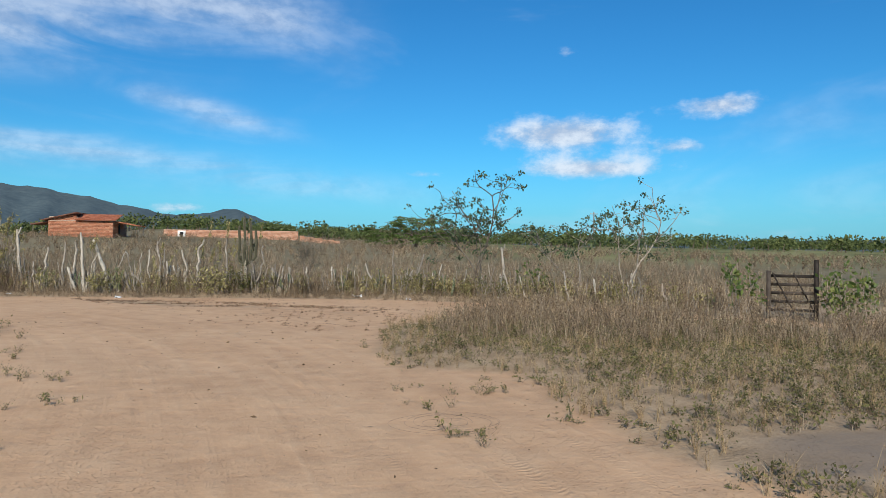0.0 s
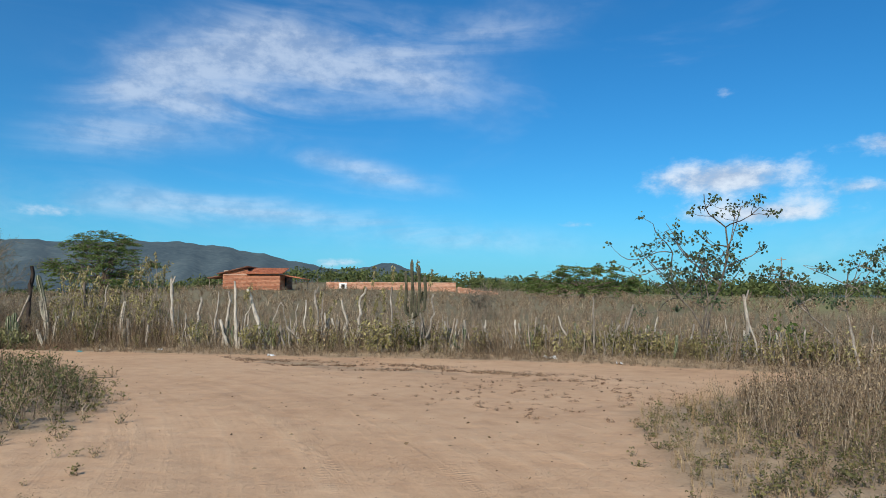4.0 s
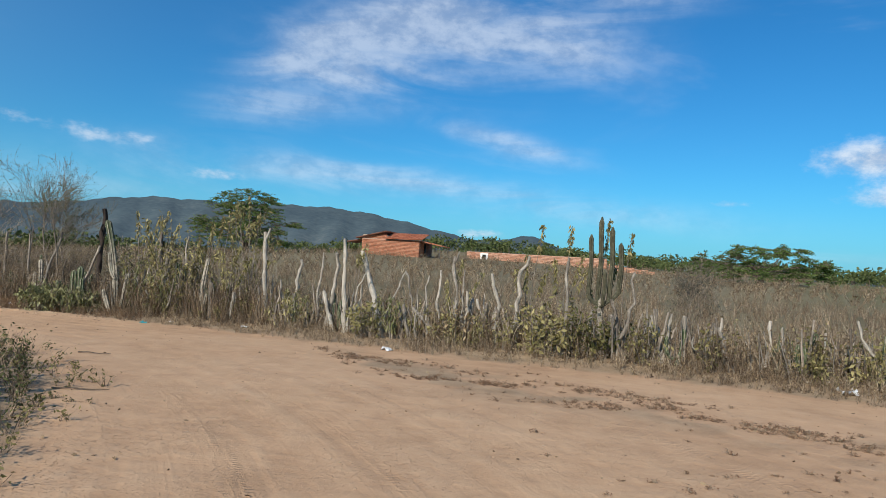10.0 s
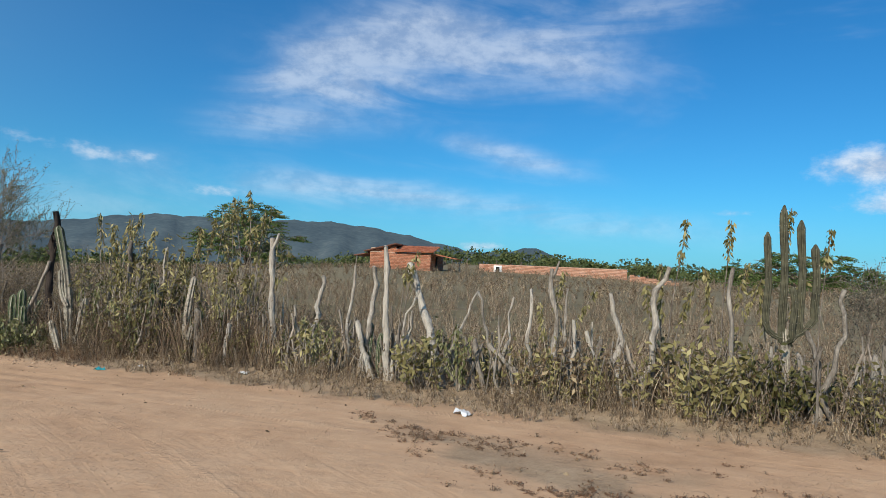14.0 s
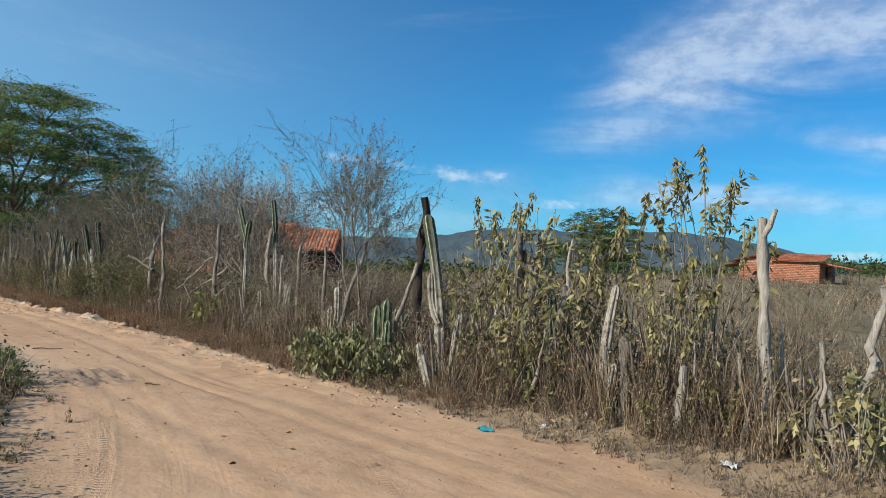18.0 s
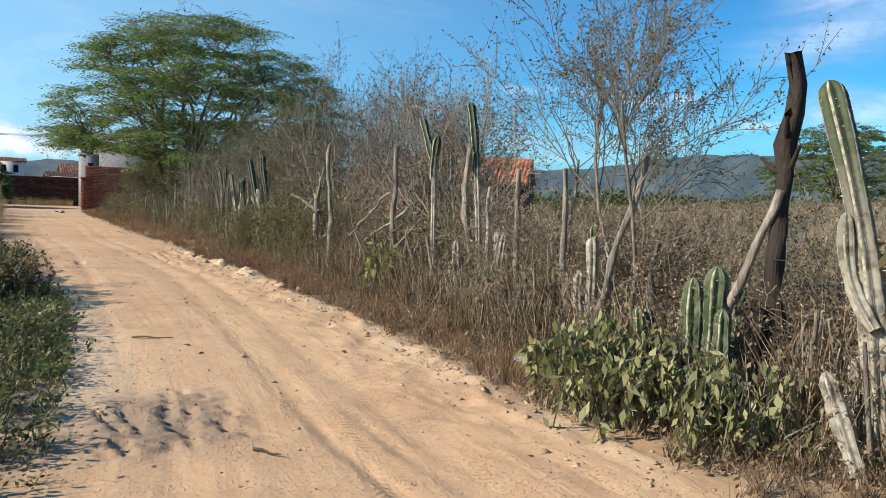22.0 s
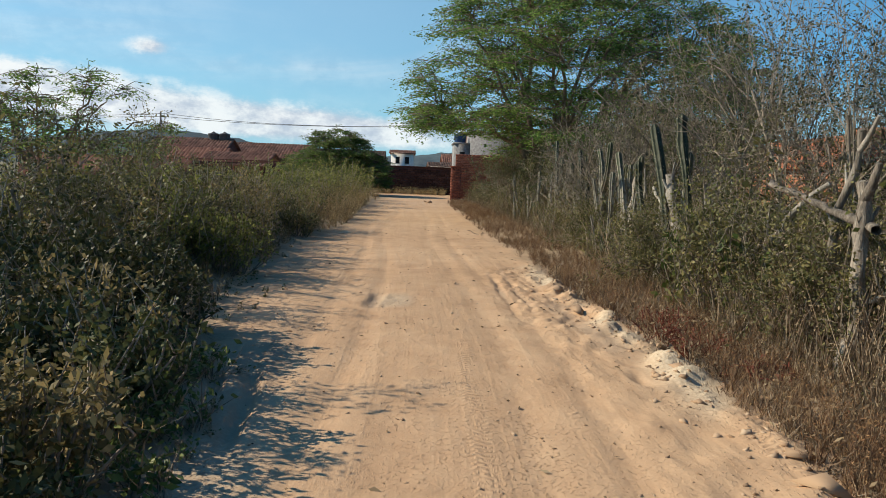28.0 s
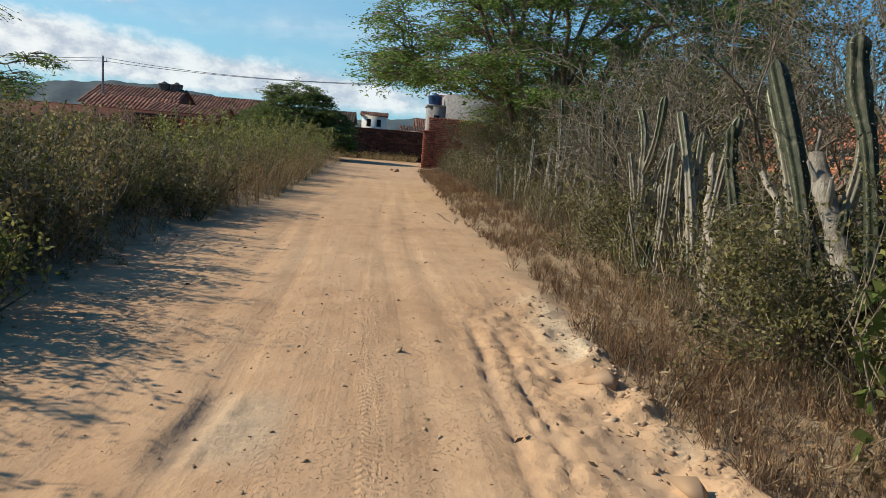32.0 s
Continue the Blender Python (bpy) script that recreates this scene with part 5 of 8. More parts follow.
def rosette_tree(label, place, stems, seed, leaf_size, spread_by=1.0):
    """A slender tree of smooth arching limbs that end in drooping rosettes of broad leaves."""
    rng = np.random.default_rng(seed)
    t = thing("jatropha_tree", label, "tree", place, 0, "slender broad-leaved trees")
    wood, ps, ds = Buf(), [], []

    def limb(p, d, length, r, level):
        k = 7
        pts = [p]
        sway = rng.normal(size=3) * 0.10
        for q in range(k):
            d = unit(d + sway * (1 if q < 4 else -1) + rng.normal(size=3) * 0.09 + np.array((0, 0, (-0.05 if q < 4 else 0.20) if level else 0.04)))
            pts.append(pts[-1] + d * length / k)
        tube(wood, pts, np.linspace(r, r * 0.55, k + 1), 6 if level < 2 else 4)
        if level == 2 or (level == 1 and rng.uniform() < 0.25):
            n = rng.integers(9, 14)
            ps.append(np.tile(pts[-1], (n, 1)) + rng.normal(size=(n, 3)) * (0.07, 0.07, 0.06))
            ds.append(rng.normal(size=(n, 3)) * (1, 1, 0.25) + (0, 0, -0.35))
            if level == 2:
                return
        for c in range((8, 4)[level]):
            i = rng.integers(4 if level == 0 else 2, k + 1)
            a = rng.uniform(0, 6.28)
            nd = unit(np.array((math.cos(a), math.sin(a), rng.uniform(0.25, 1.1) if level == 0 else rng.uniform(-0.05, 0.7))))
            limb(pts[i], nd, length * rng.uniform(0.30, 0.52) * spread_by * (1.0 if level == 0 else 0.8), r * 0.5, level + 1)
    for d, length, r in stems:
        limb(np.array((rng.normal() * 0.06, rng.normal() * 0.06, -0.1)), unit(np.array(d, float)), length, r, 0)
    part("trunk", wood, BARK_GREY, t)
    p, d = np.concatenate(ps), np.concatenate(ds)
    part("crown", leaves(Buf(), p, d, rng.uniform(0.7, 1.25, len(p)) * leaf_size, 0.72, rng, 0, 0.7), LEAF_JATROPHA, t)
    return t


def build_trees():
    # the big feathery tree beside the road's end, and thin ones whose shade falls on the road
    umbrella("large spreading feathery green tree leaning over the dirt road", (-45, 26.0, 0.1), (0.0, 1.3), (5.2, 6.3), 9.3, 2.1, 420, 21, 0.15, 0.12, 14, 25, lift=1.0)
    for seed, x, y, s in ((121, -29.6, 17.0, 0.86), (122, -24.2, 17.5, 0.8), (123, -31.2, 16.4, 0.95), (124, -27.2, 16.9, 0.8)):
        tree("bare_tree", "thin crooked young tree with sparse leaves in the roadside scrub", (x, y, float(height(x, y))), [((0.25, 0.35, 1), 1.5 * s, 0.03), ((-0.3, 0.25, 1), 1.6 * s, 0.03), ((0.0, 0.7, 0.9), 1.4 * s, 0.026)],
             dict(bend=0.17, lift=0.03, taper=0.5, sides=(6, 4, 3, 3), leafy=4, thin=0.004, levels=[(5, 48, 0.62, 0.3), (4, 42, 0.55, 0.25), (4, 42, 0.5, 0.2)]), BARK_GREY, LEAF_OLIVE, seed, 0.05, 3, 0.45, 0.3, 0.05, dense_from=0.8, group="thin trees in the scrub")
    umbrella("round green acacia tree standing in the dry field", (-47, 85.0, float(land(-47.0, 85.0)) - 0.2), (-0.3, 0.0), (6.6, 5.0), 8.0, 1.0, 170, 22, 0.16, 0.24, 9, 18, LEAF_ACACIA)
    umbrella("thin feathery green tree spreading above the roadside scrub", (-40.6, 10.4, 0.1), (0.0, 0.2), (3.0, 3.0), 4.2, 1.6, 60, 23, 0.05, 0.10, 11, 18)
    for seed, x, y, r, top in ((24, -70.0, 15.7, 2.8, 4.6), (26, -68.5, 18.0, 1.8, 3.0), (25, -72.5, 13.2, 1.7, 2.9)):
        umbrella("dense round green tree beside the street wall", (x, y, 0.05), (0.0, 0.0), (r, r), top, 0.5, 230 if top > 4 else 90, seed, 0.09, 0.15, 11, 20, LEAF_ACACIA)
    umbrella("wide low green tree at the edge of the dry field", (11.5, 84, float(land(11.5, 84.0)) - 0.2), (0.0, 0.0), (7.0, 4.5), 4.3, 0.4, 120, 27, 0.12, 0.24, 9, 18, LEAF_ACACIA)
    # the broad-leaved trees in the fence corner
    for seed, x, y, stems, size in ((31, 5.35, 21.5, [((-0.16, 0, 1), 3.7, 0.036), ((0.16, 0.1, 1), 3.3, 0.032), ((-0.4, 0.1, 1), 2.9, 0.028), ((0.4, 0, 1), 2.6, 0.026)], 0.10),
                                    (32, 8.9, 21.0, [((-0.35, 0, 1), 2.8, 0.03), ((0.25, 0.1, 1), 2.5, 0.026)], 0.10),
                                    (33, 10.9, 21.6, [((0.0, 0, 1), 3.4, 0.032), ((0.35, 0.1, 1), 3.0, 0.028), ((-0.3, 0.1, 1), 2.8, 0.026)], 0.105)):
        rosette_tree("slender pale-stemmed tree with drooping broad-leaf clusters in the fence", (x, y, float(height(x, y))), stems, seed, size)
    # grey, almost leafless trees in the thicket
    twiggy = dict(bend=0.15, lift=0.07, taper=0.5, sides=(6, 4, 3, 3), leafy=4, thin=0.003, levels=[(6, 34, 0.62, 0.3), (5, 38, 0.55, 0.25), (4, 42, 0.5, 0.2)])
    tree("bare_tree", "pale forked tree with thin twigs and few withered leaves", (-16.6, 24.04, 0.1), [((-0.24, 0, 1), 2.5, 0.024), ((0.22, 0.05, 1), 2.4, 0.024), ((0.0, 0.2, 1), 2.3, 0.018)],
         dict(twiggy, lift=0.05, bend=0.12, leafy=5, thin=0.0045, levels=[(9, 30, 0.46, 0.55), (6, 36, 0.52, 0.2), (5, 42, 0.5, 0.2)]), BARK_GREY, LEAF_THICKET, 41, 0.025, 3, 0.55, 0.4, 0.02, dense_from=1.7)
    tree("bare_tree", "slim young tree with a sparse twiggy crown", (-19.3, 25.68, 0.15), [((0.0, 0, 1), 2.1, 0.032)], dict(twiggy, levels=[(6, 46, 0.72, 0.82), (4, 36, 0.6, 0.3), (3, 40, 0.5, 0.2)]),
         BARK_GREY, LEAF_GREY, 42, 0.035, 2, 0.5, 0.4, 0.03)
    rng = np.random.default_rng(43)
    spots = [(-21.9, 25.81, 1.0), (-23.8, 26.25, 1.05), (-25.9, 25.67, 1.1), (-27.1, 27.57, 1.25), (-28.9, 26.21, 1.2), (-33.4, 25.4, 0.9), (-36.5, 26.46, 1.1), (-30.7, 26.86, 1.05), (-42.4, 25.9, 0.9), (-32.5, 26.1, 1.25), (-34.3, 27.65, 1.4), (-38.9, 26.95, 1.3),
             (-41.3, 27.55, 1.3), (-35.4, 25.6, 1.0), (-39.8, 25.8, 1.05), (-44.0, 27.2, 1.2), (-47.0, 26.4, 1.1), (-46.2, 25.4, 0.95), (-50.0, 25.7, 1.0), (-54.0, 25.9, 1.0)]
    for k, (x, y, s) in enumerate(spots):
        green = x < -26.5 and k % 4 != 1
        n = 5
        s = s * (0.82 if x < -34 else 1.0)
        stems = [((math.cos(a), math.sin(a), rng.uniform(1.6, 3.0)), s * rng.uniform(1.7, 2.5), 0.03 * s) for a in rng.uniform(0, 6.28, n)]
        tree("thicket_tree", "tangled grey-stemmed shrub tree with withered leaves" if not green else "tangled shrub tree with dull olive leaves", (x, y, float(height(x, y))), stems, dict(twiggy, leafy=3, thin=0.0055, levels=[(6, 36, 0.62, 0.3), (5, 40, 0.55, 0.25), (3, 42, 0.5, 0.3)]), BARK_TWIG,
             LEAF_THICKET if green else LEAF_GREY, 430 + k, 0.044 if x > -31.5 else 0.058 if green else 0.042, 6 if green else 2, 0.5, 0.4, 0.05 if green else 0.02, group="thicket trees")


    tree("bare_tree", "small grey twiggy tree behind the stick fence", (-0.75, 25.8, float(height(-0.75, 25.8))), [((-0.25, 0, 1), 1.35, 0.022), ((0.25, 0.05, 1), 1.3, 0.02), ((0.0, 0.1, 1), 1.2, 0.018)], dict(twiggy, thin=0.004), BARK_TWIG, LEAF_GREY, 44, 0.04, 2, 0.5, 0.4, 0.03, group="tall bare trees")
    # low twiggy shrubs that fill the fence and the field's edge
    low = dict(twiggy, bend=0.2, lift=0.05, leafy=3, thin=0.0032, levels=[(5, 42, 0.6, 0.2), (5, 44, 0.58, 0.2), (3, 45, 0.55, 0.25)])
    for k in range(78):
        x = -25.5 + 11.5 * (k + rng.uniform(0, 1)) / 34 if k < 34 else rng.uniform(-13.5, -9.5) if k < 40 else rng.uniform(-34, -26) if k < 66 else rng.uniform(-26, -16)
        y = float(fence_y(x)) + (rng.uniform(-0.15, 2.2) if k < 40 else rng.uniform(-0.35, 0.9))
        s = rng.uniform(0.55, 1.0) if x < -14 else rng.uniform(0.4, 0.65)
        stems = [((math.cos(a) * 0.7, math.sin(a) * 0.7, rng.uniform(0.9, 2.2)), s * rng.uniform(0.8, 1.3), 0.013) for a in rng.uniform(0, 6.28, 5)]
        tree("twiggy_shrub", "tangled brown twiggy shrub with tiny withered leaves", (x, y, float(height(x, y))), stems, low, BARK_TWIG, (LEAF_DRY if k % 3 else LEAF_THICKET) if x > -24 else LEAF_OLIVE, 800 + k, 0.032 if x > -24 else 0.038, 2 if x > -24 else 4, 0.5, 0.4, 0.025, "shrub", "twiggy shrubs in the fence")
    # tall twiggy trees that stand out above the thicket
    tall = dict(twiggy, bend=0.13, lift=0.10, leafy=3, thin=0.0045, levels=[(8, 30, 0.5, 0.35), (6, 34, 0.55, 0.25), (4, 40, 0.5, 0.2)])
    for seed, x, y, s in ((481, -26.2, 26.9, 1.0), (482, -24.6, 26.6, 0.92), (483, -22.4, 26.6, 0.8), (484, -29.4, 27.4, 0.95)):
        tree("bare_tree", "tall grey twiggy tree with few withered leaves above the thicket", (x, y, float(height(x, y))), [((-0.12, 0, 1), 3.0 * s, 0.035), ((0.2, 0.1, 1), 2.8 * s, 0.03), ((0.05, -0.15, 1), 2.5 * s, 0.026)],
             tall, BARK_TWIG, LEAF_GREY, seed, 0.045, 2, 0.5, 0.4, 0.02, group="tall bare trees")


build_trees()


# ---------------------------------------------------------------- cacti and fence
def ribbed(buf, pts, radii, ribs=6, slot=0):
    pts, radii = np.asarray(pts, float), np.asarray(radii, float)
    tan = np.gradient(pts, axis=0)
    tan /= np.linalg.norm(tan, axis=1, keepdims=True)
    u = np.cross(tan, (0.3, 1.0, 0.05))
    u /= np.linalg.norm(u, axis=1, keepdims=True)
    w = np.cross(tan, u)
    m = ribs * 5
    a = ((np.arange(ribs)[:, None] + np.array((-0.09, 0.09, 0.3, 0.5, 0.7))[None]) * 2 * np.pi / ribs).ravel()
    prof = np.tile((1.04, 1.04, 0.86, 0.6, 0.86), ribs)
    ring = (u[:, None] * np.cos(a)[None, :, None] + w[:, None] * np.sin(a)[None, :, None]) * prof[None, :, None]
    v = (pts[:, None] + ring * radii[:, None, None]).reshape(-1, 3)
    k = len(pts)
    i, j = np.meshgrid(np.arange(k - 1), np.arange(m), indexing="ij")
    j2 = (j + 1) % m
    quads = np.stack([i * m + j, i * m + j2, (i + 1) * m + j2, (i + 1) * m + j], -1).reshape(-1, 4)
    crest = (j.ravel() % 5) == 0
    start = buf.n
    buf.add(np.vstack([v, pts[-1:] + tan[-1:] * 0.01]), quads[~crest], slot)
    buf.f.append((quads[crest] + start, slot + 1))
    buf.f.append((np.array([[(k - 1) * m + q, (k - 1) * m + (q + 1) % m, k * m] for q in range(m)]) + start, slot))
    return buf


def column(p0, p1, bend, r, rng, segs=14, base=0.8):
    """Path and radii of a cactus column from p0 to p1, swollen and pinched along its length, rounded at the top."""
    p0, p1 = np.array(p0, float), np.array(p1, float)
    tip = min(0.3, r * 1.5 / (np.linalg.norm(p1 - p0) + 1e-6))
    s = np.concatenate([np.linspace(0, 1 - tip, segs - 4)[:-1], 1 - tip * np.array((1, 0.65, 0.35, 0.12, 0.0))])
    pts = p0 + (p1 - p0) * s[:, None] + np.array(bend) * (np.sin(np.pi * s) ** 1.0)[:, None]
    rad = r * (base + (1 - base) * smoothstep(s, 0, 0.3)) * (1 + 0.10 * np.sin(s * 11 + rng.uniform(0, 6)) + 0.05 * np.sin(s * 29 + rng.uniform(0, 6)))
    cap = np.clip((1 - s) * np.linalg.norm(p1 - p0) / (r * 1.5), 0.0, 1)
    return pts, rad * np.sqrt(np.clip(1 - (1 - cap) ** 2, 0.03, 1))


def spines(pts, rad, rng, ribs=6, every=0.06):
    b = Buf()
    length = np.concatenate([[0], np.cumsum(np.linalg.norm(np.diff(pts, axis=0), axis=1))])
    s = np.arange(0.05, length[-1], every)
    c = np.stack([np.interp(s, length, pts[:, i]) for i in range(3)], -1)
    r = np.interp(s, length, rad)
    for k in range(ribs):
        a = k * 2 * np.pi / ribs
        d = np.array((math.cos(a), math.sin(a), 0.0))
        q = c + d * r[:, None] * 1.0
        for _ in range(1):
            dd = d + rng.normal(size=(len(q), 3)) * 0.6
            leaves(b, q, dd, 0.03, 0.12, rng)
    return b


def cactus(label, place, columns, seed, ribs=6, group="cacti in the fence", prickly=True, skin=None):
    """columns: (foot, top, bend, radius), the first being the trunk."""
    rng = np.random.default_rng(seed)
    c = thing("column_cactus", label, "cactus", place, 0, group)
    for n, (p0, p1, bend, r) in enumerate(columns):
        pts, rad = column(p0, p1, bend, r, rng)
        col = part("trunk" if n == 0 else "arm", ribbed(Buf(), pts, rad, ribs), [skin or CACTUS, RIB_DULL if skin is CACTUS_DARK else RIB_PALE], c)
        if prickly:
            tagged(part("spines", spines(pts, rad, rng, ribs), SPINE, col), kind="stuff")
    return c


def gnarled(rng, tall, r, wander=0.022, fork=False):
    """A crooked stick with knots, a kink or two and a splintered end."""
    k = 11
    pts = np.zeros((k, 3))
    pts[:, 2] = np.linspace(-0.25, tall, k)
    step = rng.normal(size=(k, 2)) * wander * 0.6
    step[rng.integers(3, k - 2)] += rng.normal(size=2) * wander * 2.2
    step[rng.integers(3, k - 2)] += rng.normal(size=2) * wander * 2.2
    pts[:, :2] = np.cumsum(step, 0)
    pts[:, :2] -= pts[0, :2]
    rad = r * np.linspace(1.25, 0.6, k) * (1 + rng.normal(size=k) * 0.2)
    b = tube(Buf(), pts, rad, 7)
    b.v = [q + rng.normal(size=q.shape) * (r * 0.16, r * 0.16, r * 0.1) for q in b.v]
    for _ in range(2 if fork else rng.integers(0, 2)):
        i = rng.integers(4, k - 2)
        d = unit(np.array((rng.normal(), rng.normal(), rng.uniform(0.4, 1.2))))
        e = rng.uniform(0.07, 0.26 if fork else 0.12)
        tube(b, [pts[i], pts[i] + d * e * 0.5, pts[i] + d * e + (0, 0, e * 0.3)], [rad[i] * 0.7, rad[i] * 0.5, rad[i] * 0.3], 5)
    return b


def post_thing(label, foot, top, r, seed, mat, name="fence_post", fork=False, ragged=0.03, rough=0.10):
    """A single post that stands out, from foot to top."""
    rng = np.random.default_rng(seed)
    foot, top = np.array(foot, float), np.array(top, float)
    t = thing(name, label, "post", tuple(foot), 0, "notable fence posts")
    k = 15
    s = np.linspace(-0.12, 1, k)
    drift = np.cumsum(rng.normal(size=(k, 2)) * ragged * 0.45, 0)
    drift -= drift[0] + (drift[-1] - drift[0]) * s[:, None]
    pts = (top - foot) * s[:, None] + np.concatenate([drift, np.zeros((k, 1))], 1)
    rad = r * np.linspace(1.25, 0.75, k) * (1 + rng.normal(size=k) * 0.12)
    b = tube(Buf(), pts, rad, 9)
    b.v = [q + rng.normal(size=q.shape) * (r * rough, r * rough, 0.004) for q in b.v]
    part("shaft", b, mat, t)
    for k in range(3 if name == "dead_tree" else 0):
        i = int(rng.integers(6, 13))
        d = unit(np.array([rng.normal(), rng.normal() * 0.5, rng.uniform(0.3, 1.0)]))
        part("branch_stub", tube(Buf(), [pts[i], pts[i] + d * 0.1, pts[i] + d * 0.2 + (0, 0, 0.05)], [r * 0.42, r * 0.36, r * 0.2], 6), mat, t)
    if fork:
        q, d = pts[-2], unit(top - foot)
        part("fork", tube(Buf(), [q, q + d * 0.1 + (0.07, 0, 0), q + d * 0.26 + (0.13, 0, 0)], [r * 0.7, r * 0.6, r * 0.4], 6), mat, t)
    return t


def ground_z(x, y):
    return float(height(np.array([float(x)]), np.array([float(y)]))[0])


def elbow(label, x, y, fork, arms, seed):
    """A candelabra: a thin stem up to the fork, whose arms swing out and then stand upright."""
    rng = np.random.default_rng(seed)
    c = thing("column_cactus", label, "cactus", (x, y, ground_z(x, y) - 0.05), 0, "cacti in the fence")
    pts, rad = column((0, 0, 0), (0.0, 0, fork + 0.1), (0.03, 0, 0), 0.042, rng)
    part("trunk", ribbed(Buf(), pts, rad, 6), [CACTUS_OLD, RIB_PALE], c)
    for dx, dy, top, r in arms:
        s = np.linspace(0, 1, 20)
        turn = smoothstep(s, 0.0, 0.22) ** 0.7
        start = fork - 0.05 + 0.05 * rng.uniform(-1, 1)
        z = np.where(s < 0.16, start + 0.10 * abs(dx) / 0.2 * (s / 0.16) ** 2, start + 0.10 * abs(dx) / 0.2 + (top - start - 0.10 * abs(dx) / 0.2) * (s - 0.16) / 0.84)
        pts = np.stack([dx * turn + 0.012 * np.sin(s * 9 + top), dy * turn, z], -1)
        rad = r * (0.8 + 0.2 * smoothstep(s, 0, 0.3)) * (1 + 0.05 * np.sin(s * 13 + top))
        cap = np.clip((1 - s) * (top - start) / (r * 1.3), 0.0, 1)
        rad = rad * np.sqrt(np.clip(1 - (1 - cap) ** 2, 0.10, 1))
        arm = part("arm", ribbed(Buf(), pts, rad, 7), [CACTUS_BROWN, RIB_DULL], c)
        tagged(part("spines", spines(pts, rad, rng, 7, 0.09), SPINE, arm), kind="stuff")


def build_cacti():
    def c(label, x, y, cols, seed, **k):
        return cactus(label, (x, y, ground_z(x, y) - 0.05), cols, seed, **k)
    elbow("tall candelabra cactus with blunt upright arms on a thin stem", -2.72, 22.66, 1.08,
          [(-0.02, 0.0, 2.72, 0.046), (0.19, 0.03, 2.54, 0.046), (0.36, 0.05, 2.24, 0.046), (-0.20, 0.02, 2.38, 0.042), (0.08, -0.10, 1.7, 0.036)], 51)
    c("leaning column cactus with a grey corky base beside a dead trunk", -14.08, 23.4,
      [((-0.1, 0.1, 0), (-0.55, 0.12, 2.28), (0.09, 0, 0), 0.072), ((0.02, 0.05, -0.05), (0.25, 0.0, 1.02), (0.03, 0, 0), 0.06), ((-0.14, 0.03, 0.85), (-0.36, 0.06, 1.5), (-0.05, 0, -0.05), 0.045), ((-0.05, -0.15, 0), (-0.3, -0.15, 0.6), (0, 0, 0), 0.055)], 52)
    c("cluster of short green column cacti", -15.45, 23.5, [((0, 0, 0), (-0.03, 0, 1.0), (0, 0, 0), 0.075), ((0.13, 0.02, 0), (0.16, 0, 1.1), (0, 0, 0), 0.07), ((0.27, -0.05, 0), (0.26, -0.05, 0.82), (0, 0, 0), 0.06), ((-0.45, 0, 0.2), (-0.52, 0.0, 0.72), (0, 0, 0), 0.045)], 53, skin=CACTUS_YOUNG)
    white = dict(skin=CACTUS_OLD, group="white-footed cacti in the fence")
    c("white-footed column cactus with a green top and a dark broken crook", -12.72, 23.72, [((0, 0, 0), (0.0, 0, 1.3), (0.03, 0, 0), 0.062), ((0.12, 0.05, 0), (0.16, 0.06, 1.28), (0, 0, 0), 0.04), ((0.02, 0, 0.75), (0.2, 0.05, 1.02), (0.06, 0, -0.1), 0.045)], 151, skin=CACTUS_YOUNG)
    c("crooked white-footed column cactus with a fresh green shoot", -11.98, 23.72, [((0, 0, 0), (0.1, 0, 1.46), (-0.05, 0, 0), 0.055), ((0.08, -0.08, 0), (0.16, -0.08, 0.62), (0, 0, 0), 0.05)], 152, **white)
    c("short leaning white column cactus", -14.2, 23.6, [((0, 0, 0), (0.16, 0, 0.74), (0, 0, 0), 0.04), ((-0.15, 0.05, 0), (-0.2, 0.05, 0.62), (0, 0, 0), 0.055)], 153, **white)
    c("white corky column cactus with a pointed green top", -16.92, 23.92, [((0, 0, 0), (0.0, 0, 1.18), (0.03, 0, 0), 0.056), ((-0.04, 0, 0.3), (-0.16, 0.02, 0.85), (-0.05, 0, -0.04), 0.05)], 154, **white)
    for k, (x, y, z0, tall) in enumerate(((-17.08, 24.1, 0.55, 1.28), (-17.97, 24.05, 0.1, 0.82), (-17.72, 23.98, 0.05, 0.72), (-17.5, 23.95, 0.0, 0.5), (-20.75, 24.2, 0.0, 0.42), (-15.95, 23.6, 0.0, 0.7))):
        c("single young green column cactus in the stick fence", x, y, [((0, 0, 0), (-0.02, 0, tall), (0.02, 0, 0), 0.058 if k else 0.042)], 155 + k, skin=CACTUS_YOUNG)
    c("slim white-ribbed column cactus bent at its green tip", -18.52, 24.1, [((0, 0, 0), (0.05, 0, 1.12), (-0.05, 0, 0), 0.052), ((0.04, 0, 0.85), (-0.1, 0, 1.14), (-0.03, 0, -0.04), 0.04)], 162, **white)
    c("pair of white-ribbed column cacti", -19.72, 24.2, [((0, 0, 0), (0.1, 0, 0.72), (0, 0, 0), 0.06), ((0.18, 0.03, 0), (0.14, 0, 0.98), (0, 0, 0), 0.06), ((-0.14, 0, 0), (-0.1, 0, 0.5), (0, 0, 0), 0.055)], 163, **white)
    c("pale column cactus stump in the fence", -18.75, 24.05, [((0, 0, 0), (0.02, 0, 0.66), (0, 0, 0), 0.055)], 164, **white)
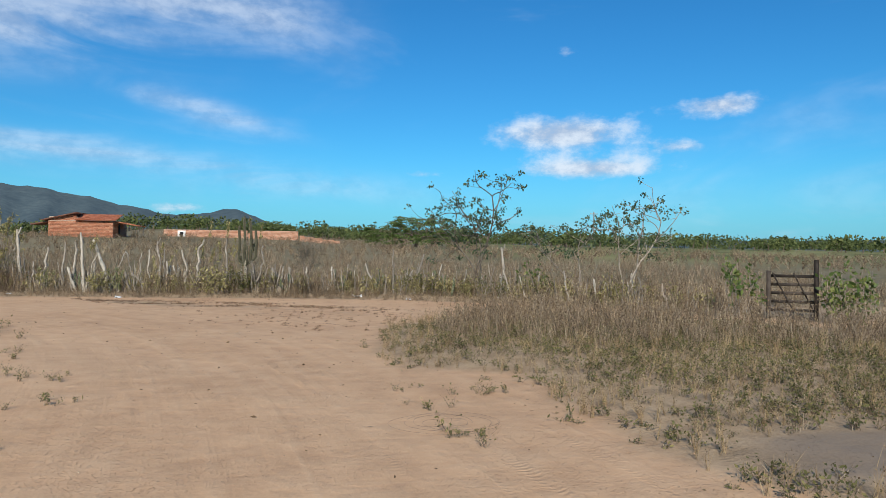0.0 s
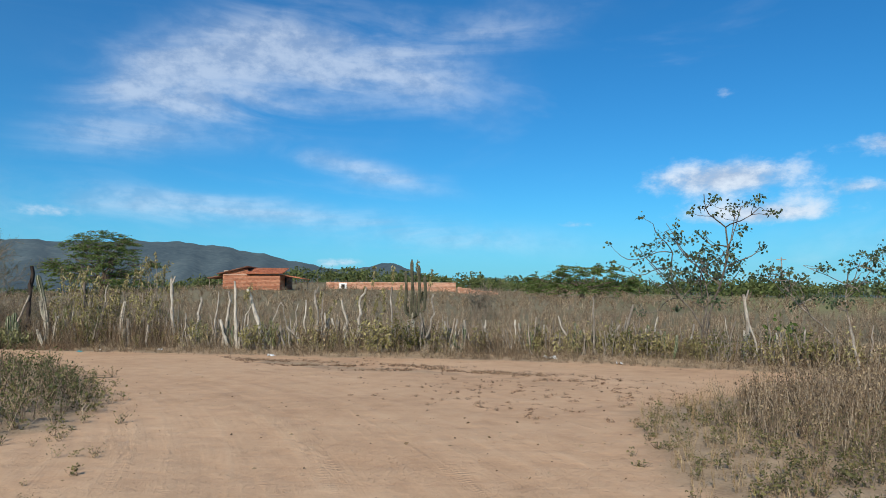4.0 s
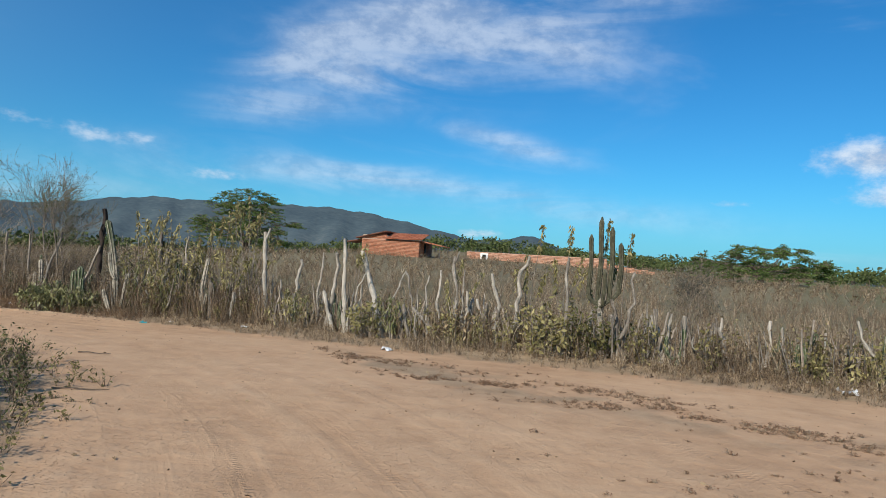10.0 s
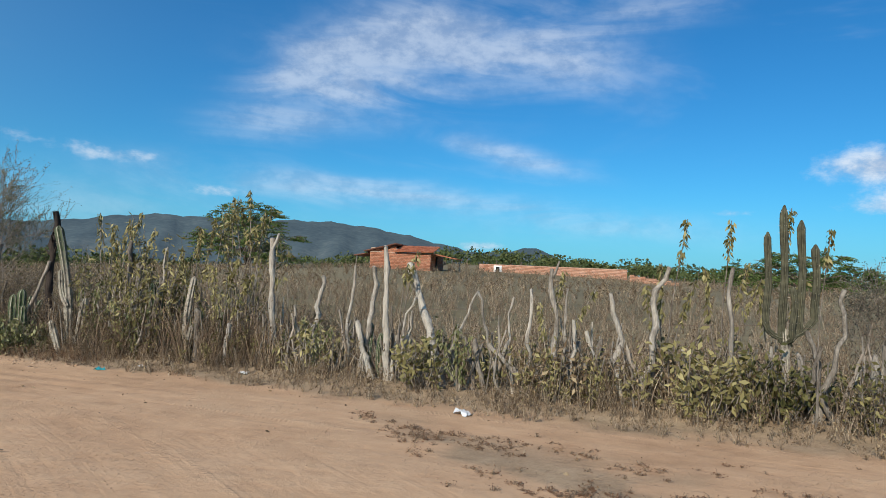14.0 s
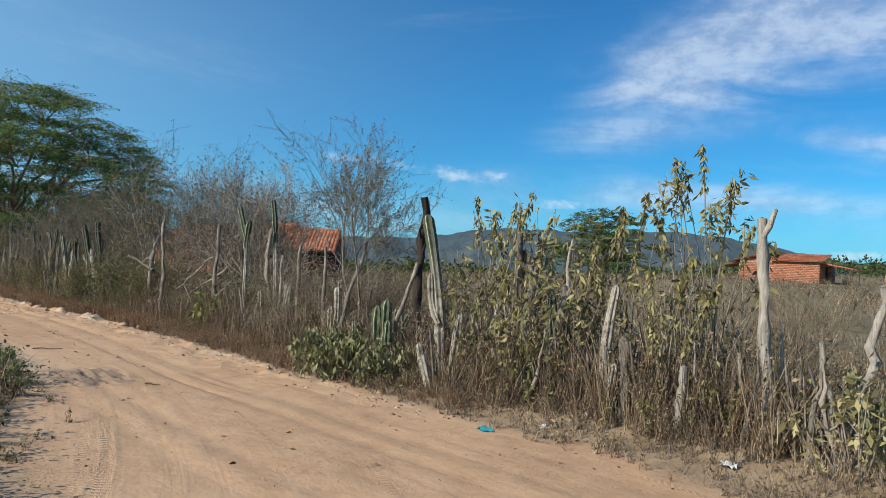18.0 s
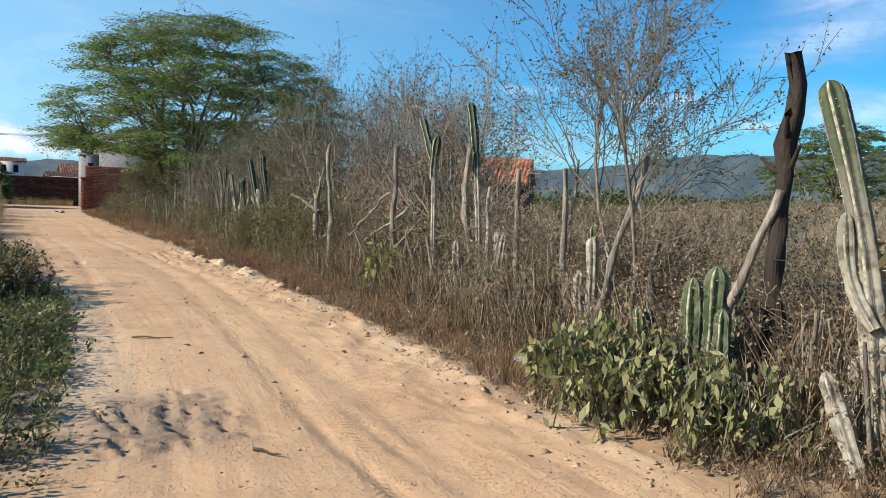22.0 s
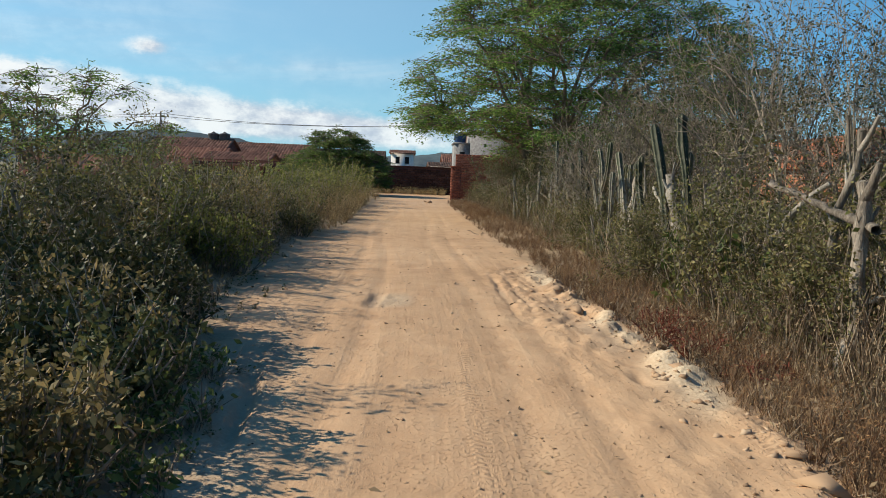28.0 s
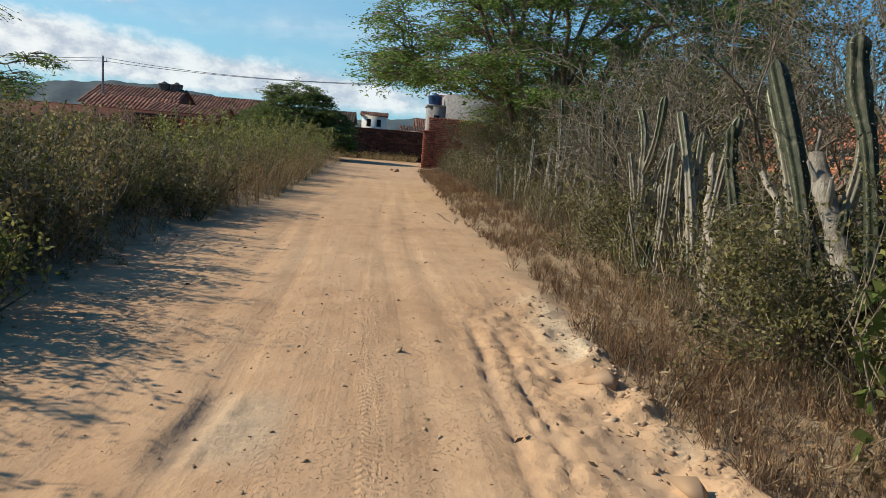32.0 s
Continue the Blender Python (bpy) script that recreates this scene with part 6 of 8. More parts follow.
    c("tall column cactus with two blunt green fingers", -20.3, 24.2,
      [((0.14, 0, 0), (0.10, 0, 1.88), (0.03, 0, 0), 0.036), ((0.09, 0, 1.75), (0.17, 0, 2.33), (-0.02, 0, 0), 0.058), ((0.08, 0, 1.95), (-0.34, 0.05, 2.6), (0.02, 0, -0.03), 0.056)], 54, skin=CACTUS_OLD)
    c("tall grey-stemmed column cactus with a green tip", -19.6, 24.41, [((0.26, 0, 0), (0.06, 0, 2.1), (0.03, 0, 0), 0.042), ((0.06, 0, 2.0), (-0.11, 0, 2.73), (0.02, 0, 0), 0.056)], 55, skin=CACTUS_OLD)
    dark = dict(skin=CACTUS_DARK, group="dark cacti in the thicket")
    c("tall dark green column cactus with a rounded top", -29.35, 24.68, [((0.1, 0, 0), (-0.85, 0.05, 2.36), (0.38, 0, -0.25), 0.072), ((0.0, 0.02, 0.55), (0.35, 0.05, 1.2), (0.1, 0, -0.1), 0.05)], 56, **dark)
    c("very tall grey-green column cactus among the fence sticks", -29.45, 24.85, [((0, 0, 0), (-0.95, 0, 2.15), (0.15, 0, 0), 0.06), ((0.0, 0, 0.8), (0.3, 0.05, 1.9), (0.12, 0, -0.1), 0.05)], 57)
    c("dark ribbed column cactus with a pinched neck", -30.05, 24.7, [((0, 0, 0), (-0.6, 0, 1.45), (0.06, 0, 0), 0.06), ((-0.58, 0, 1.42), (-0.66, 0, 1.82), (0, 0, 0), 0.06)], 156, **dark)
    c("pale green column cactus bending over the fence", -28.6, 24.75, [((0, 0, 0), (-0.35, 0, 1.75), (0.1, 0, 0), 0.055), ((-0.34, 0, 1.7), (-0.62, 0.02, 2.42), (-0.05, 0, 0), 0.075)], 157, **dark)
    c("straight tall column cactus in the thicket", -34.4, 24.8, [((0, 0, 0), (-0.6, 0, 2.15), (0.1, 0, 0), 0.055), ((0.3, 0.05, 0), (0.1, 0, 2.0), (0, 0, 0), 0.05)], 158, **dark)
    c("forked column cactus in the thicket", -32.95, 24.75, [((0, 0, 0), (0.0, 0, 1.5), (0.1, 0, 0), 0.055), ((0, 0, 1.4), (-0.32, 0, 2.1), (0.12, 0, 0), 0.05), ((0, 0, 1.2), (0.45, 0, 2.2), (0.1, 0, -0.1), 0.05)], 159)
    c("tall spiny column cactus in the thicket", -31.2, 24.75, [((0, 0, 0), (-0.8, 0, 2.0), (0.15, 0, 0), 0.055), ((0.2, 0, 0), (0.5, 0, 1.9), (-0.1, 0, 0), 0.05)], 160)
    c("grey column cactus with a forked crown", -37.6, 24.9, [((0, 0, 0), (-0.35, 0, 2.5), (0.1, 0, 0), 0.055), ((-0.1, 0, 0.9), (0.4, 0, 2.1), (0.15, 0, -0.1), 0.05)], 161)
    rng = np.random.default_rng(58)
    for x in list(rng.uniform(-13.5, -7.5, 9)) + list(rng.uniform(-24, -15, 16)) + list(rng.uniform(-44, -31, 46)) + list(rng.uniform(-2, 6, 12)):
        y = float(fence_y(x)) + rng.normal() * 0.18 - 0.05
        tall = rng.uniform(0.45, 0.95) if x > -26 else rng.uniform(0.7, 1.9)
        lean = rng.normal(size=2) * 0.12 * tall
        cols = [((0, 0, 0), (lean[0], lean[1], tall), (rng.normal() * 0.05, 0, 0), rng.uniform(0.03, 0.05))]
        if rng.uniform() < 0.5:
            a = rng.uniform(0, 6.28)
            cols.append(((0, 0, tall * 0.25), (0.22 * math.cos(a), 0.1 * math.sin(a), tall * 0.8), (0.1 * math.cos(a), 0, -0.1), 0.035))
        c("young ribbed column cactus in the stick fence" if tall < 1 else "slender grey-green column cactus in the stick fence", x, y, cols, int(1000 + abs(x) * 50), prickly=x > -24, skin=CACTUS_YOUNG if tall < 1 else None)


def build_fence():
    rng = np.random.default_rng(60)
    fence = thing("stick_fence", "roadside fence of crooked weathered sticks set side by side", "fence")
    kinds = [gnarled(rng, t, r, fork=k % 4 == 1).mesh("post", [BARK_PALE if k % 5 < 3 else BARK_GREY], False) for k, (t, r) in enumerate(zip(np.linspace(0.5, 1.5, 22), rng.uniform(0.016, 0.036, 22)))]
    xs = np.sort(np.concatenate([rng.uniform(-30, -14, 70), rng.uniform(-14, 6, 180), rng.uniform(6, 9.5, 20), rng.uniform(-50, -30, 30)]))
    for x in xs:
        y = float(fence_y(x)) + rng.normal() * 0.14
        a = pose(x, y, ground_z(x, y), rng.normal() * 9, rng.normal() * 11, rng.uniform(0, 360))
        s = rng.uniform(0.75, 1.2)
        part("post", kinds[rng.integers(0, 12 if x > -27 else 22)], [], fence, m=a @ Matrix.Diagonal((s, s, s, 1)))
    # short stubs and slats between the posts
    b = Buf()
    for x in rng.uniform(-46, 9.5, 520):
        y = float(fence_y(x)) + rng.normal() * 0.2
        z = ground_z(x, y)
        t, q = rng.uniform(0.3, 0.85), rng.normal(size=2) * 0.16
        tube(b, [(x, y, z - 0.1), (x + q[0] * t * 0.5, y + q[1] * t * 0.5, z + t * 0.5), (x + q[0] * t + rng.normal() * 0.02, y + q[1] * t, z + t)], np.array([1.1, 1, 0.75]) * rng.uniform(0.009, 0.022), 5)
    tagged(part("broken_stick", b, BARK_PALE, fence, "short broken sticks", True), kind="stuff")
    # strands of old wire
    for z0 in (0.75, 1.1):
        pts = np.array([(x, fence_y(x), ground_z(x, fence_y(x)) + z0 + 0.05 * math.sin(x * 1.7)) for x in np.arange(-24, 10, 0.5)])
        part("wire", tube(Buf(), pts, np.full(len(pts), 0.003), 3), WIRE_METAL, fence, "thin rusty wire strand")
    P = post_thing
    P("thick pale weathered post leaning over", (-7.15, 23.01, 0.1), (-7.92, 23.53, 1.88), 0.062, 61, BARK_PALE, ragged=0.04)
    P("pale branching stump in the fence", (-0.36, 22.16, 0.05), (-0.65, 22.16, 0.85), 0.05, 62, BARK_PALE, fork=True)
    P("tall forked grey wooden post", (-10.24, 23.6, 0.05), (-10.37, 23.62, 2.2), 0.05, 63, BARK_PALE, fork=True)
    P("fallen pale stick leaning in the weeds", (-5.65, 22.78, 0.05), (-6.5, 23.0, 0.75), 0.045, 64, BARK_PALE)
    P("tall straight pale weathered post", (-8.08, 23.2, 0.0), (-8.22, 23.2, 2.12), 0.045, 65, BARK_PALE, ragged=0.03)
    P("crooked pale weathered post", (-8.5, 23.3, 0.05), (-8.42, 23.28, 1.8), 0.045, 66, BARK_PALE, ragged=0.07)
    P("thin straight grey weathered post", (-8.82, 23.35, 0.05), (-8.76, 23.35, 1.8), 0.026, 166, BARK_PALE)
    P("crooked grey post with a dark blunt top", (-9.55, 23.48, 0.05), (-9.36, 23.5, 1.62), 0.042, 67, BARK_PALE, ragged=0.08)
    P("broken slanting pale board", (-8.3, 23.1, 0.0), (-8.6, 23.15, 0.95), 0.05, 167, BARK_PALE)
    P("thin bent stick in the fence", (-8.05, 23.14, 0.0), (-7.62, 23.14, 1.46), 0.02, 168, BARK_PALE, ragged=0.06)
    P("thin slanting stick crossing another", (-7.25, 23.0, 0.2), (-6.7, 22.97, 1.5), 0.02, 169, BARK_PALE)
    P("thin slanting stick crossing another", (-6.4, 22.94, 0.1), (-6.7, 22.94, 1.49), 0.02, 170, BARK_PALE, ragged=0.05)
    P("thin crooked pale stick", (-6.18, 22.92, 0.0), (-6.17, 22.92, 1.44), 0.018, 171, BARK_PALE, ragged=0.05)
    P("bent pale stick in the fence", (-6.12, 22.9, 0.0), (-5.93, 22.9, 1.56), 0.026, 172, BARK_PALE, ragged=0.08)
    P("crooked pale knotty post", (-5.5, 22.86, 0.0), (-5.64, 22.86, 1.86), 0.036, 173, BARK_PALE, ragged=0.07, fork=True)
    P("thin straight pale post", (-5.4, 22.88, 0.0), (-5.42, 22.88, 1.6), 0.02, 174, BARK_PALE)
    P("knotty grey post among yellow leaves", (-4.75, 22.8, 0.0), (-4.84, 22.8, 1.56), 0.04, 175, BARK_PALE, ragged=0.07)
    P("crooked tall grey post", (-4.42, 22.76, 0.0), (-4.1, 22.74, 1.94), 0.042, 176, BARK_PALE, ragged=0.08)
    P("tall straight pale weathered post", (-3.36, 22.68, 0.0), (-3.33, 22.68, 1.96), 0.032, 177, BARK_PALE, ragged=0.03)
    P("slanting pale stick beside the candelabra cactus", (-2.18, 22.5, 0.0), (-2.5, 22.52, 1.22), 0.034, 178, BARK_PALE, ragged=0.04)
    P("crooked pale weathered wooden post", (-2.22, 22.5, 0.0), (-2.1, 22.5, 1.74), 0.032, 179, BARK_PALE, ragged=0.09)
    P("pale post in the fence", (2.4, 21.6, 0.0), (2.33, 21.61, 1.68), 0.03, 180, BARK_PALE)
    P("bent grey dark-barked stem in the fence", (-12.98, 23.76, 0.0), (-13.24, 23.76, 2.07), 0.05, 181, BARK_GREY, ragged=0.09)
    P("thin tall pale pole in the fence", (-12.5, 23.8, 0.0), (-12.52, 23.8, 2.0), 0.026, 182, BARK_PALE)
    P("white weathered stump in the stick fence", (-11.63, 23.55, 0.0), (-11.71, 23.6, 0.95), 0.06, 161, BARK_PALE)
    P("short white weathered stump", (-11.03, 23.4, 0.0), (-10.98, 23.45, 0.75), 0.05, 162, BARK_PALE)
    P("crooked pale forked post", (-12.99, 23.7, 0.0), (-13.02, 23.7, 1.68), 0.05, 163, BARK_PALE, fork=True)
    P("crooked pale forked post", (-12.69, 23.6, 0.0), (-12.5, 23.65, 1.45), 0.05, 164, BARK_PALE, fork=True)
    P("bent grey dead stem in the thicket", (-23.6, 24.25, 0.0), (-24.2, 24.4, 2.45), 0.042, 165, BARK_GREY, "dead_tree", ragged=0.05)
    P("leaning grey post in the fence corner", (2.9, 21.55, 0.05), (3.4, 21.51, 1.5), 0.04, 68, BARK_PALE)
    P("pale post in the fence corner", (5.9, 20.0, 0.05), (5.75, 20.0, 1.75), 0.045, 69, BARK_PALE, fork=True)
    P("dead dark trunk with shaggy bark", (-15.22, 24.02, 0.0), (-15.12, 23.95, 2.6), 0.055, 70, BARK_DARK, "dead_tree", ragged=0.045, rough=0.28)
    P("dead branch propped against a dark trunk", (-15.7, 23.8, 0.0), (-15.1, 23.86, 1.65), 0.035, 71, BARK_GREY, "fallen_branch")
    P("weathered straight grey wooden post", (-18.2, 24.12, 0.0), (-18.29, 24.12, 1.87), 0.036, 72, BARK_GREY, ragged=0.02)
    P("thin crooked grey wooden post", (-18.78, 24.18, 0.0), (-18.9, 24.18, 1.68), 0.024, 73, BARK_GREY, ragged=0.05)
    P("weathered straight grey wooden post", (-17.4, 24.04, 0.0), (-17.47, 24.04, 1.86), 0.032, 74, BARK_GREY, ragged=0.02)
    P("bent white root of a dead branch", (-17.35, 24.0, 0.62), (-16.95, 23.98, 0.84), 0.014, 183, BARK_PALE, "fallen_branch")
    P("short dark broken stump in the thicket", (-21.8, 24.45, 0.0), (-21.72, 24.45, 2.3), 0.04, 184, BARK_GREY, "dead_tree")
    for k, (x0, z0, x1, z1) in enumerate(((-23.2, 0.55, -21.2, 1.45), (-22.6, 0.5, -21.4, 1.15), (-22.3, 0.3, -20.9, 1.3), (-23.6, 0.9, -21.9, 1.6))):
        P("bent pale dead branch in the thicket", (x0, 24.42 + 0.06 * k, z0), (x1, 24.45, z1), 0.02, 185 + k, BARK_GREY, "fallen_branch", ragged=0.05)
    P("forked grey dead tree stem at the verge", (-24.45, 24.25, 0.0), (-24.55, 24.3, 1.55), 0.06, 275, BARK_GREY, "dead_tree", fork=True, ragged=0.05)
    P("bent grey dead limb reaching over the bushes", (-24.5, 24.3, 1.25), (-25.9, 24.35, 1.55), 0.03, 276, BARK_GREY, "fallen_branch", ragged=0.06)
    P("crooked white dead tree stem", (-25.46, 24.55, 0.0), (-25.0, 24.55, 1.97), 0.036, 75, BARK_PALE, "dead_tree", fork=True, ragged=0.06)
    P("thick pale dead trunk leaning over the verge", (-28.35, 24.7, 0.0), (-29.46, 24.75, 1.62), 0.075, 76, BARK_PALE, "dead_tree", ragged=0.05)
    P("slanting pale stick in the thicket", (-29.0, 24.5, 0.0), (-30.35, 24.85, 1.45), 0.035, 277, BARK_PALE, ragged=0.05)
    P("slanting grey stick in the thicket", (-30.4, 24.6, 0.0), (-31.4, 24.9, 1.6), 0.04, 278, BARK_GREY, ragged=0.06)
    P("pale crooked stem leaning out of the fence", (-16.85, 23.8, 0.0), (-16.45, 24.05, 1.95), 0.034, 279, BARK_PALE, "dead_tree", ragged=0.035)
    P("torn dry stump with curled bark", (-17.3, 24.02, 0.0), (-17.26, 24.02, 0.8), 0.07, 280, BARK_TWIG, ragged=0.05, rough=0.3)
    P("rugged grey dead trunk in the fence", (-19.55, 24.2, 0.0), (-19.5, 24.3, 2.2), 0.045, 281, BARK_GREY, "dead_tree", ragged=0.06, rough=0.2)
    P("bent pale dead branch in the thicket", (-27.3, 24.45, 0.3), (-26.0, 24.96, 1.55), 0.035, 77, BARK_PALE, "fallen_branch", ragged=0.06)


def build_gate():
    g = thing("wooden_gate", "dark weathered field gate of planks between two posts", "gate", (11.3, 13.1, ground_z(11.3, 13.1)), -35)
    g.scale = (0.55, 1, 0.95)
    for x in (-0.95, 0.95):
        part("gate_post", box(Buf(), (x - 0.09, -0.09, -0.3), (x + 0.09, 0.09, 1.55 if x > 0 else 1.25)), BARK_GATE, g)
    for k in range(5):
        z = 0.2 + k * 0.22
        part("plank", box(Buf(), (-0.85, -0.03, z), (0.85, 0.0, z + 0.075)), BARK_GATE, g)
    part("brace", tube(Buf(), [(-0.8, -0.05, 1.2), (0.0, -0.05, 0.3)], [0.03, 0.03], 5), BARK_GATE, g)
    part("brace", tube(Buf(), [(0.05, -0.05, 1.2), (0.8, -0.05, 0.3)], [0.03, 0.03], 5), BARK_GATE, g)


build_cacti()
build_fence()
build_gate()


# ---------------------------------------------------------------- low plants
def weed(rng, tall, branches, leafn, leaf_size, width=0.35, spreadr=0.5, r=0.004, slot_leaf=1, tuft=0, sag=0.0, flatten=1.0):
    """A dry branching weed: stems as thin three-sided tubes, with small leaves."""
    b = Buf()
    ends = []
    for k in range(branches):
        a, s = rng.uniform(0, 6.28), rng.uniform(0.1, 1.0) * spreadr
        t = tall * rng.uniform(0.55, 1.0)
        tip = np.array((math.cos(a) * s * t, math.sin(a) * s * t, t))
        mid = tip * (0.45, 0.45, 0.55) + rng.normal(size=3) * 0.03
        base = np.array((rng.normal() * 0.03, rng.normal() * 0.03, -0.02))
        w = np.array((-math.sin(a + k), math.cos(a + k), 0)) * r * 1.25
        b.add([base - w, base + w, mid + w * 0.8, mid - w * 0.8], [(0, 1, 2, 3)])
        b.add([mid - w * 0.8, mid + w * 0.8, tip], [(0, 1, 2)])
        ends.append((base, mid, tip))
    if leafn:
        q = rng.integers(0, branches, leafn)
        s = rng.uniform(0.15, 1.0, leafn)
        pick = np.array([[e for e in ends[i]] for i in q])
        p = np.where(s[:, None] < 0.5, pick[:, 0] + (pick[:, 1] - pick[:, 0]) * 2 * s[:, None], pick[:, 1] + (pick[:, 2] - pick[:, 1]) * (2 * s[:, None] - 1))
        d = (rng.normal(size=(leafn, 3)) + (0, 0, 0.3)) * (1, 1, flatten)
        leaves(b, p + rng.normal(size=p.shape) * (0.02, 0.02, 0.02 * flatten), d, rng.uniform(0.6, 1.3, leafn) * leaf_size, width, rng, slot_leaf, sag)
    if tuft:
        d = rng.normal(size=(tuft, 3)) * (0.5, 0.5, 0) + (0, 0, 1)
        leaves(b, rng.normal(size=(tuft, 3)) * (0.06, 0.06, 0), d, rng.uniform(0.4, 1.0, tuft) * tall * 0.6, 0.05, rng, 0)
    return b


def scatter(rng, n, x0, x1, y0, y1, rule, along_fence=False):
    x = rng.uniform(x0, x1, n)
    y = rng.uniform(y0, y1, n) + (fence_y(x) if along_fence else 0)
    keep = rule(x, y)
    x, y = x[keep], y[keep]
    return np.stack([x, y, height(x, y)], -1)


def stuff(name, label, category, kinds, places, lo, hi, mats, rng):
    n = len(places)
    b = stamp(Buf(), kinds, places, rng.uniform(0, 6.28, n), lo + (hi - lo) * rng.uniform(0, 1, n), rng.integers(0, len(kinds), n), rng)
    return tagged(part(name, b, mats), label, category, kind="stuff")


def build_weeds():
    rng = np.random.default_rng(80)
    # grey dry weeds along and behind the fence
    kinds = [weed(rng, rng.uniform(0.5, 1.0), 9, 40, 0.055, 0.45, 0.55, 0.005) for _ in range(9)]
    p = scatter(rng, 5600, -26, 11, -1.0, 2.2, lambda x, y: (bare(x, y) < -0.35) & (rng.uniform(size=len(x)) < np.where(y - fence_y(x) < 0.6, 0.85, 0.5) * (0.55 + 0.6 * ripple(x, y, 1.3, 0.2))), True)
    low = p[:, 1] < fence_y(p[:, 0]) - 0.35
    stuff("fence_weeds", "dense grey-brown dead weeds along the stick fence", "weeds", kinds, p[~low], 0.5, 1.2, [STEM_DRY, LEAF_DRY], rng)
    stuff("fence_foot_weeds", "short dead weeds at the foot of the stick fence", "weeds", kinds, p[low], 0.25, 0.6, [STEM_DRY, LEAF_DRY], rng)
    kinds = [weed(rng, rng.uniform(0.6, 1.1), 6, 46, 0.10, 0.36, 0.3, 0.005, sag=1.2) for _ in range(6)]
    p = scatter(rng, 900, -15.5, 10, -0.7, 0.9, lambda x, y: (bare(x, y) < -0.4) & (ripple(x, y, 1.9, 0.8) > 0.0), True)
    stuff("fence_leafy_weeds", "leafy weeds with drooping yellowing leaves in the fence", "weeds", kinds, p, 0.5, 1.15, [STEM_DRY, LEAF_YELLOW], rng)
    # the dry field
    kinds = [weed(rng, rng.uniform(0.5, 0.95), 9, 22, 0.05, 0.45, 0.55, 0.005, tuft=3) for _ in range(7)]
    p = scatter(rng, 8000, -38, 22, 1.5, 26, lambda x, y: (bare(x, y) < -0.6) & (y > edge_y(x) + 2) & (rng.uniform(size=len(x)) < np.interp(y - fence_y(x), [1, 8, 26], [1, 0.6, 0.28])), True)
    stuff("field_weeds", "waist-high grey-brown dry weeds covering the field", "weeds", kinds, p, 0.7, 1.2, [STEM_DRY, LEAF_DRY], rng)
    big = [weed(rng, 0.75, 9, 20, 0.11, 0.5, 1.1, 0.011) for _ in range(5)]
    n = 4800
    az, dist = np.radians(rng.uniform(-65, 70, n)), 42 + 85 * rng.uniform(0, 1, n)
    x, y = -3 - np.sin(az) * dist, 8 + np.cos(az) * dist
    k = (y > edge_y(x) + 12) & ~((np.degrees(az) < -14) & (dist > 75))
    x, y = x[k], y[k]
    stuff("far_field_weeds", "pale grey-brown dry field sloping up to a farmhouse", "weeds", big, np.stack([x, y, height(x, y)], -1), 0.7, 1.3, [STEM_DRY, LEAF_DRY], rng)
    # rusty dry grass at the thicket's foot
    kinds = [weed(rng, rng.uniform(0.35, 0.7), 9, 24, 0.045, 0.3, 0.6, 0.003, tuft=14) for _ in range(6)]
    p = scatter(rng, 11000, -62, -13.0, -1.8, 0.6, lambda x, y: (bare(x, y) < -0.02) & (rng.uniform(size=len(x)) < np.where(x > -33, 0.75, 0.4) + 0.4 * ripple(x, y, 2.1, 0.6)), True)
    out = np.clip((fence_y(p[:, 0]) - p[:, 1]) / 1.4, 0, 1)
    stuff("verge_grass", "rust-brown dry grass and weeds on the road verge", "weeds", kinds, p[out > 0.5], 0.18, 0.5, [STEM_RUST, LEAF_RUST], rng)
    stuff("verge_weeds", "knee-high dry weeds at the thicket's foot", "weeds", kinds, p[out <= 0.5], 0.28, 0.68, [STEM_TANGLE, LEAF_OLIVE], rng)
    x = np.concatenate([rng.uniform(-30, -16, 2300), rng.uniform(-62, -30, 1300)])
    y = edge_y(x) + rng.uniform(-0.12, 1.0, len(x)) ** 1.0
    keep = rng.uniform(size=len(x)) < 0.5 + 0.5 * ripple(x, y, 1.6, 0.3)
    x, y = x[keep], y[keep]
    stuff("verge_straw", "straw-yellow and rust-brown dry grass on the crumbling road edge", "grass", kinds, np.stack([x, y, height(x, y)], -1), 0.2, 0.55, [STEM_RUST, LEAF_RUST], rng)
    kinds = [weed(rng, rng.uniform(0.7, 1.3), 10, 84, 0.042, 0.5, 0.75, 0.004) for _ in range(7)]
    p = scatter(rng, 1500, -62, -25, -0.5, 3.0, lambda x, y: bare(x, y) < -0.5, True)
    fine = [weed(rng, rng.uniform(0.7, 1.2), 11, 40, 0.034, 0.5, 0.6, 0.0035) for _ in range(7)]
    q = scatter(rng, 1500, -27, -10.0, -0.7, 1.6, lambda x, y: bare(x, y) < -0.5, True)
    stuff("fence_tangle", "tangled grey-brown dead twigs and leaves between the fence sticks", "undergrowth", fine, q, 0.5, 1.1, [STEM_TANGLE, LEAF_DRY], rng)
    stuff("thicket_undergrowth", "tangled olive and grey undergrowth of the thicket", "undergrowth", kinds, p, 0.6, 1.3, [STEM_TANGLE, LEAF_OLIVE], rng)
    # low litter and dead stalks on the verge
    kinds = [weed(rng, rng.uniform(0.15, 0.3), 9, 16, 0.045, 0.4, 1.3, 0.0025) for _ in range(6)]
    p = scatter(rng, 4000, -30, 10, -2.6, 0.5, lambda x, y: (bare(x, y) < 0.15) & (bare(x, y) > -2.2), True)
    stuff("verge_litter", "low dead stalks and leaf litter at the road's edge", "litter", kinds, p, 0.4, 1.1, [STEM_DRY, LEAF_DRY], rng)
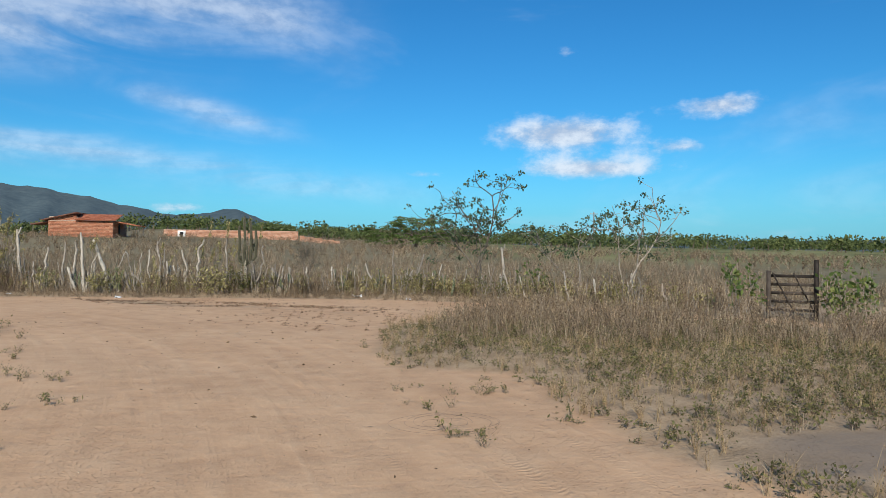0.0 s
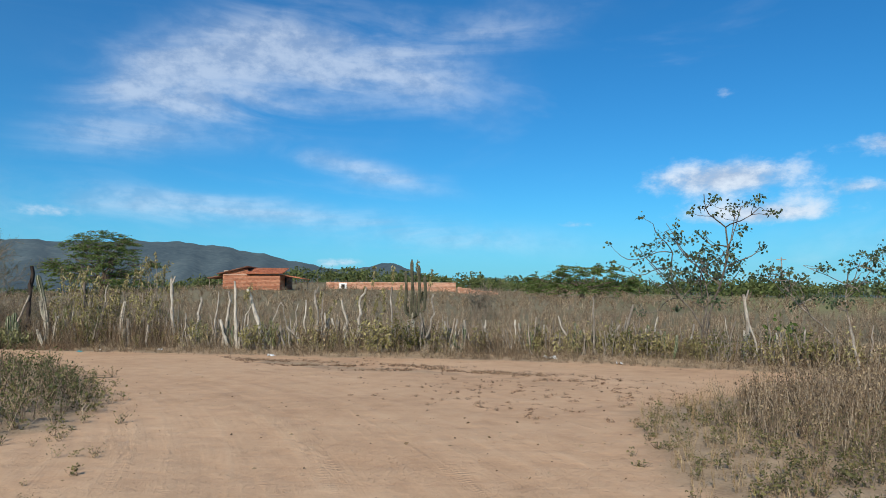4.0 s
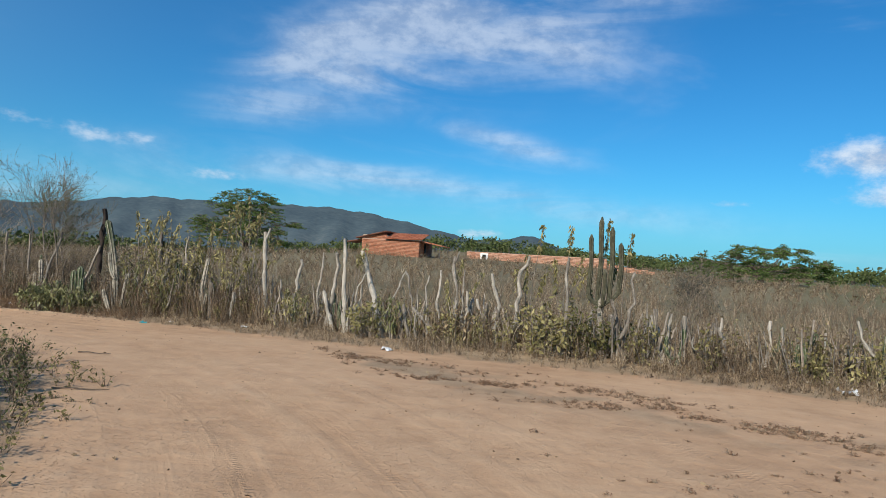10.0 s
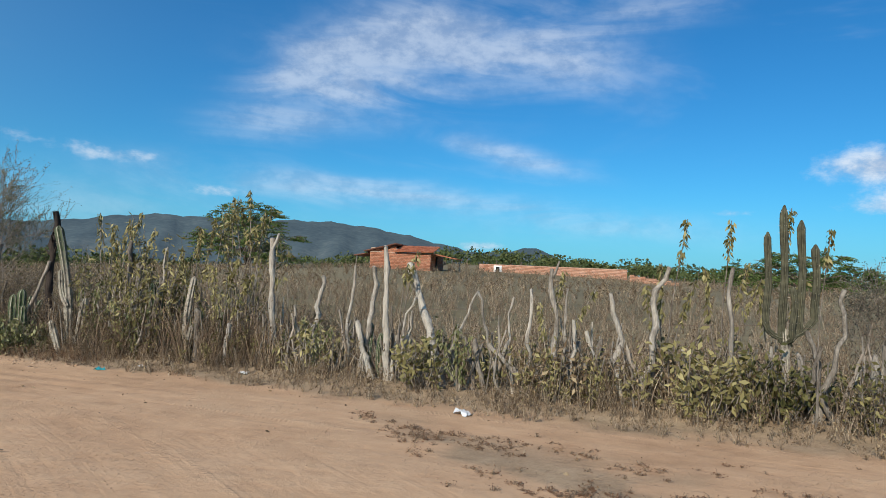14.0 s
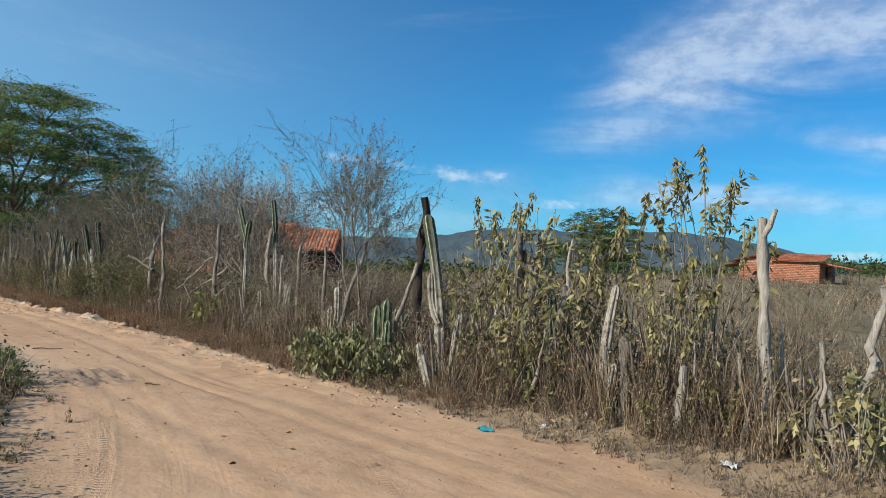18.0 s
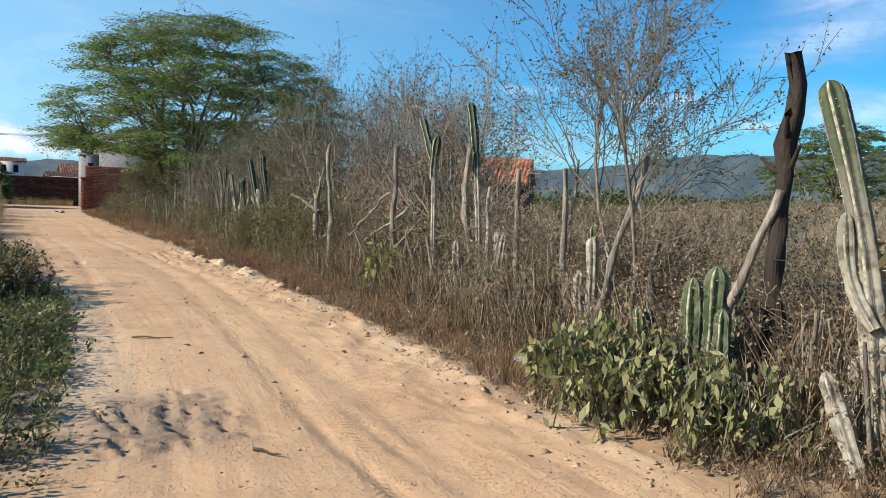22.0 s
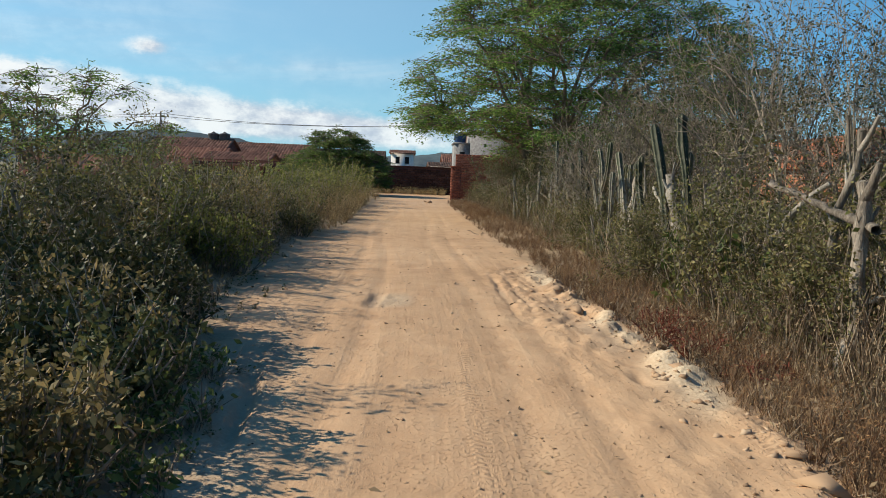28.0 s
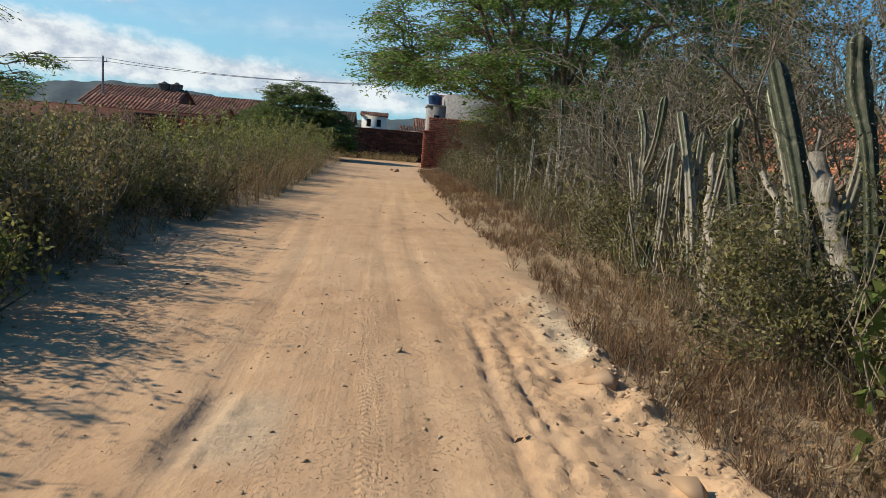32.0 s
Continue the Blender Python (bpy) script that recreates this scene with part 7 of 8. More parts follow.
    # weed patch in the fork of the road
    flat = [weed(rng, rng.uniform(0.12, 0.24), 9, 26, 0.045, 0.5, 1.5, 0.003) for _ in range(6)]
    kinds = [weed(rng, rng.uniform(0.5, 0.95), 8, 26, 0.045, 0.5, 0.45, 0.004) for _ in range(7)]
    # bare ellipse keeps weeds off the cast shadow painted into the ground
    p = scatter(rng, 11000, 0.6, 16, -3, 16, lambda x, y: (outside(x, y, RIGHT) < 0.1) & (np.hypot((x - 4.1) / 0.9, (y - 2.5) / 0.55) > 1) & (rng.uniform(size=len(x)) < 0.62 + 0.35 * ripple(x, y, 1.5, 0.7)))
    rise = smoothstep(p[:, 1] + 0.35 * p[:, 0] + 1.5 * ripple(p[:, 0], p[:, 1], 0.8, 0.5), 7.5, 14.0) * smoothstep(-outside(p[:, 0], p[:, 1], RIGHT), 0.0, 1.8)
    far = rise > 0.35
    stuff("fork_weeds", "tall grey-brown dry weeds in the fork of the road", "weeds", kinds, p[far], 0.2 + 0.45 * rise[far], 0.4 + 0.7 * rise[far], [STEM_DRY, LEAF_DRY], rng)
    stuff("fork_low_weeds", "low drying weeds with small olive leaves beside the sand", "weeds", kinds, p[~far], 0.16 + 0.3 * rise[~far], 0.42 + 0.5 * rise[~far], [STEM_STRAW, LEAF_DRY], rng)
    q = scatter(rng, 5200, 1.0, 9, 0.5, 12, lambda x, y: (outside(x, y, RIGHT) < 0.05) & (np.hypot((x - 4.1) / 0.9, (y - 2.5) / 0.55) > 1) & (rng.uniform(size=len(x)) < 0.25 + 0.75 * smoothstep(-outside(x, y, RIGHT) + 0.6 * ripple(x, y, 2.2, 0.4), 0.0, 2.2)))
    stuff("fork_creepers", "sprawling olive and straw-coloured weeds covering the soil of the fork", "weeds", flat, q, 0.4, 0.9, [STEM_DRY, LEAF_OLIVE], rng)
    q = np.array([(-3.6, 6.7), (-3.1, 4.9), (-2.7, 5.3), (-3.4, 5.6), (-3.0, 6.6), (-4.3, 8.4), (-3.9, 7.4), (-2.5, 3.6), (-3.3, 4.2), (1.7, 5.3), (1.65, 5.45), (1.1, 3.6), (1.15, 3.5), (1.1, 4.7), (1.5, 7.9), (1.3, 7.6), (0.9, 5.6), (-4.6, 9.1), (-5.2, 9.7)])
    q = np.repeat(q, 4, 0) + rng.normal(size=(len(q) * 4, 2)) * 0.13
    stuff("sand_tufts", "small olive weed tufts standing on the open sand", "weeds", flat, np.stack([q[:, 0], q[:, 1], height(q[:, 0], q[:, 1])], -1), 0.3, 0.75, [STEM_DRY, LEAF_OLIVE], rng)
    # creeping dry plants in the middle of the junction
    kinds = [weed(rng, rng.uniform(0.03, 0.05), 13, 34, 0.034, 0.5, 6.0, 0.0035, flatten=0.25) for _ in range(5)]

    def triangle(x, y):
        patch = smoothstep(ripple(x, y * 2.2, 1.9, 0.1) + 0.55 * ripple(x, y, 6.3, 0.6), 0.1, 0.5)
        few = 0.07 * np.exp(-(np.hypot((x - 0.2) / 1.3, y - 14.0) / 2.2) ** 4)
        return (rng.uniform(size=len(x)) < mat_band(x, y) * (0.025 + 0.975 * patch) + few) & (bare(x, y) > 0.0)
    p = scatter(rng, 21000, -8.5, 5, 11, 21, triangle)
    stuff("creeping_weeds", "flat creeping dry weeds on the sand of the junction", "weeds", kinds, p, 0.25, 0.7, [STEM_DRY, LEAF_BROWN], rng)

    def fringe(x, y):
        d = np.minimum(outside(x, y, RIGHT), outside(x, y, LEFT))
        return (d > -0.3) & (d < 0.5) & (rng.uniform(size=len(x)) < np.exp(-d / 0.35) * 0.7) & (bare(x, y) > -0.3)
    p = scatter(rng, 6500, -34, 6, -2, 22, fringe)
    stuff("fringe_weeds", "scattered low weeds thinning out onto the sand", "weeds", kinds + [weed(rng, 0.14, 8, 20, 0.04, 0.5, 1.0, 0.0025) for _ in range(4)], p, 0.4, 1.1, [STEM_DRY, LEAF_OLIVE], rng)
    # the scrub to the south of the road
    kinds = [weed(rng, rng.uniform(0.4, 0.7), 9, 34, 0.055, 0.5, 0.7, 0.004) for _ in range(6)]
    p = scatter(rng, 3300, -20, -5, 7.5, 20, lambda x, y: (outside(x, y, LEFT) < -0.15) & (rng.uniform(size=len(x)) < 0.9))
    stuff("island_weeds", "knee-high dark olive weeds beside the road bend", "weeds", kinds, p, 0.45, 1.0, [STEM_TANGLE, LEAF_ISLAND], rng)
    q = scatter(rng, 2600, -17, -5, 7.5, 20, lambda x, y: (outside(x, y, LEFT) < np.where(x < -12, 0.1, 0.6)) & (outside(x, y, LEFT) > -1.2) & (rng.uniform(size=len(x)) < 0.5 * np.exp(-np.maximum(outside(x, y, LEFT), 0) / 0.25) + 0.3 * ripple(x, y, 2.6, 0.9)))
    stuff("island_creepers", "low olive-green weeds creeping from the road bend", "weeds", flat, q, 0.5, 1.4, [STEM_DRY, LEAF_OLIVE], rng)
    p = scatter(rng, 8000, -66, -17, 11, 20, lambda x, y: (outside(x, y, LEFT) < -0.15) & (outside(x, y, LEFT) > -5.0) & (rng.uniform(size=len(x)) < np.interp(x, [-66, -45, -34], [0.2, 0.35, 1.0])))
    kinds = [weed(rng, rng.uniform(0.7, 1.1), 11, 54, 0.042, 0.5, 0.9, 0.0035) for _ in range(6)]
    p = p[(p[:, 0] < -27) | (rng.uniform(size=len(p)) < 0.4) | (outside(p[:, 0], p[:, 1], LEFT) > -1.0)]
    deep = -outside(p[:, 0], p[:, 1], LEFT)
    out_ = p[:, 0] < -36
    stuff("street_weeds", "tall straw-coloured and olive weeds along the road's end", "weeds", kinds, p[out_], 0.6, 1.3, [STEM_STRAW, LEAF_VERGE], rng)
    foot = scatter(rng, 420, -77.6, -75.2, 12, 24, lambda x, y: np.ones(len(x), bool))
    stuff("wall_foot_weeds", "dry pale weeds at the foot of the street wall", "weeds", kinds, foot, 0.4, 0.9, [STEM_STRAW, LEAF_YELLOW], rng)
    p, deep = p[~out_], deep[~out_]
    stuff("south_scrub", "dark tangled scrub along the shaded side of the road", "scrub", kinds, p[deep > 1.0], 0.3 + 0.25 * smoothstep(-p[deep > 1.0][:, 0], 21, 24), 0.55 + 0.4 * smoothstep(-p[deep > 1.0][:, 0], 21, 24) + 0.4 * smoothstep(-p[deep > 1.0][:, 0], 26, 32), [STEM_TANGLE, LEAF_VERGE], rng)
    q = scatter(rng, 2600, -25, -16.5, 16.5, 20, lambda x, y: (outside(x, y, LEFT) < 0.15) & (outside(x, y, LEFT) > -1.5) & (rng.uniform(size=len(x)) < 0.55 + 0.5 * ripple(x, y, 2.6, 0.9)))
    stuff("green_verge_weeds", "low bright green weeds creeping over the pale verge", "weeds", flat, q, 0.6, 1.5, [STEM_DRY, LEAF_GREEN], rng)
    q = scatter(rng, 1100, -62, -12, -6, 15, lambda x, y: (outside(x, y, LEFT) < -0.3) & ~((outside(x, y, LEFT) > -5.0) & (y > 11)))
    stuff("back_weeds", "sparse dry weeds on the ground behind the roadside scrub", "weeds", fine[:3], q, 0.5, 1.0, [STEM_DRY, LEAF_VERGE], rng)
    low = [weed(rng, rng.uniform(0.3, 0.5), 9, 34, 0.05, 0.4, 0.7, 0.004, tuft=10) for _ in range(6)]
    stuff("south_verge", "low green and russet weeds on the shaded verge", "weeds", low, p[deep <= 1.3], 0.3, 0.6 + 0.5 * smoothstep(-p[deep <= 1.3][:, 0], 21.5, 24), [STEM_DRY, LEAF_VERGE], rng)


def bush(name, label, place, radius, tall, stems, leafn, size, leaf, seed, width=0.5, sag=0.2, group="", bark=None, top_heavy=0.3, tipped=0):
    """A leafy bush: stems, and leaves along their upper parts."""
    rng = np.random.default_rng(seed)
    t = thing(name, label, "bush", place, 0, group)
    wood, ps, ds = Buf(), [], []
    for _ in range(stems):
        a, s = rng.uniform(0, 6.28), radius * math.sqrt(rng.uniform(0.02, 1))
        tt = tall * rng.uniform(0.6, 1.0) * (1 - 0.3 * (s / radius) ** 2)
        foot = np.array((math.cos(a) * s * 0.45, math.sin(a) * s * 0.45, -0.05))
        tip = np.array((math.cos(a) * s, math.sin(a) * s, tt))
        mid = (foot + tip) / 2 + rng.normal(size=3) * (0.16 * radius + 0.03)
        tube(wood, [foot, mid, tip], [0.009, 0.007, 0.003], 4)
        m = leafn // stems
        k = rng.uniform(top_heavy, 1, m) if not tipped else 1 - np.abs(rng.normal(size=m)) * 0.09
        k = np.clip(k, 0.05, 1)[:, None]
        q = np.where(k < 0.5, foot + (mid - foot) * 2 * k, mid + (tip - mid) * (2 * k - 1))
        ps.append(q + rng.normal(size=q.shape) * 0.03)
        ds.append(rng.normal(size=q.shape) + (tip - foot) * 0.4)
    part("wood", wood, bark or BARK_GREY, t)
    p, d = np.concatenate(ps), np.concatenate(ds)
    part("foliage", leaves(Buf(), p, d, rng.uniform(0.6, 1.3, len(p)) * size, width, rng, 0, sag), leaf, t)
    return t


def spire(label, x, y, stems, seed, leaf):
    """Upright stems whose tops are hung with folded drooping leaves. stems: (dx, dy, height, length of the leafy top)."""
    rng = np.random.default_rng(seed)
    t = thing("drooping_bush", label, "bush", (x, y, ground_z(x, y)), 0, "leafy spires in the fence")
    b, wood = Buf(), Buf()
    for dx, dy, tall, leafy in stems:
        s = np.linspace(0, 1, 7)
        pts = np.stack([dx * s ** 1.4 + 0.03 * np.sin(s * 5 + tall), dy * s, -0.05 + (tall + 0.05) * s], -1)
        tube(wood, pts, np.linspace(0.012, 0.005, 7), 5)
        n = int(leafy * 130)
        k = 1 - leafy / tall * rng.uniform(0, 1, n) ** 1.2
        p = np.stack([np.interp(k, s, pts[:, i]) for i in range(3)], -1) + rng.normal(size=(n, 3)) * (0.02, 0.02, 0.01)
        leaves(b, p, rng.normal(size=(n, 3)) * (0.55, 0.55, 0.15) + (0, 0, -0.55), rng.uniform(0.055, 0.12, n), 0.36, rng, 0, 0.5)
    part("wood", wood, BARK_GREY, t)
    part("foliage", b, leaf, t)


def build_bushes():
    up = "upright stems hung with folded yellowing leaves above the fence"
    spire(up, -4.1, 22.95, [(0.2, 0, 2.5, 0.55), (-0.1, 0.1, 1.9, 0.7), (-0.3, 0, 1.6, 0.6), (0.35, 0.1, 1.7, 0.6)], 601, LEAF_YELLOW)
    spire(up, -3.4, 22.95, [(0.05, 0, 2.5, 0.5), (-0.25, 0, 1.85, 0.7), (0.3, 0.1, 1.95, 0.6), (0.45, 0, 1.75, 0.5)], 602, LEAF_YELLOW)
    spire(up, -2.75, 22.95, [(0.12, 0, 2.68, 0.6), (0.3, 0.05, 1.75, 0.5), (-0.2, 0, 1.6, 0.5)], 603, LEAF_YELLOW)
    spire(up, -2.3, 22.8, [(0.1, 0, 2.4, 0.45)], 604, LEAF_YELLOW)
    spire("withered leafy stem hanging over the stick fence", -7.95, 23.25, [(0.22, 0, 1.98, 0.55), (0.05, 0.05, 1.75, 0.3)], 605, LEAF_YELLOW)
    spire("withered leafy stem in the stick fence", -5.6, 22.95, [(0.1, 0, 1.75, 0.5), (0.55, 0, 1.5, 0.55), (-0.2, 0, 1.3, 0.5)], 606, LEAF_YELLOW)
    spire(up, -11.0, 24.2, [(-0.55, 0, 2.85, 0.55), (-0.28, 0.1, 3.0, 0.5), (0.1, 0, 2.6, 0.45), (-0.75, 0, 2.3, 0.6), (0.35, 0, 2.1, 0.4)], 607, LEAF_YELLOW)
    spire(up, -13.9, 24.0, [(-0.3, 0, 2.5, 0.6), (0.05, 0, 2.3, 0.6), (0.3, 0.1, 2.4, 0.5), (0.55, 0.1, 2.55, 0.55)], 608, LEAF_YELLOW)
    spire(up, -12.0, 23.95, [(0.0, 0, 2.3, 0.55), (0.3, 0, 2.45, 0.6), (-0.35, 0, 1.9, 0.6)], 609, LEAF_YELLOW)
    spire(up, -13.3, 23.8, [(-0.3, 0, 2.0, 0.9), (0.1, 0, 1.8, 0.9), (0.4, 0.1, 2.2, 0.9), (-0.1, 0.1, 2.35, 0.7)], 612, LEAF_YELLOW)
    spire(up, -12.6, 24.1, [(-0.2, 0, 1.9, 1.0), (0.2, 0, 1.7, 0.9), (0.45, 0.1, 2.1, 0.8)], 613, LEAF_YELLOW)
    spire(up, -11.3, 23.7, [(-0.2, 0, 1.6, 0.9), (0.25, 0, 1.75, 0.8), (0.5, 0.1, 1.5, 0.7)], 614, LEAF_YELLOW)
    spire(up, -13.8, 23.5, [(-0.2, 0, 1.1, 0.8), (0.2, 0, 1.3, 0.9), (0.5, 0, 1.0, 0.8), (0.0, -0.1, 0.8, 0.7)], 615, LEAF_SUCCULENT)
    spire(up, -12.9, 23.45, [(-0.3, 0, 0.9, 0.7), (0.0, 0, 1.1, 0.8), (0.35, 0, 0.85, 0.7)], 616, LEAF_SUCCULENT)
    spire("withered leafy stem in the stick fence", -6.9, 22.8, [(-0.3, 0, 0.85, 0.6), (0.0, -0.1, 0.95, 0.7), (0.2, -0.1, 0.8, 0.6), (-0.5, -0.05, 0.75, 0.5)], 610, LEAF_SUCCULENT)
    spire("withered leafy stem in the stick fence", -9.3, 23.2, [(-0.2, 0, 0.9, 0.5), (0.1, -0.1, 0.85, 0.6), (0.3, 0, 0.75, 0.5)], 611, LEAF_SUCCULENT)
    def at(name, label, x, y, *a, **k):
        return bush(name, label, (x, y, ground_z(x, y)), *a, **k)
    at("succulent_bush", "dense bush of hanging fleshy yellow-green leaves at the fence's foot", -15.65, 23.03, 0.75, 0.78, 90, 2300, 0.10, LEAF_SUCCULENT, 91, width=0.42, sag=2.2)
    at("succulent_bush", "low bush of hanging fleshy leaves at the fence's foot", -14.85, 23.16, 0.5, 0.62, 44, 1000, 0.095, LEAF_SUCCULENT, 92, width=0.42, sag=2.2)
    droop = dict(width=0.30, sag=1.6, group="drooping yellow-leaved bushes")
    at("drooping_bush", "tall bush with hanging yellow-green leaves", -13.55, 24.0, 0.85, 2.65, 46, 1500, 0.115, LEAF_YELLOW, 93, **droop)
    at("drooping_bush", "tall bush with hanging withered leaves above the fence", -11.5, 24.24, 0.75, 2.3, 28, 620, 0.11, LEAF_YELLOW, 94, **droop)
    at("drooping_bush", "open bush with withered leaf tufts at its branch ends", -11.3, 24.4, 0.8, 3.05, 22, 620, 0.115, LEAF_YELLOW, 95, tipped=1, **droop)
    at("drooping_bush", "open bush with withered leaf tufts at its branch ends", -12.5, 23.75, 0.65, 2.35, 40, 1150, 0.11, LEAF_YELLOW, 96, **droop)
    at("leafy_bush", "low olive bush in the fence weeds", -3.6, 22.57, 0.8, 1.2, 40, 760, 0.12, LEAF_YELLOW, 97, sag=0.8, width=0.42)
    at("leafy_bush", "low olive bush in the fence weeds", -2.8, 22.52, 0.55, 1.0, 30, 480, 0.12, LEAF_OLIVE, 98, sag=0.8, width=0.42)
    at("leafy_bush", "low olive bush at a leaning post", -7.45, 22.79, 0.5, 0.85, 30, 420, 0.11, LEAF_YELLOW, 99, sag=0.6, width=0.42)
    at("leafy_bush", "low olive bush at the fence's foot", -9.5, 23.38, 0.6, 0.9, 30, 360, 0.10, LEAF_YELLOW, 100, sag=0.8, width=0.4)
    at("leafy_bush", "low olive bush at the fence's foot", -5.5, 22.68, 0.5, 0.95, 24, 300, 0.10, LEAF_DRY, 101, sag=0.8, width=0.4)
    at("leafy_bush", "small bush with drooping yellow-green leaves on the verge", -21.4, 24.15, 0.32, 0.95, 16, 230, 0.14, LEAF_SHRUB, 102, sag=1.6, width=0.42)
    at("leafy_bush", "small green leafy sprout on the verge", -19.75, 23.86, 0.2, 0.38, 8, 60, 0.15, LEAF_GREEN, 103, sag=1.2, width=0.45)
    at("leafy_bush", "green bush in the thicket's edge", -26.7, 24.5, 0.8, 1.6, 44, 1500, 0.065, LEAF_OLIVE, 104, sag=0.6, width=0.45)
    at("leafy_bush", "green bush in the thicket's edge", -29.6, 25.05, 0.8, 1.5, 40, 1300, 0.065, LEAF_OLIVE, 105, sag=0.5, width=0.45)
    at("leafy_bush", "dull green bush in the thicket's edge", -32.1, 25.44, 0.9, 1.9, 40, 1300, 0.065, LEAF_OLIVE, 106, sag=0.4, width=0.45)
    at("leafy_bush", "leafy pale-green bush in front of the wooden gate", 9.75, 12.95, 0.5, 1.75, 16, 300, 0.12, LEAF_GREEN, 117, sag=0.6, width=0.6, top_heavy=0.6)
    at("leafy_bush", "green bush beside the wooden gate", 11.9, 11.9, 0.7, 1.65, 34, 520, 0.13, LEAF_GREEN, 107, sag=0.6, width=0.6)
    at("leafy_bush", "leafy green bush in the fence corner", 6.9, 20.42, 0.6, 1.3, 24, 300, 0.13, LEAF_GREEN, 108, sag=0.6, width=0.6)
    rng = np.random.default_rng(109)
    for k in range(18):
        x = rng.uniform(-13, 7.5)
        y = float(fence_y(x)) + rng.uniform(-0.35, 0.5)
        leaf, what = ((LEAF_OLIVE, "olive"), (LEAF_YELLOW, "yellowing"))[k % 2]
        at("leafy_bush", f"small {what} bush among the fence sticks", x, y, rng.uniform(0.3, 0.55), rng.uniform(0.6, 1.05), 20, 300, 0.085, leaf, 140 + k, sag=0.7, width=0.45, group="bushes in the fence")
    rng = np.random.default_rng(110)
    for k in range(96):
        x = rng.uniform(-62, -22.6) if k < 40 else rng.uniform(-38, -22.6)
        in_ = rng.uniform(0.7, 4.6) if k < 40 else rng.uniform(0.35 if x < -25 else 2.3, 3.6)
        y = float(np.interp(x, LEFT[:10, 0], LEFT[:10, 1])) - in_
        s = rng.uniform(0.65, 1.15) * (1.15 if x < -27 else 0.85) * (0.55 + 0.45 * min(1.0, in_ / 1.6))
        # dark leaves east of x = -27.5 stand in for the scrub's deep shade
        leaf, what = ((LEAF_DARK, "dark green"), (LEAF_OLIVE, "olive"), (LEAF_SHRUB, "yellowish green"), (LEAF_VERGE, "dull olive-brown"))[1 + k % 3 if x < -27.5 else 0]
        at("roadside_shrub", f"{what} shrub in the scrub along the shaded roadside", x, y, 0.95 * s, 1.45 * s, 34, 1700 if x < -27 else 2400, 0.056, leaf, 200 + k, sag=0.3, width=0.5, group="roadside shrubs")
    for k in range(26):
        x = rng.uniform(-26.5, -21.3)
        y = float(np.interp(x, LEFT[:10, 0], LEFT[:10, 1])) - rng.uniform(0.45, 2.6)
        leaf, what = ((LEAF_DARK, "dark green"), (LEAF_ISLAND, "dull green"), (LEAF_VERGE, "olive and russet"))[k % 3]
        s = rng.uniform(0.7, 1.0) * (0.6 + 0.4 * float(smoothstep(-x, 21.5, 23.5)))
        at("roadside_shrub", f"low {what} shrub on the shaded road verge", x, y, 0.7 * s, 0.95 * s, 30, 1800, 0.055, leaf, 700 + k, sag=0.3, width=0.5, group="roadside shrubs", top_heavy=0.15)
    for k, (x, y, s) in enumerate(((-26.2, 23.62, 1.0), (-25.8, 23.66, 0.9), (-25.4, 23.6, 0.8), (-26.6, 23.7, 0.7), (-24.6, 23.72, 0.6))):
        at("withered_weeds", "low patch of dark red withered weeds on the verge", x, y, 0.4 * s, 0.25 * s, 22, 420, 0.036, LEAF_RED, 740 + k, sag=0.2, width=0.35, group="red withered weeds", bark=LEAF_RED, top_heavy=0.05)
    # leafy shrubs along the foot of the thicket
    for k in range(46):
        x = rng.uniform(-46, -21) if k < 30 else rng.uniform(-30.2, -22.8)
        y = float(fence_y(x)) - rng.uniform(-0.9, 0.1 if x > -31 else 0.4)
        leaf, what = ((LEAF_OLIVE, "olive"), (LEAF_SHRUB, "yellowish-green"), (LEAF_GREEN, "green"), (LEAF_OLIVE, "olive"))[k % 4]
        s = rng.uniform(0.75, 1.25)
        at("leafy_bush", f"{what} small-leaved bush at the foot of the thicket", x, y, 0.55 * s, 1.15 * s, 24, 760, 0.042, leaf, 760 + k, sag=0.4, width=0.5, group="bushes along the thicket", top_heavy=0.12, bark=BARK_TWIG)
    # broad-leaved climbers and sprouts in the fence
    for k, (x, y, r, tall, n, size, leaf) in enumerate(((-27.9, 24.45, 0.42, 1.25, 130, 0.13, LEAF_GREEN), (-27.35, 24.2, 0.22, 0.5, 60, 0.12, LEAF_GREEN), (-27.2, 24.7, 0.5, 2.3, 150, 0.11, LEAF_OLIVE), (-26.3, 24.55, 0.55, 1.3, 190, 0.12, LEAF_GREEN), (-25.6, 24.5, 0.4, 1.0, 120, 0.12, LEAF_OLIVE), (-29.6, 24.2, 0.2, 0.4, 36, 0.10, LEAF_DARK), (-21.2, 24.1, 0.26, 0.85, 100, 0.13, LEAF_SHRUB), (-16.45, 23.8, 0.16, 0.7, 40, 0.11, LEAF_SHRUB))):
        at("leafy_climber", "green climber with drooping broad leaves on the fence sticks", x, y, r, tall, 9, n, size, leaf, 860 + k, sag=1.4, width=0.6, group="broad-leaved climbers", bark=BARK_TWIG, top_heavy=0.2)
    for k in range(16):
        x = rng.uniform(-28.5, -20.5)
        y = float(fence_y(x)) + rng.uniform(-0.35, 0.5)
        leaf, what = ((LEAF_SHRUB, "yellow-green"), (LEAF_OLIVE, "olive"), (LEAF_GREEN, "green"))[k % 3]
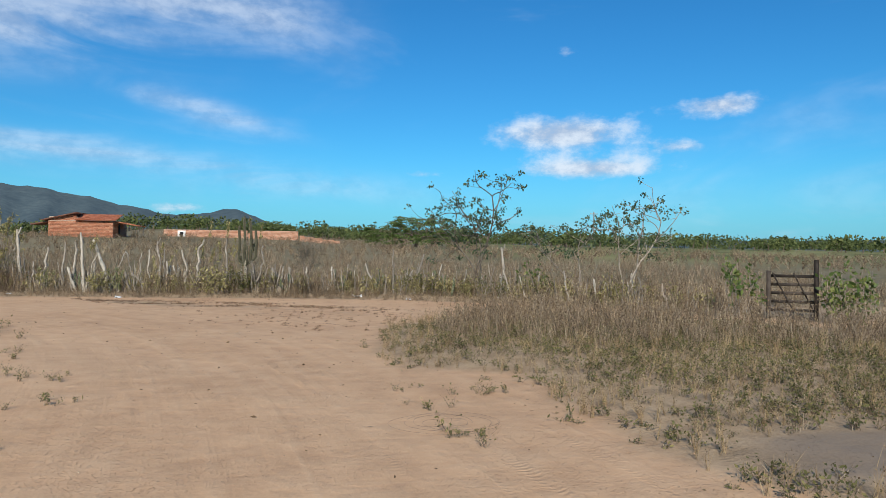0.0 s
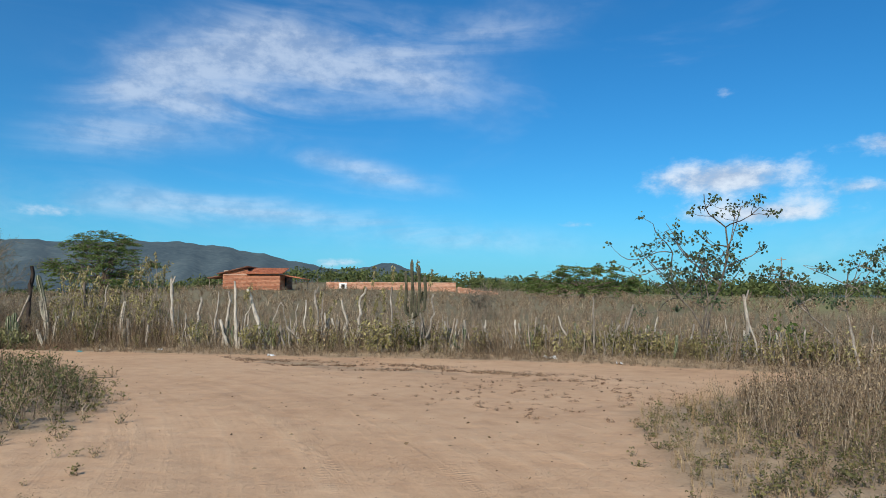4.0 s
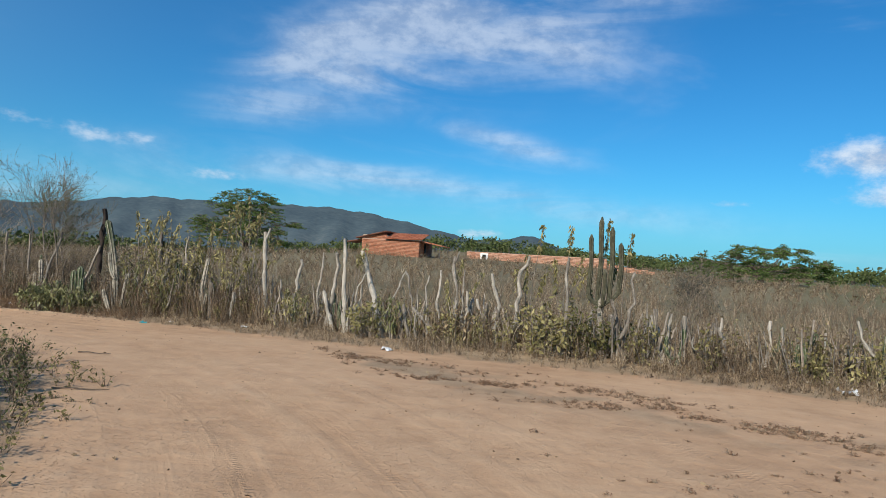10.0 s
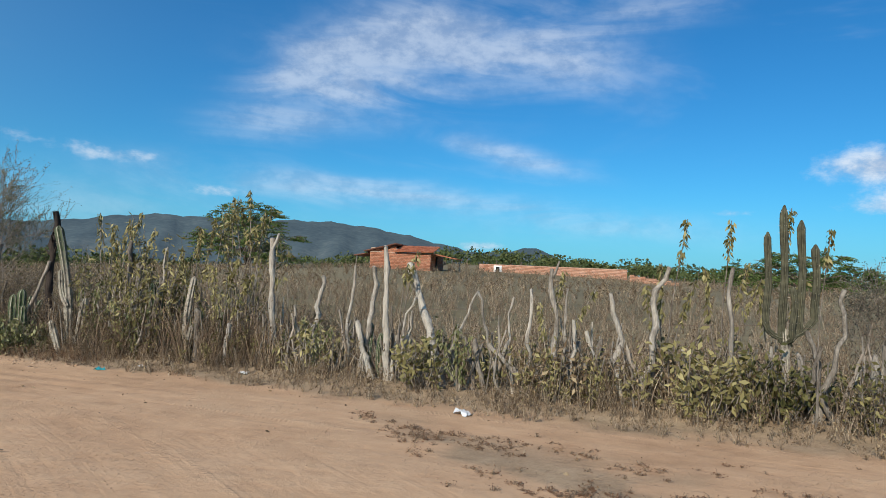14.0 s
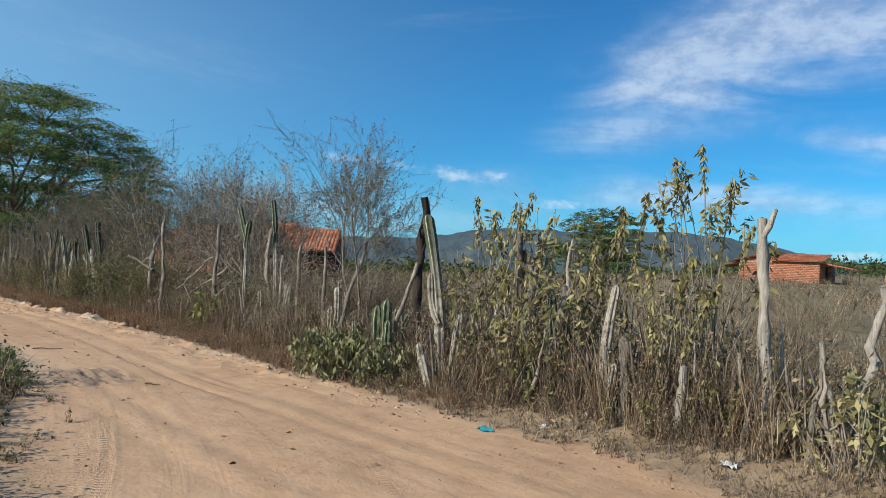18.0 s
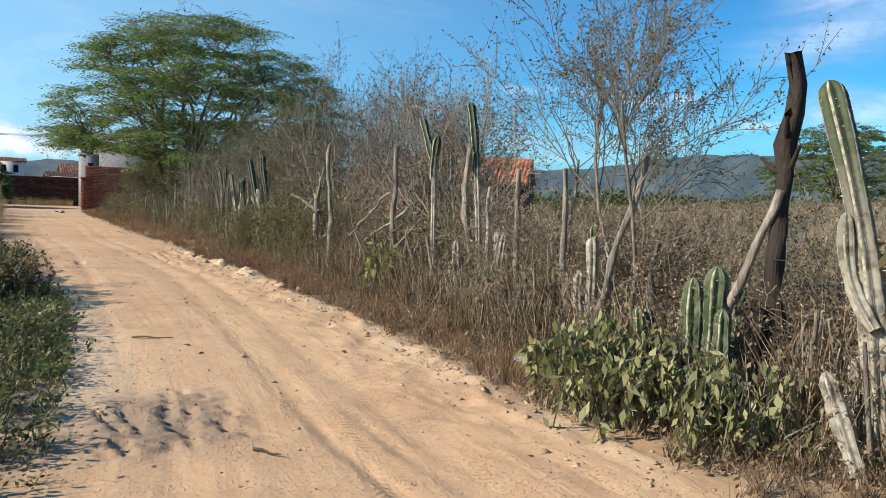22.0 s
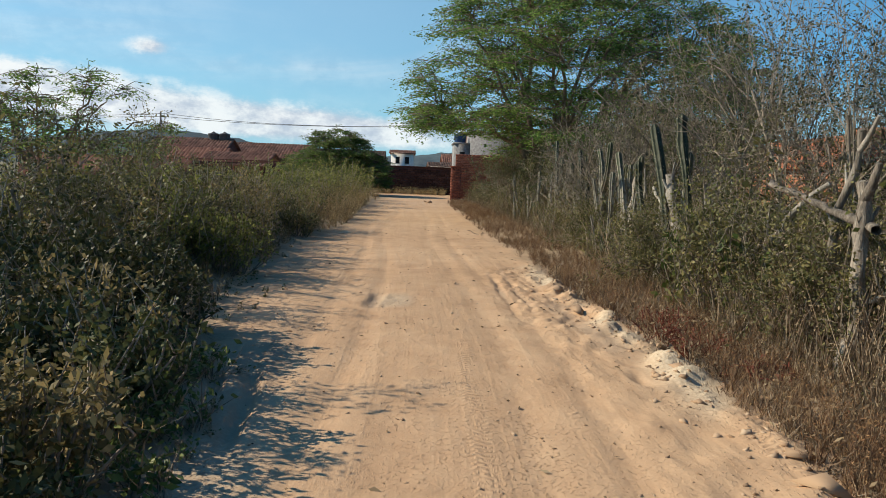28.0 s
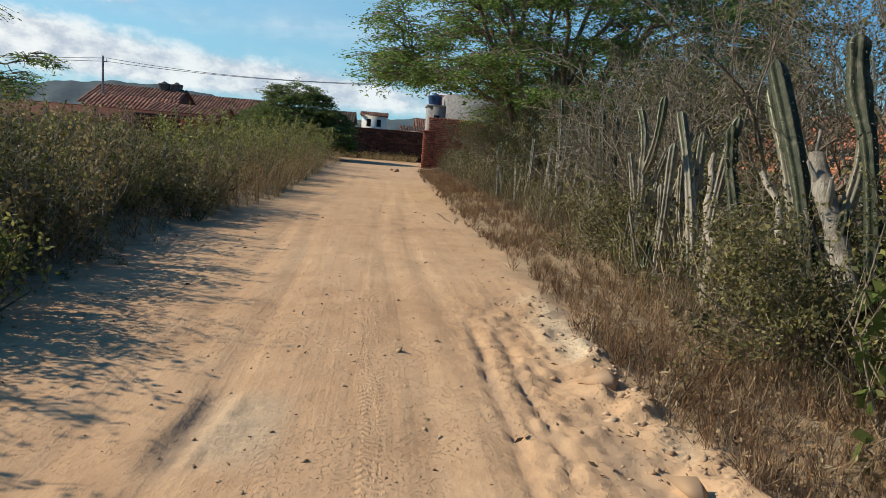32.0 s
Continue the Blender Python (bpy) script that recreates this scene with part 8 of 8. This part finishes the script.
        at("leafy_climber", f"{what} straggling climber among the thicket twigs", x, y, rng.uniform(0.4, 0.7), rng.uniform(0.9, 1.9), 14, 300, 0.062, leaf, 880 + k, sag=0.9, width=0.55, group="straggling climbers", bark=BARK_TWIG, top_heavy=0.2)
    for x, y, s in ((-52, 17.4, 1.5), (-56.5, 17.2, 1.6), (-48.5, 16.6, 1.45), (-60, 17.6, 1.35), (-45.6, 15.9, 1.3), (-42.5, 16.4, 1.1), (-38.5, 15.6, 1.0)):
        at("roadside_shrub", "tall yellowish-green shrub beside the road", x, y, 1.3 * s, 1.6 * s, 50, 2600, 0.09, LEAF_SHRUB, int(300 - x), sag=0.2, width=0.5, group="roadside shrubs", top_heavy=0.15)



def build_stones():
    rng = np.random.default_rng(120)
    kinds = []
    for _ in range(6):
        bm = bmesh.new()
        for q in rng.normal(size=(9, 3)) * (0.62, 0.5, 0.32):
            bm.verts.new(q)
        hull = bmesh.ops.convex_hull(bm, input=bm.verts)
        bmesh.ops.delete(bm, geom=[g for g in hull["geom_interior"] if isinstance(g, bmesh.types.BMVert)], context="VERTS")
        bm.verts.index_update()
        kinds.append(Buf().add([q.co[:] for q in bm.verts], [[q.index for q in f.verts] for f in bm.faces]))
        bm.free()
    p = scatter(rng, 90000, -34, 5, 1, 26, lambda x, y: (bare(x, y) > -0.2) & (rng.uniform(size=len(x)) < 0.05 + 0.12 * smoothstep(lumps(x, y, 1.3, 11), 0.55, 0.9) + (0.10 + 0.6 * smoothstep(lumps(x, y, 1.1, 12) * 0.6 + lumps(x, y * 3.0, 1.6, 13) * 0.5, 0.5, 0.85)) * smoothstep(-x, 12, 20)))
    n = len(p)
    b = stamp(Buf(), kinds, p, rng.uniform(0, 6.28, n), 0.004 + (0.012 + 0.008 * smoothstep(-p[:, 0], 13, 19)) * rng.uniform(0, 1, n) ** 4, rng.integers(0, 6, n), rng)
    tagged(part("gravel", b, STONE), "small stones and clods scattered over the sand", "gravel", kind="stuff")
    p = scatter(rng, 9000, -40, 8, 1, 26, lambda x, y: (bare(x, y) > 0) & (rng.uniform(size=len(x)) < 0.25 + 0.75 * np.exp(-bare(x, y))))
    n = len(p)
    d = rng.normal(size=(n, 3)) * (1, 1, 0.12)
    b = leaves(Buf(), p + (0, 0, 0.008), d, 0.02 + 0.05 * rng.uniform(0, 1, n) ** 3, 0.5, rng)
    tagged(part("road_litter", b, LEAF_DRY), "bits of dry leaf and bark strewn on the sand", "litter", kind="stuff")
    x = rng.uniform(-31, -13, 2200)
    y = edge_y(x) - 0.22 + rng.normal(size=2200) * 0.22
    p = np.stack([x, y, height(x, y)], -1)
    b = stamp(Buf(), kinds, p, rng.uniform(0, 6.28, 2200), 0.007 + 0.034 * rng.uniform(0, 1, 2200) ** 3, rng.integers(0, 6, 2200), rng)
    tagged(part("clods", b, STONE), "pale crumbling clods along the road's raised edge", "clods", kind="stuff")
    rocks = [(-22.46, 23.21, 0.15), (-22.75, 23.04, 0.10), (-23.2, 23.2, 0.11), (-21.85, 21.4, 0.05), (-18.55, 21.19, 0.055), (-28.6, 22.99, 0.12), (-25.6, 23.29, 0.11), (-24.8, 23.16, 0.08), (-20.5, 22.83, 0.07),
             (-26.4, 20.81, 0.04), (-29.2, 21.68, 0.05), (-58.6, 22.2, 0.2), (-59.6, 22.0, 0.18), (-27.2, 22.96, 0.10)]
    for k, (x, y, s) in enumerate(rocks):
        r = part("stone", kinds[k % 6], STONE, m=pose(x, y, ground_z(x, y) + s * 0.15, 0, 0, k * 57) @ Matrix.Diagonal((s, s, s, 1)))
        tagged(r, "pale angular stone lying on the sandy road", "stone", "stones on the road")


def crumpled(name, label, x, y, size, mat, seed):
    rng = np.random.default_rng(seed)
    n = 6
    g = np.stack(np.meshgrid(np.linspace(-0.5, 0.5, n), np.linspace(-0.35, 0.35, n), indexing="ij"), -1).reshape(-1, 2) * size
    z = np.abs(rng.normal(size=len(g))) * size * 0.16
    v = np.column_stack([g + rng.normal(size=g.shape) * size * 0.05, z])
    f = [(i * n + j, (i + 1) * n + j, (i + 1) * n + j + 1, i * n + j + 1) for i in range(n - 1) for j in range(n - 1)]
    v2 = v - (0, 0, 0.004)
    b = Buf().add(np.vstack([v, v2]), f + [tuple(q + n * n for q in reversed(s)) for s in f])
    tagged(part(name, b, mat, m=pose(x, y, ground_z(x, y) + 0.006, 0, 0, seed * 31)), label, "litter", "roadside litter")


def build_litter():
    for k, (x, y, s) in enumerate(((-10.3, 22.85, 0.16), (-17.6, 23.7, 0.2), (1.1, 21.06, 0.28), (2.7, 20.05, 0.2), (-17.2, 23.44, 0.22), (-6.5, 21.5, 0.2), (-12.1, 22.8, 0.12), (-20.1, 23.27, 0.14))):
        crumpled("plastic_scrap", "crumpled white plastic scrap in the verge", x, y, s, TRASH_WHITE, 400 + k)
    crumpled("plastic_scrap", "crumpled teal plastic wrapper in the verge", -12.4, 22.22, 0.15, TRASH_TEAL, 420)
    w = thing("wire_coil", "loose coil of thin rusty wire on the sand", "wire", (1.0, 4.0, ground_z(1.0, 4.0)))
    a = np.linspace(0, 6.28 * 4, 90)
    r = 0.26 + 0.12 * np.sin(a * 0.37)
    part("strand", tube(Buf(), np.stack([r * np.cos(a) * 1.25 + 0.05 * a / 6, r * np.sin(a), 0.02 + 0.015 * np.abs(np.sin(a * 1.3))], -1), np.full(90, 0.001), 4), WIRE_METAL, w)
    rng = np.random.default_rng(130)
    for k, (x, y, length, ang) in enumerate(((-38.4, 22.8, 1.6, 5), (-37.9, 22.99, 1.2, -8), (-8.0, 15.56, 0.6, 20), (-9.9, 17.93, 0.5, 10), (-19.6, 20.6, 0.4, 60), (-16.1, 20.62, 0.2, 30))):
        s = np.linspace(0, 1, 7)
        pts = np.stack([(s - 0.5) * length, 0.012 * np.sin(s * 7) * length, 0.012 + 0.01 * np.sin(s * 5) ** 2], -1)
        tagged(part("dry_stick", tube(Buf(), pts, np.linspace(0.011, 0.005, 7), 5), BARK_BROWN, m=pose(x, y, ground_z(x, y), 0, 0, ang)), "dry twig lying on the road", "stick", "sticks on the road")


build_weeds()
build_bushes()
build_stones()
build_litter()
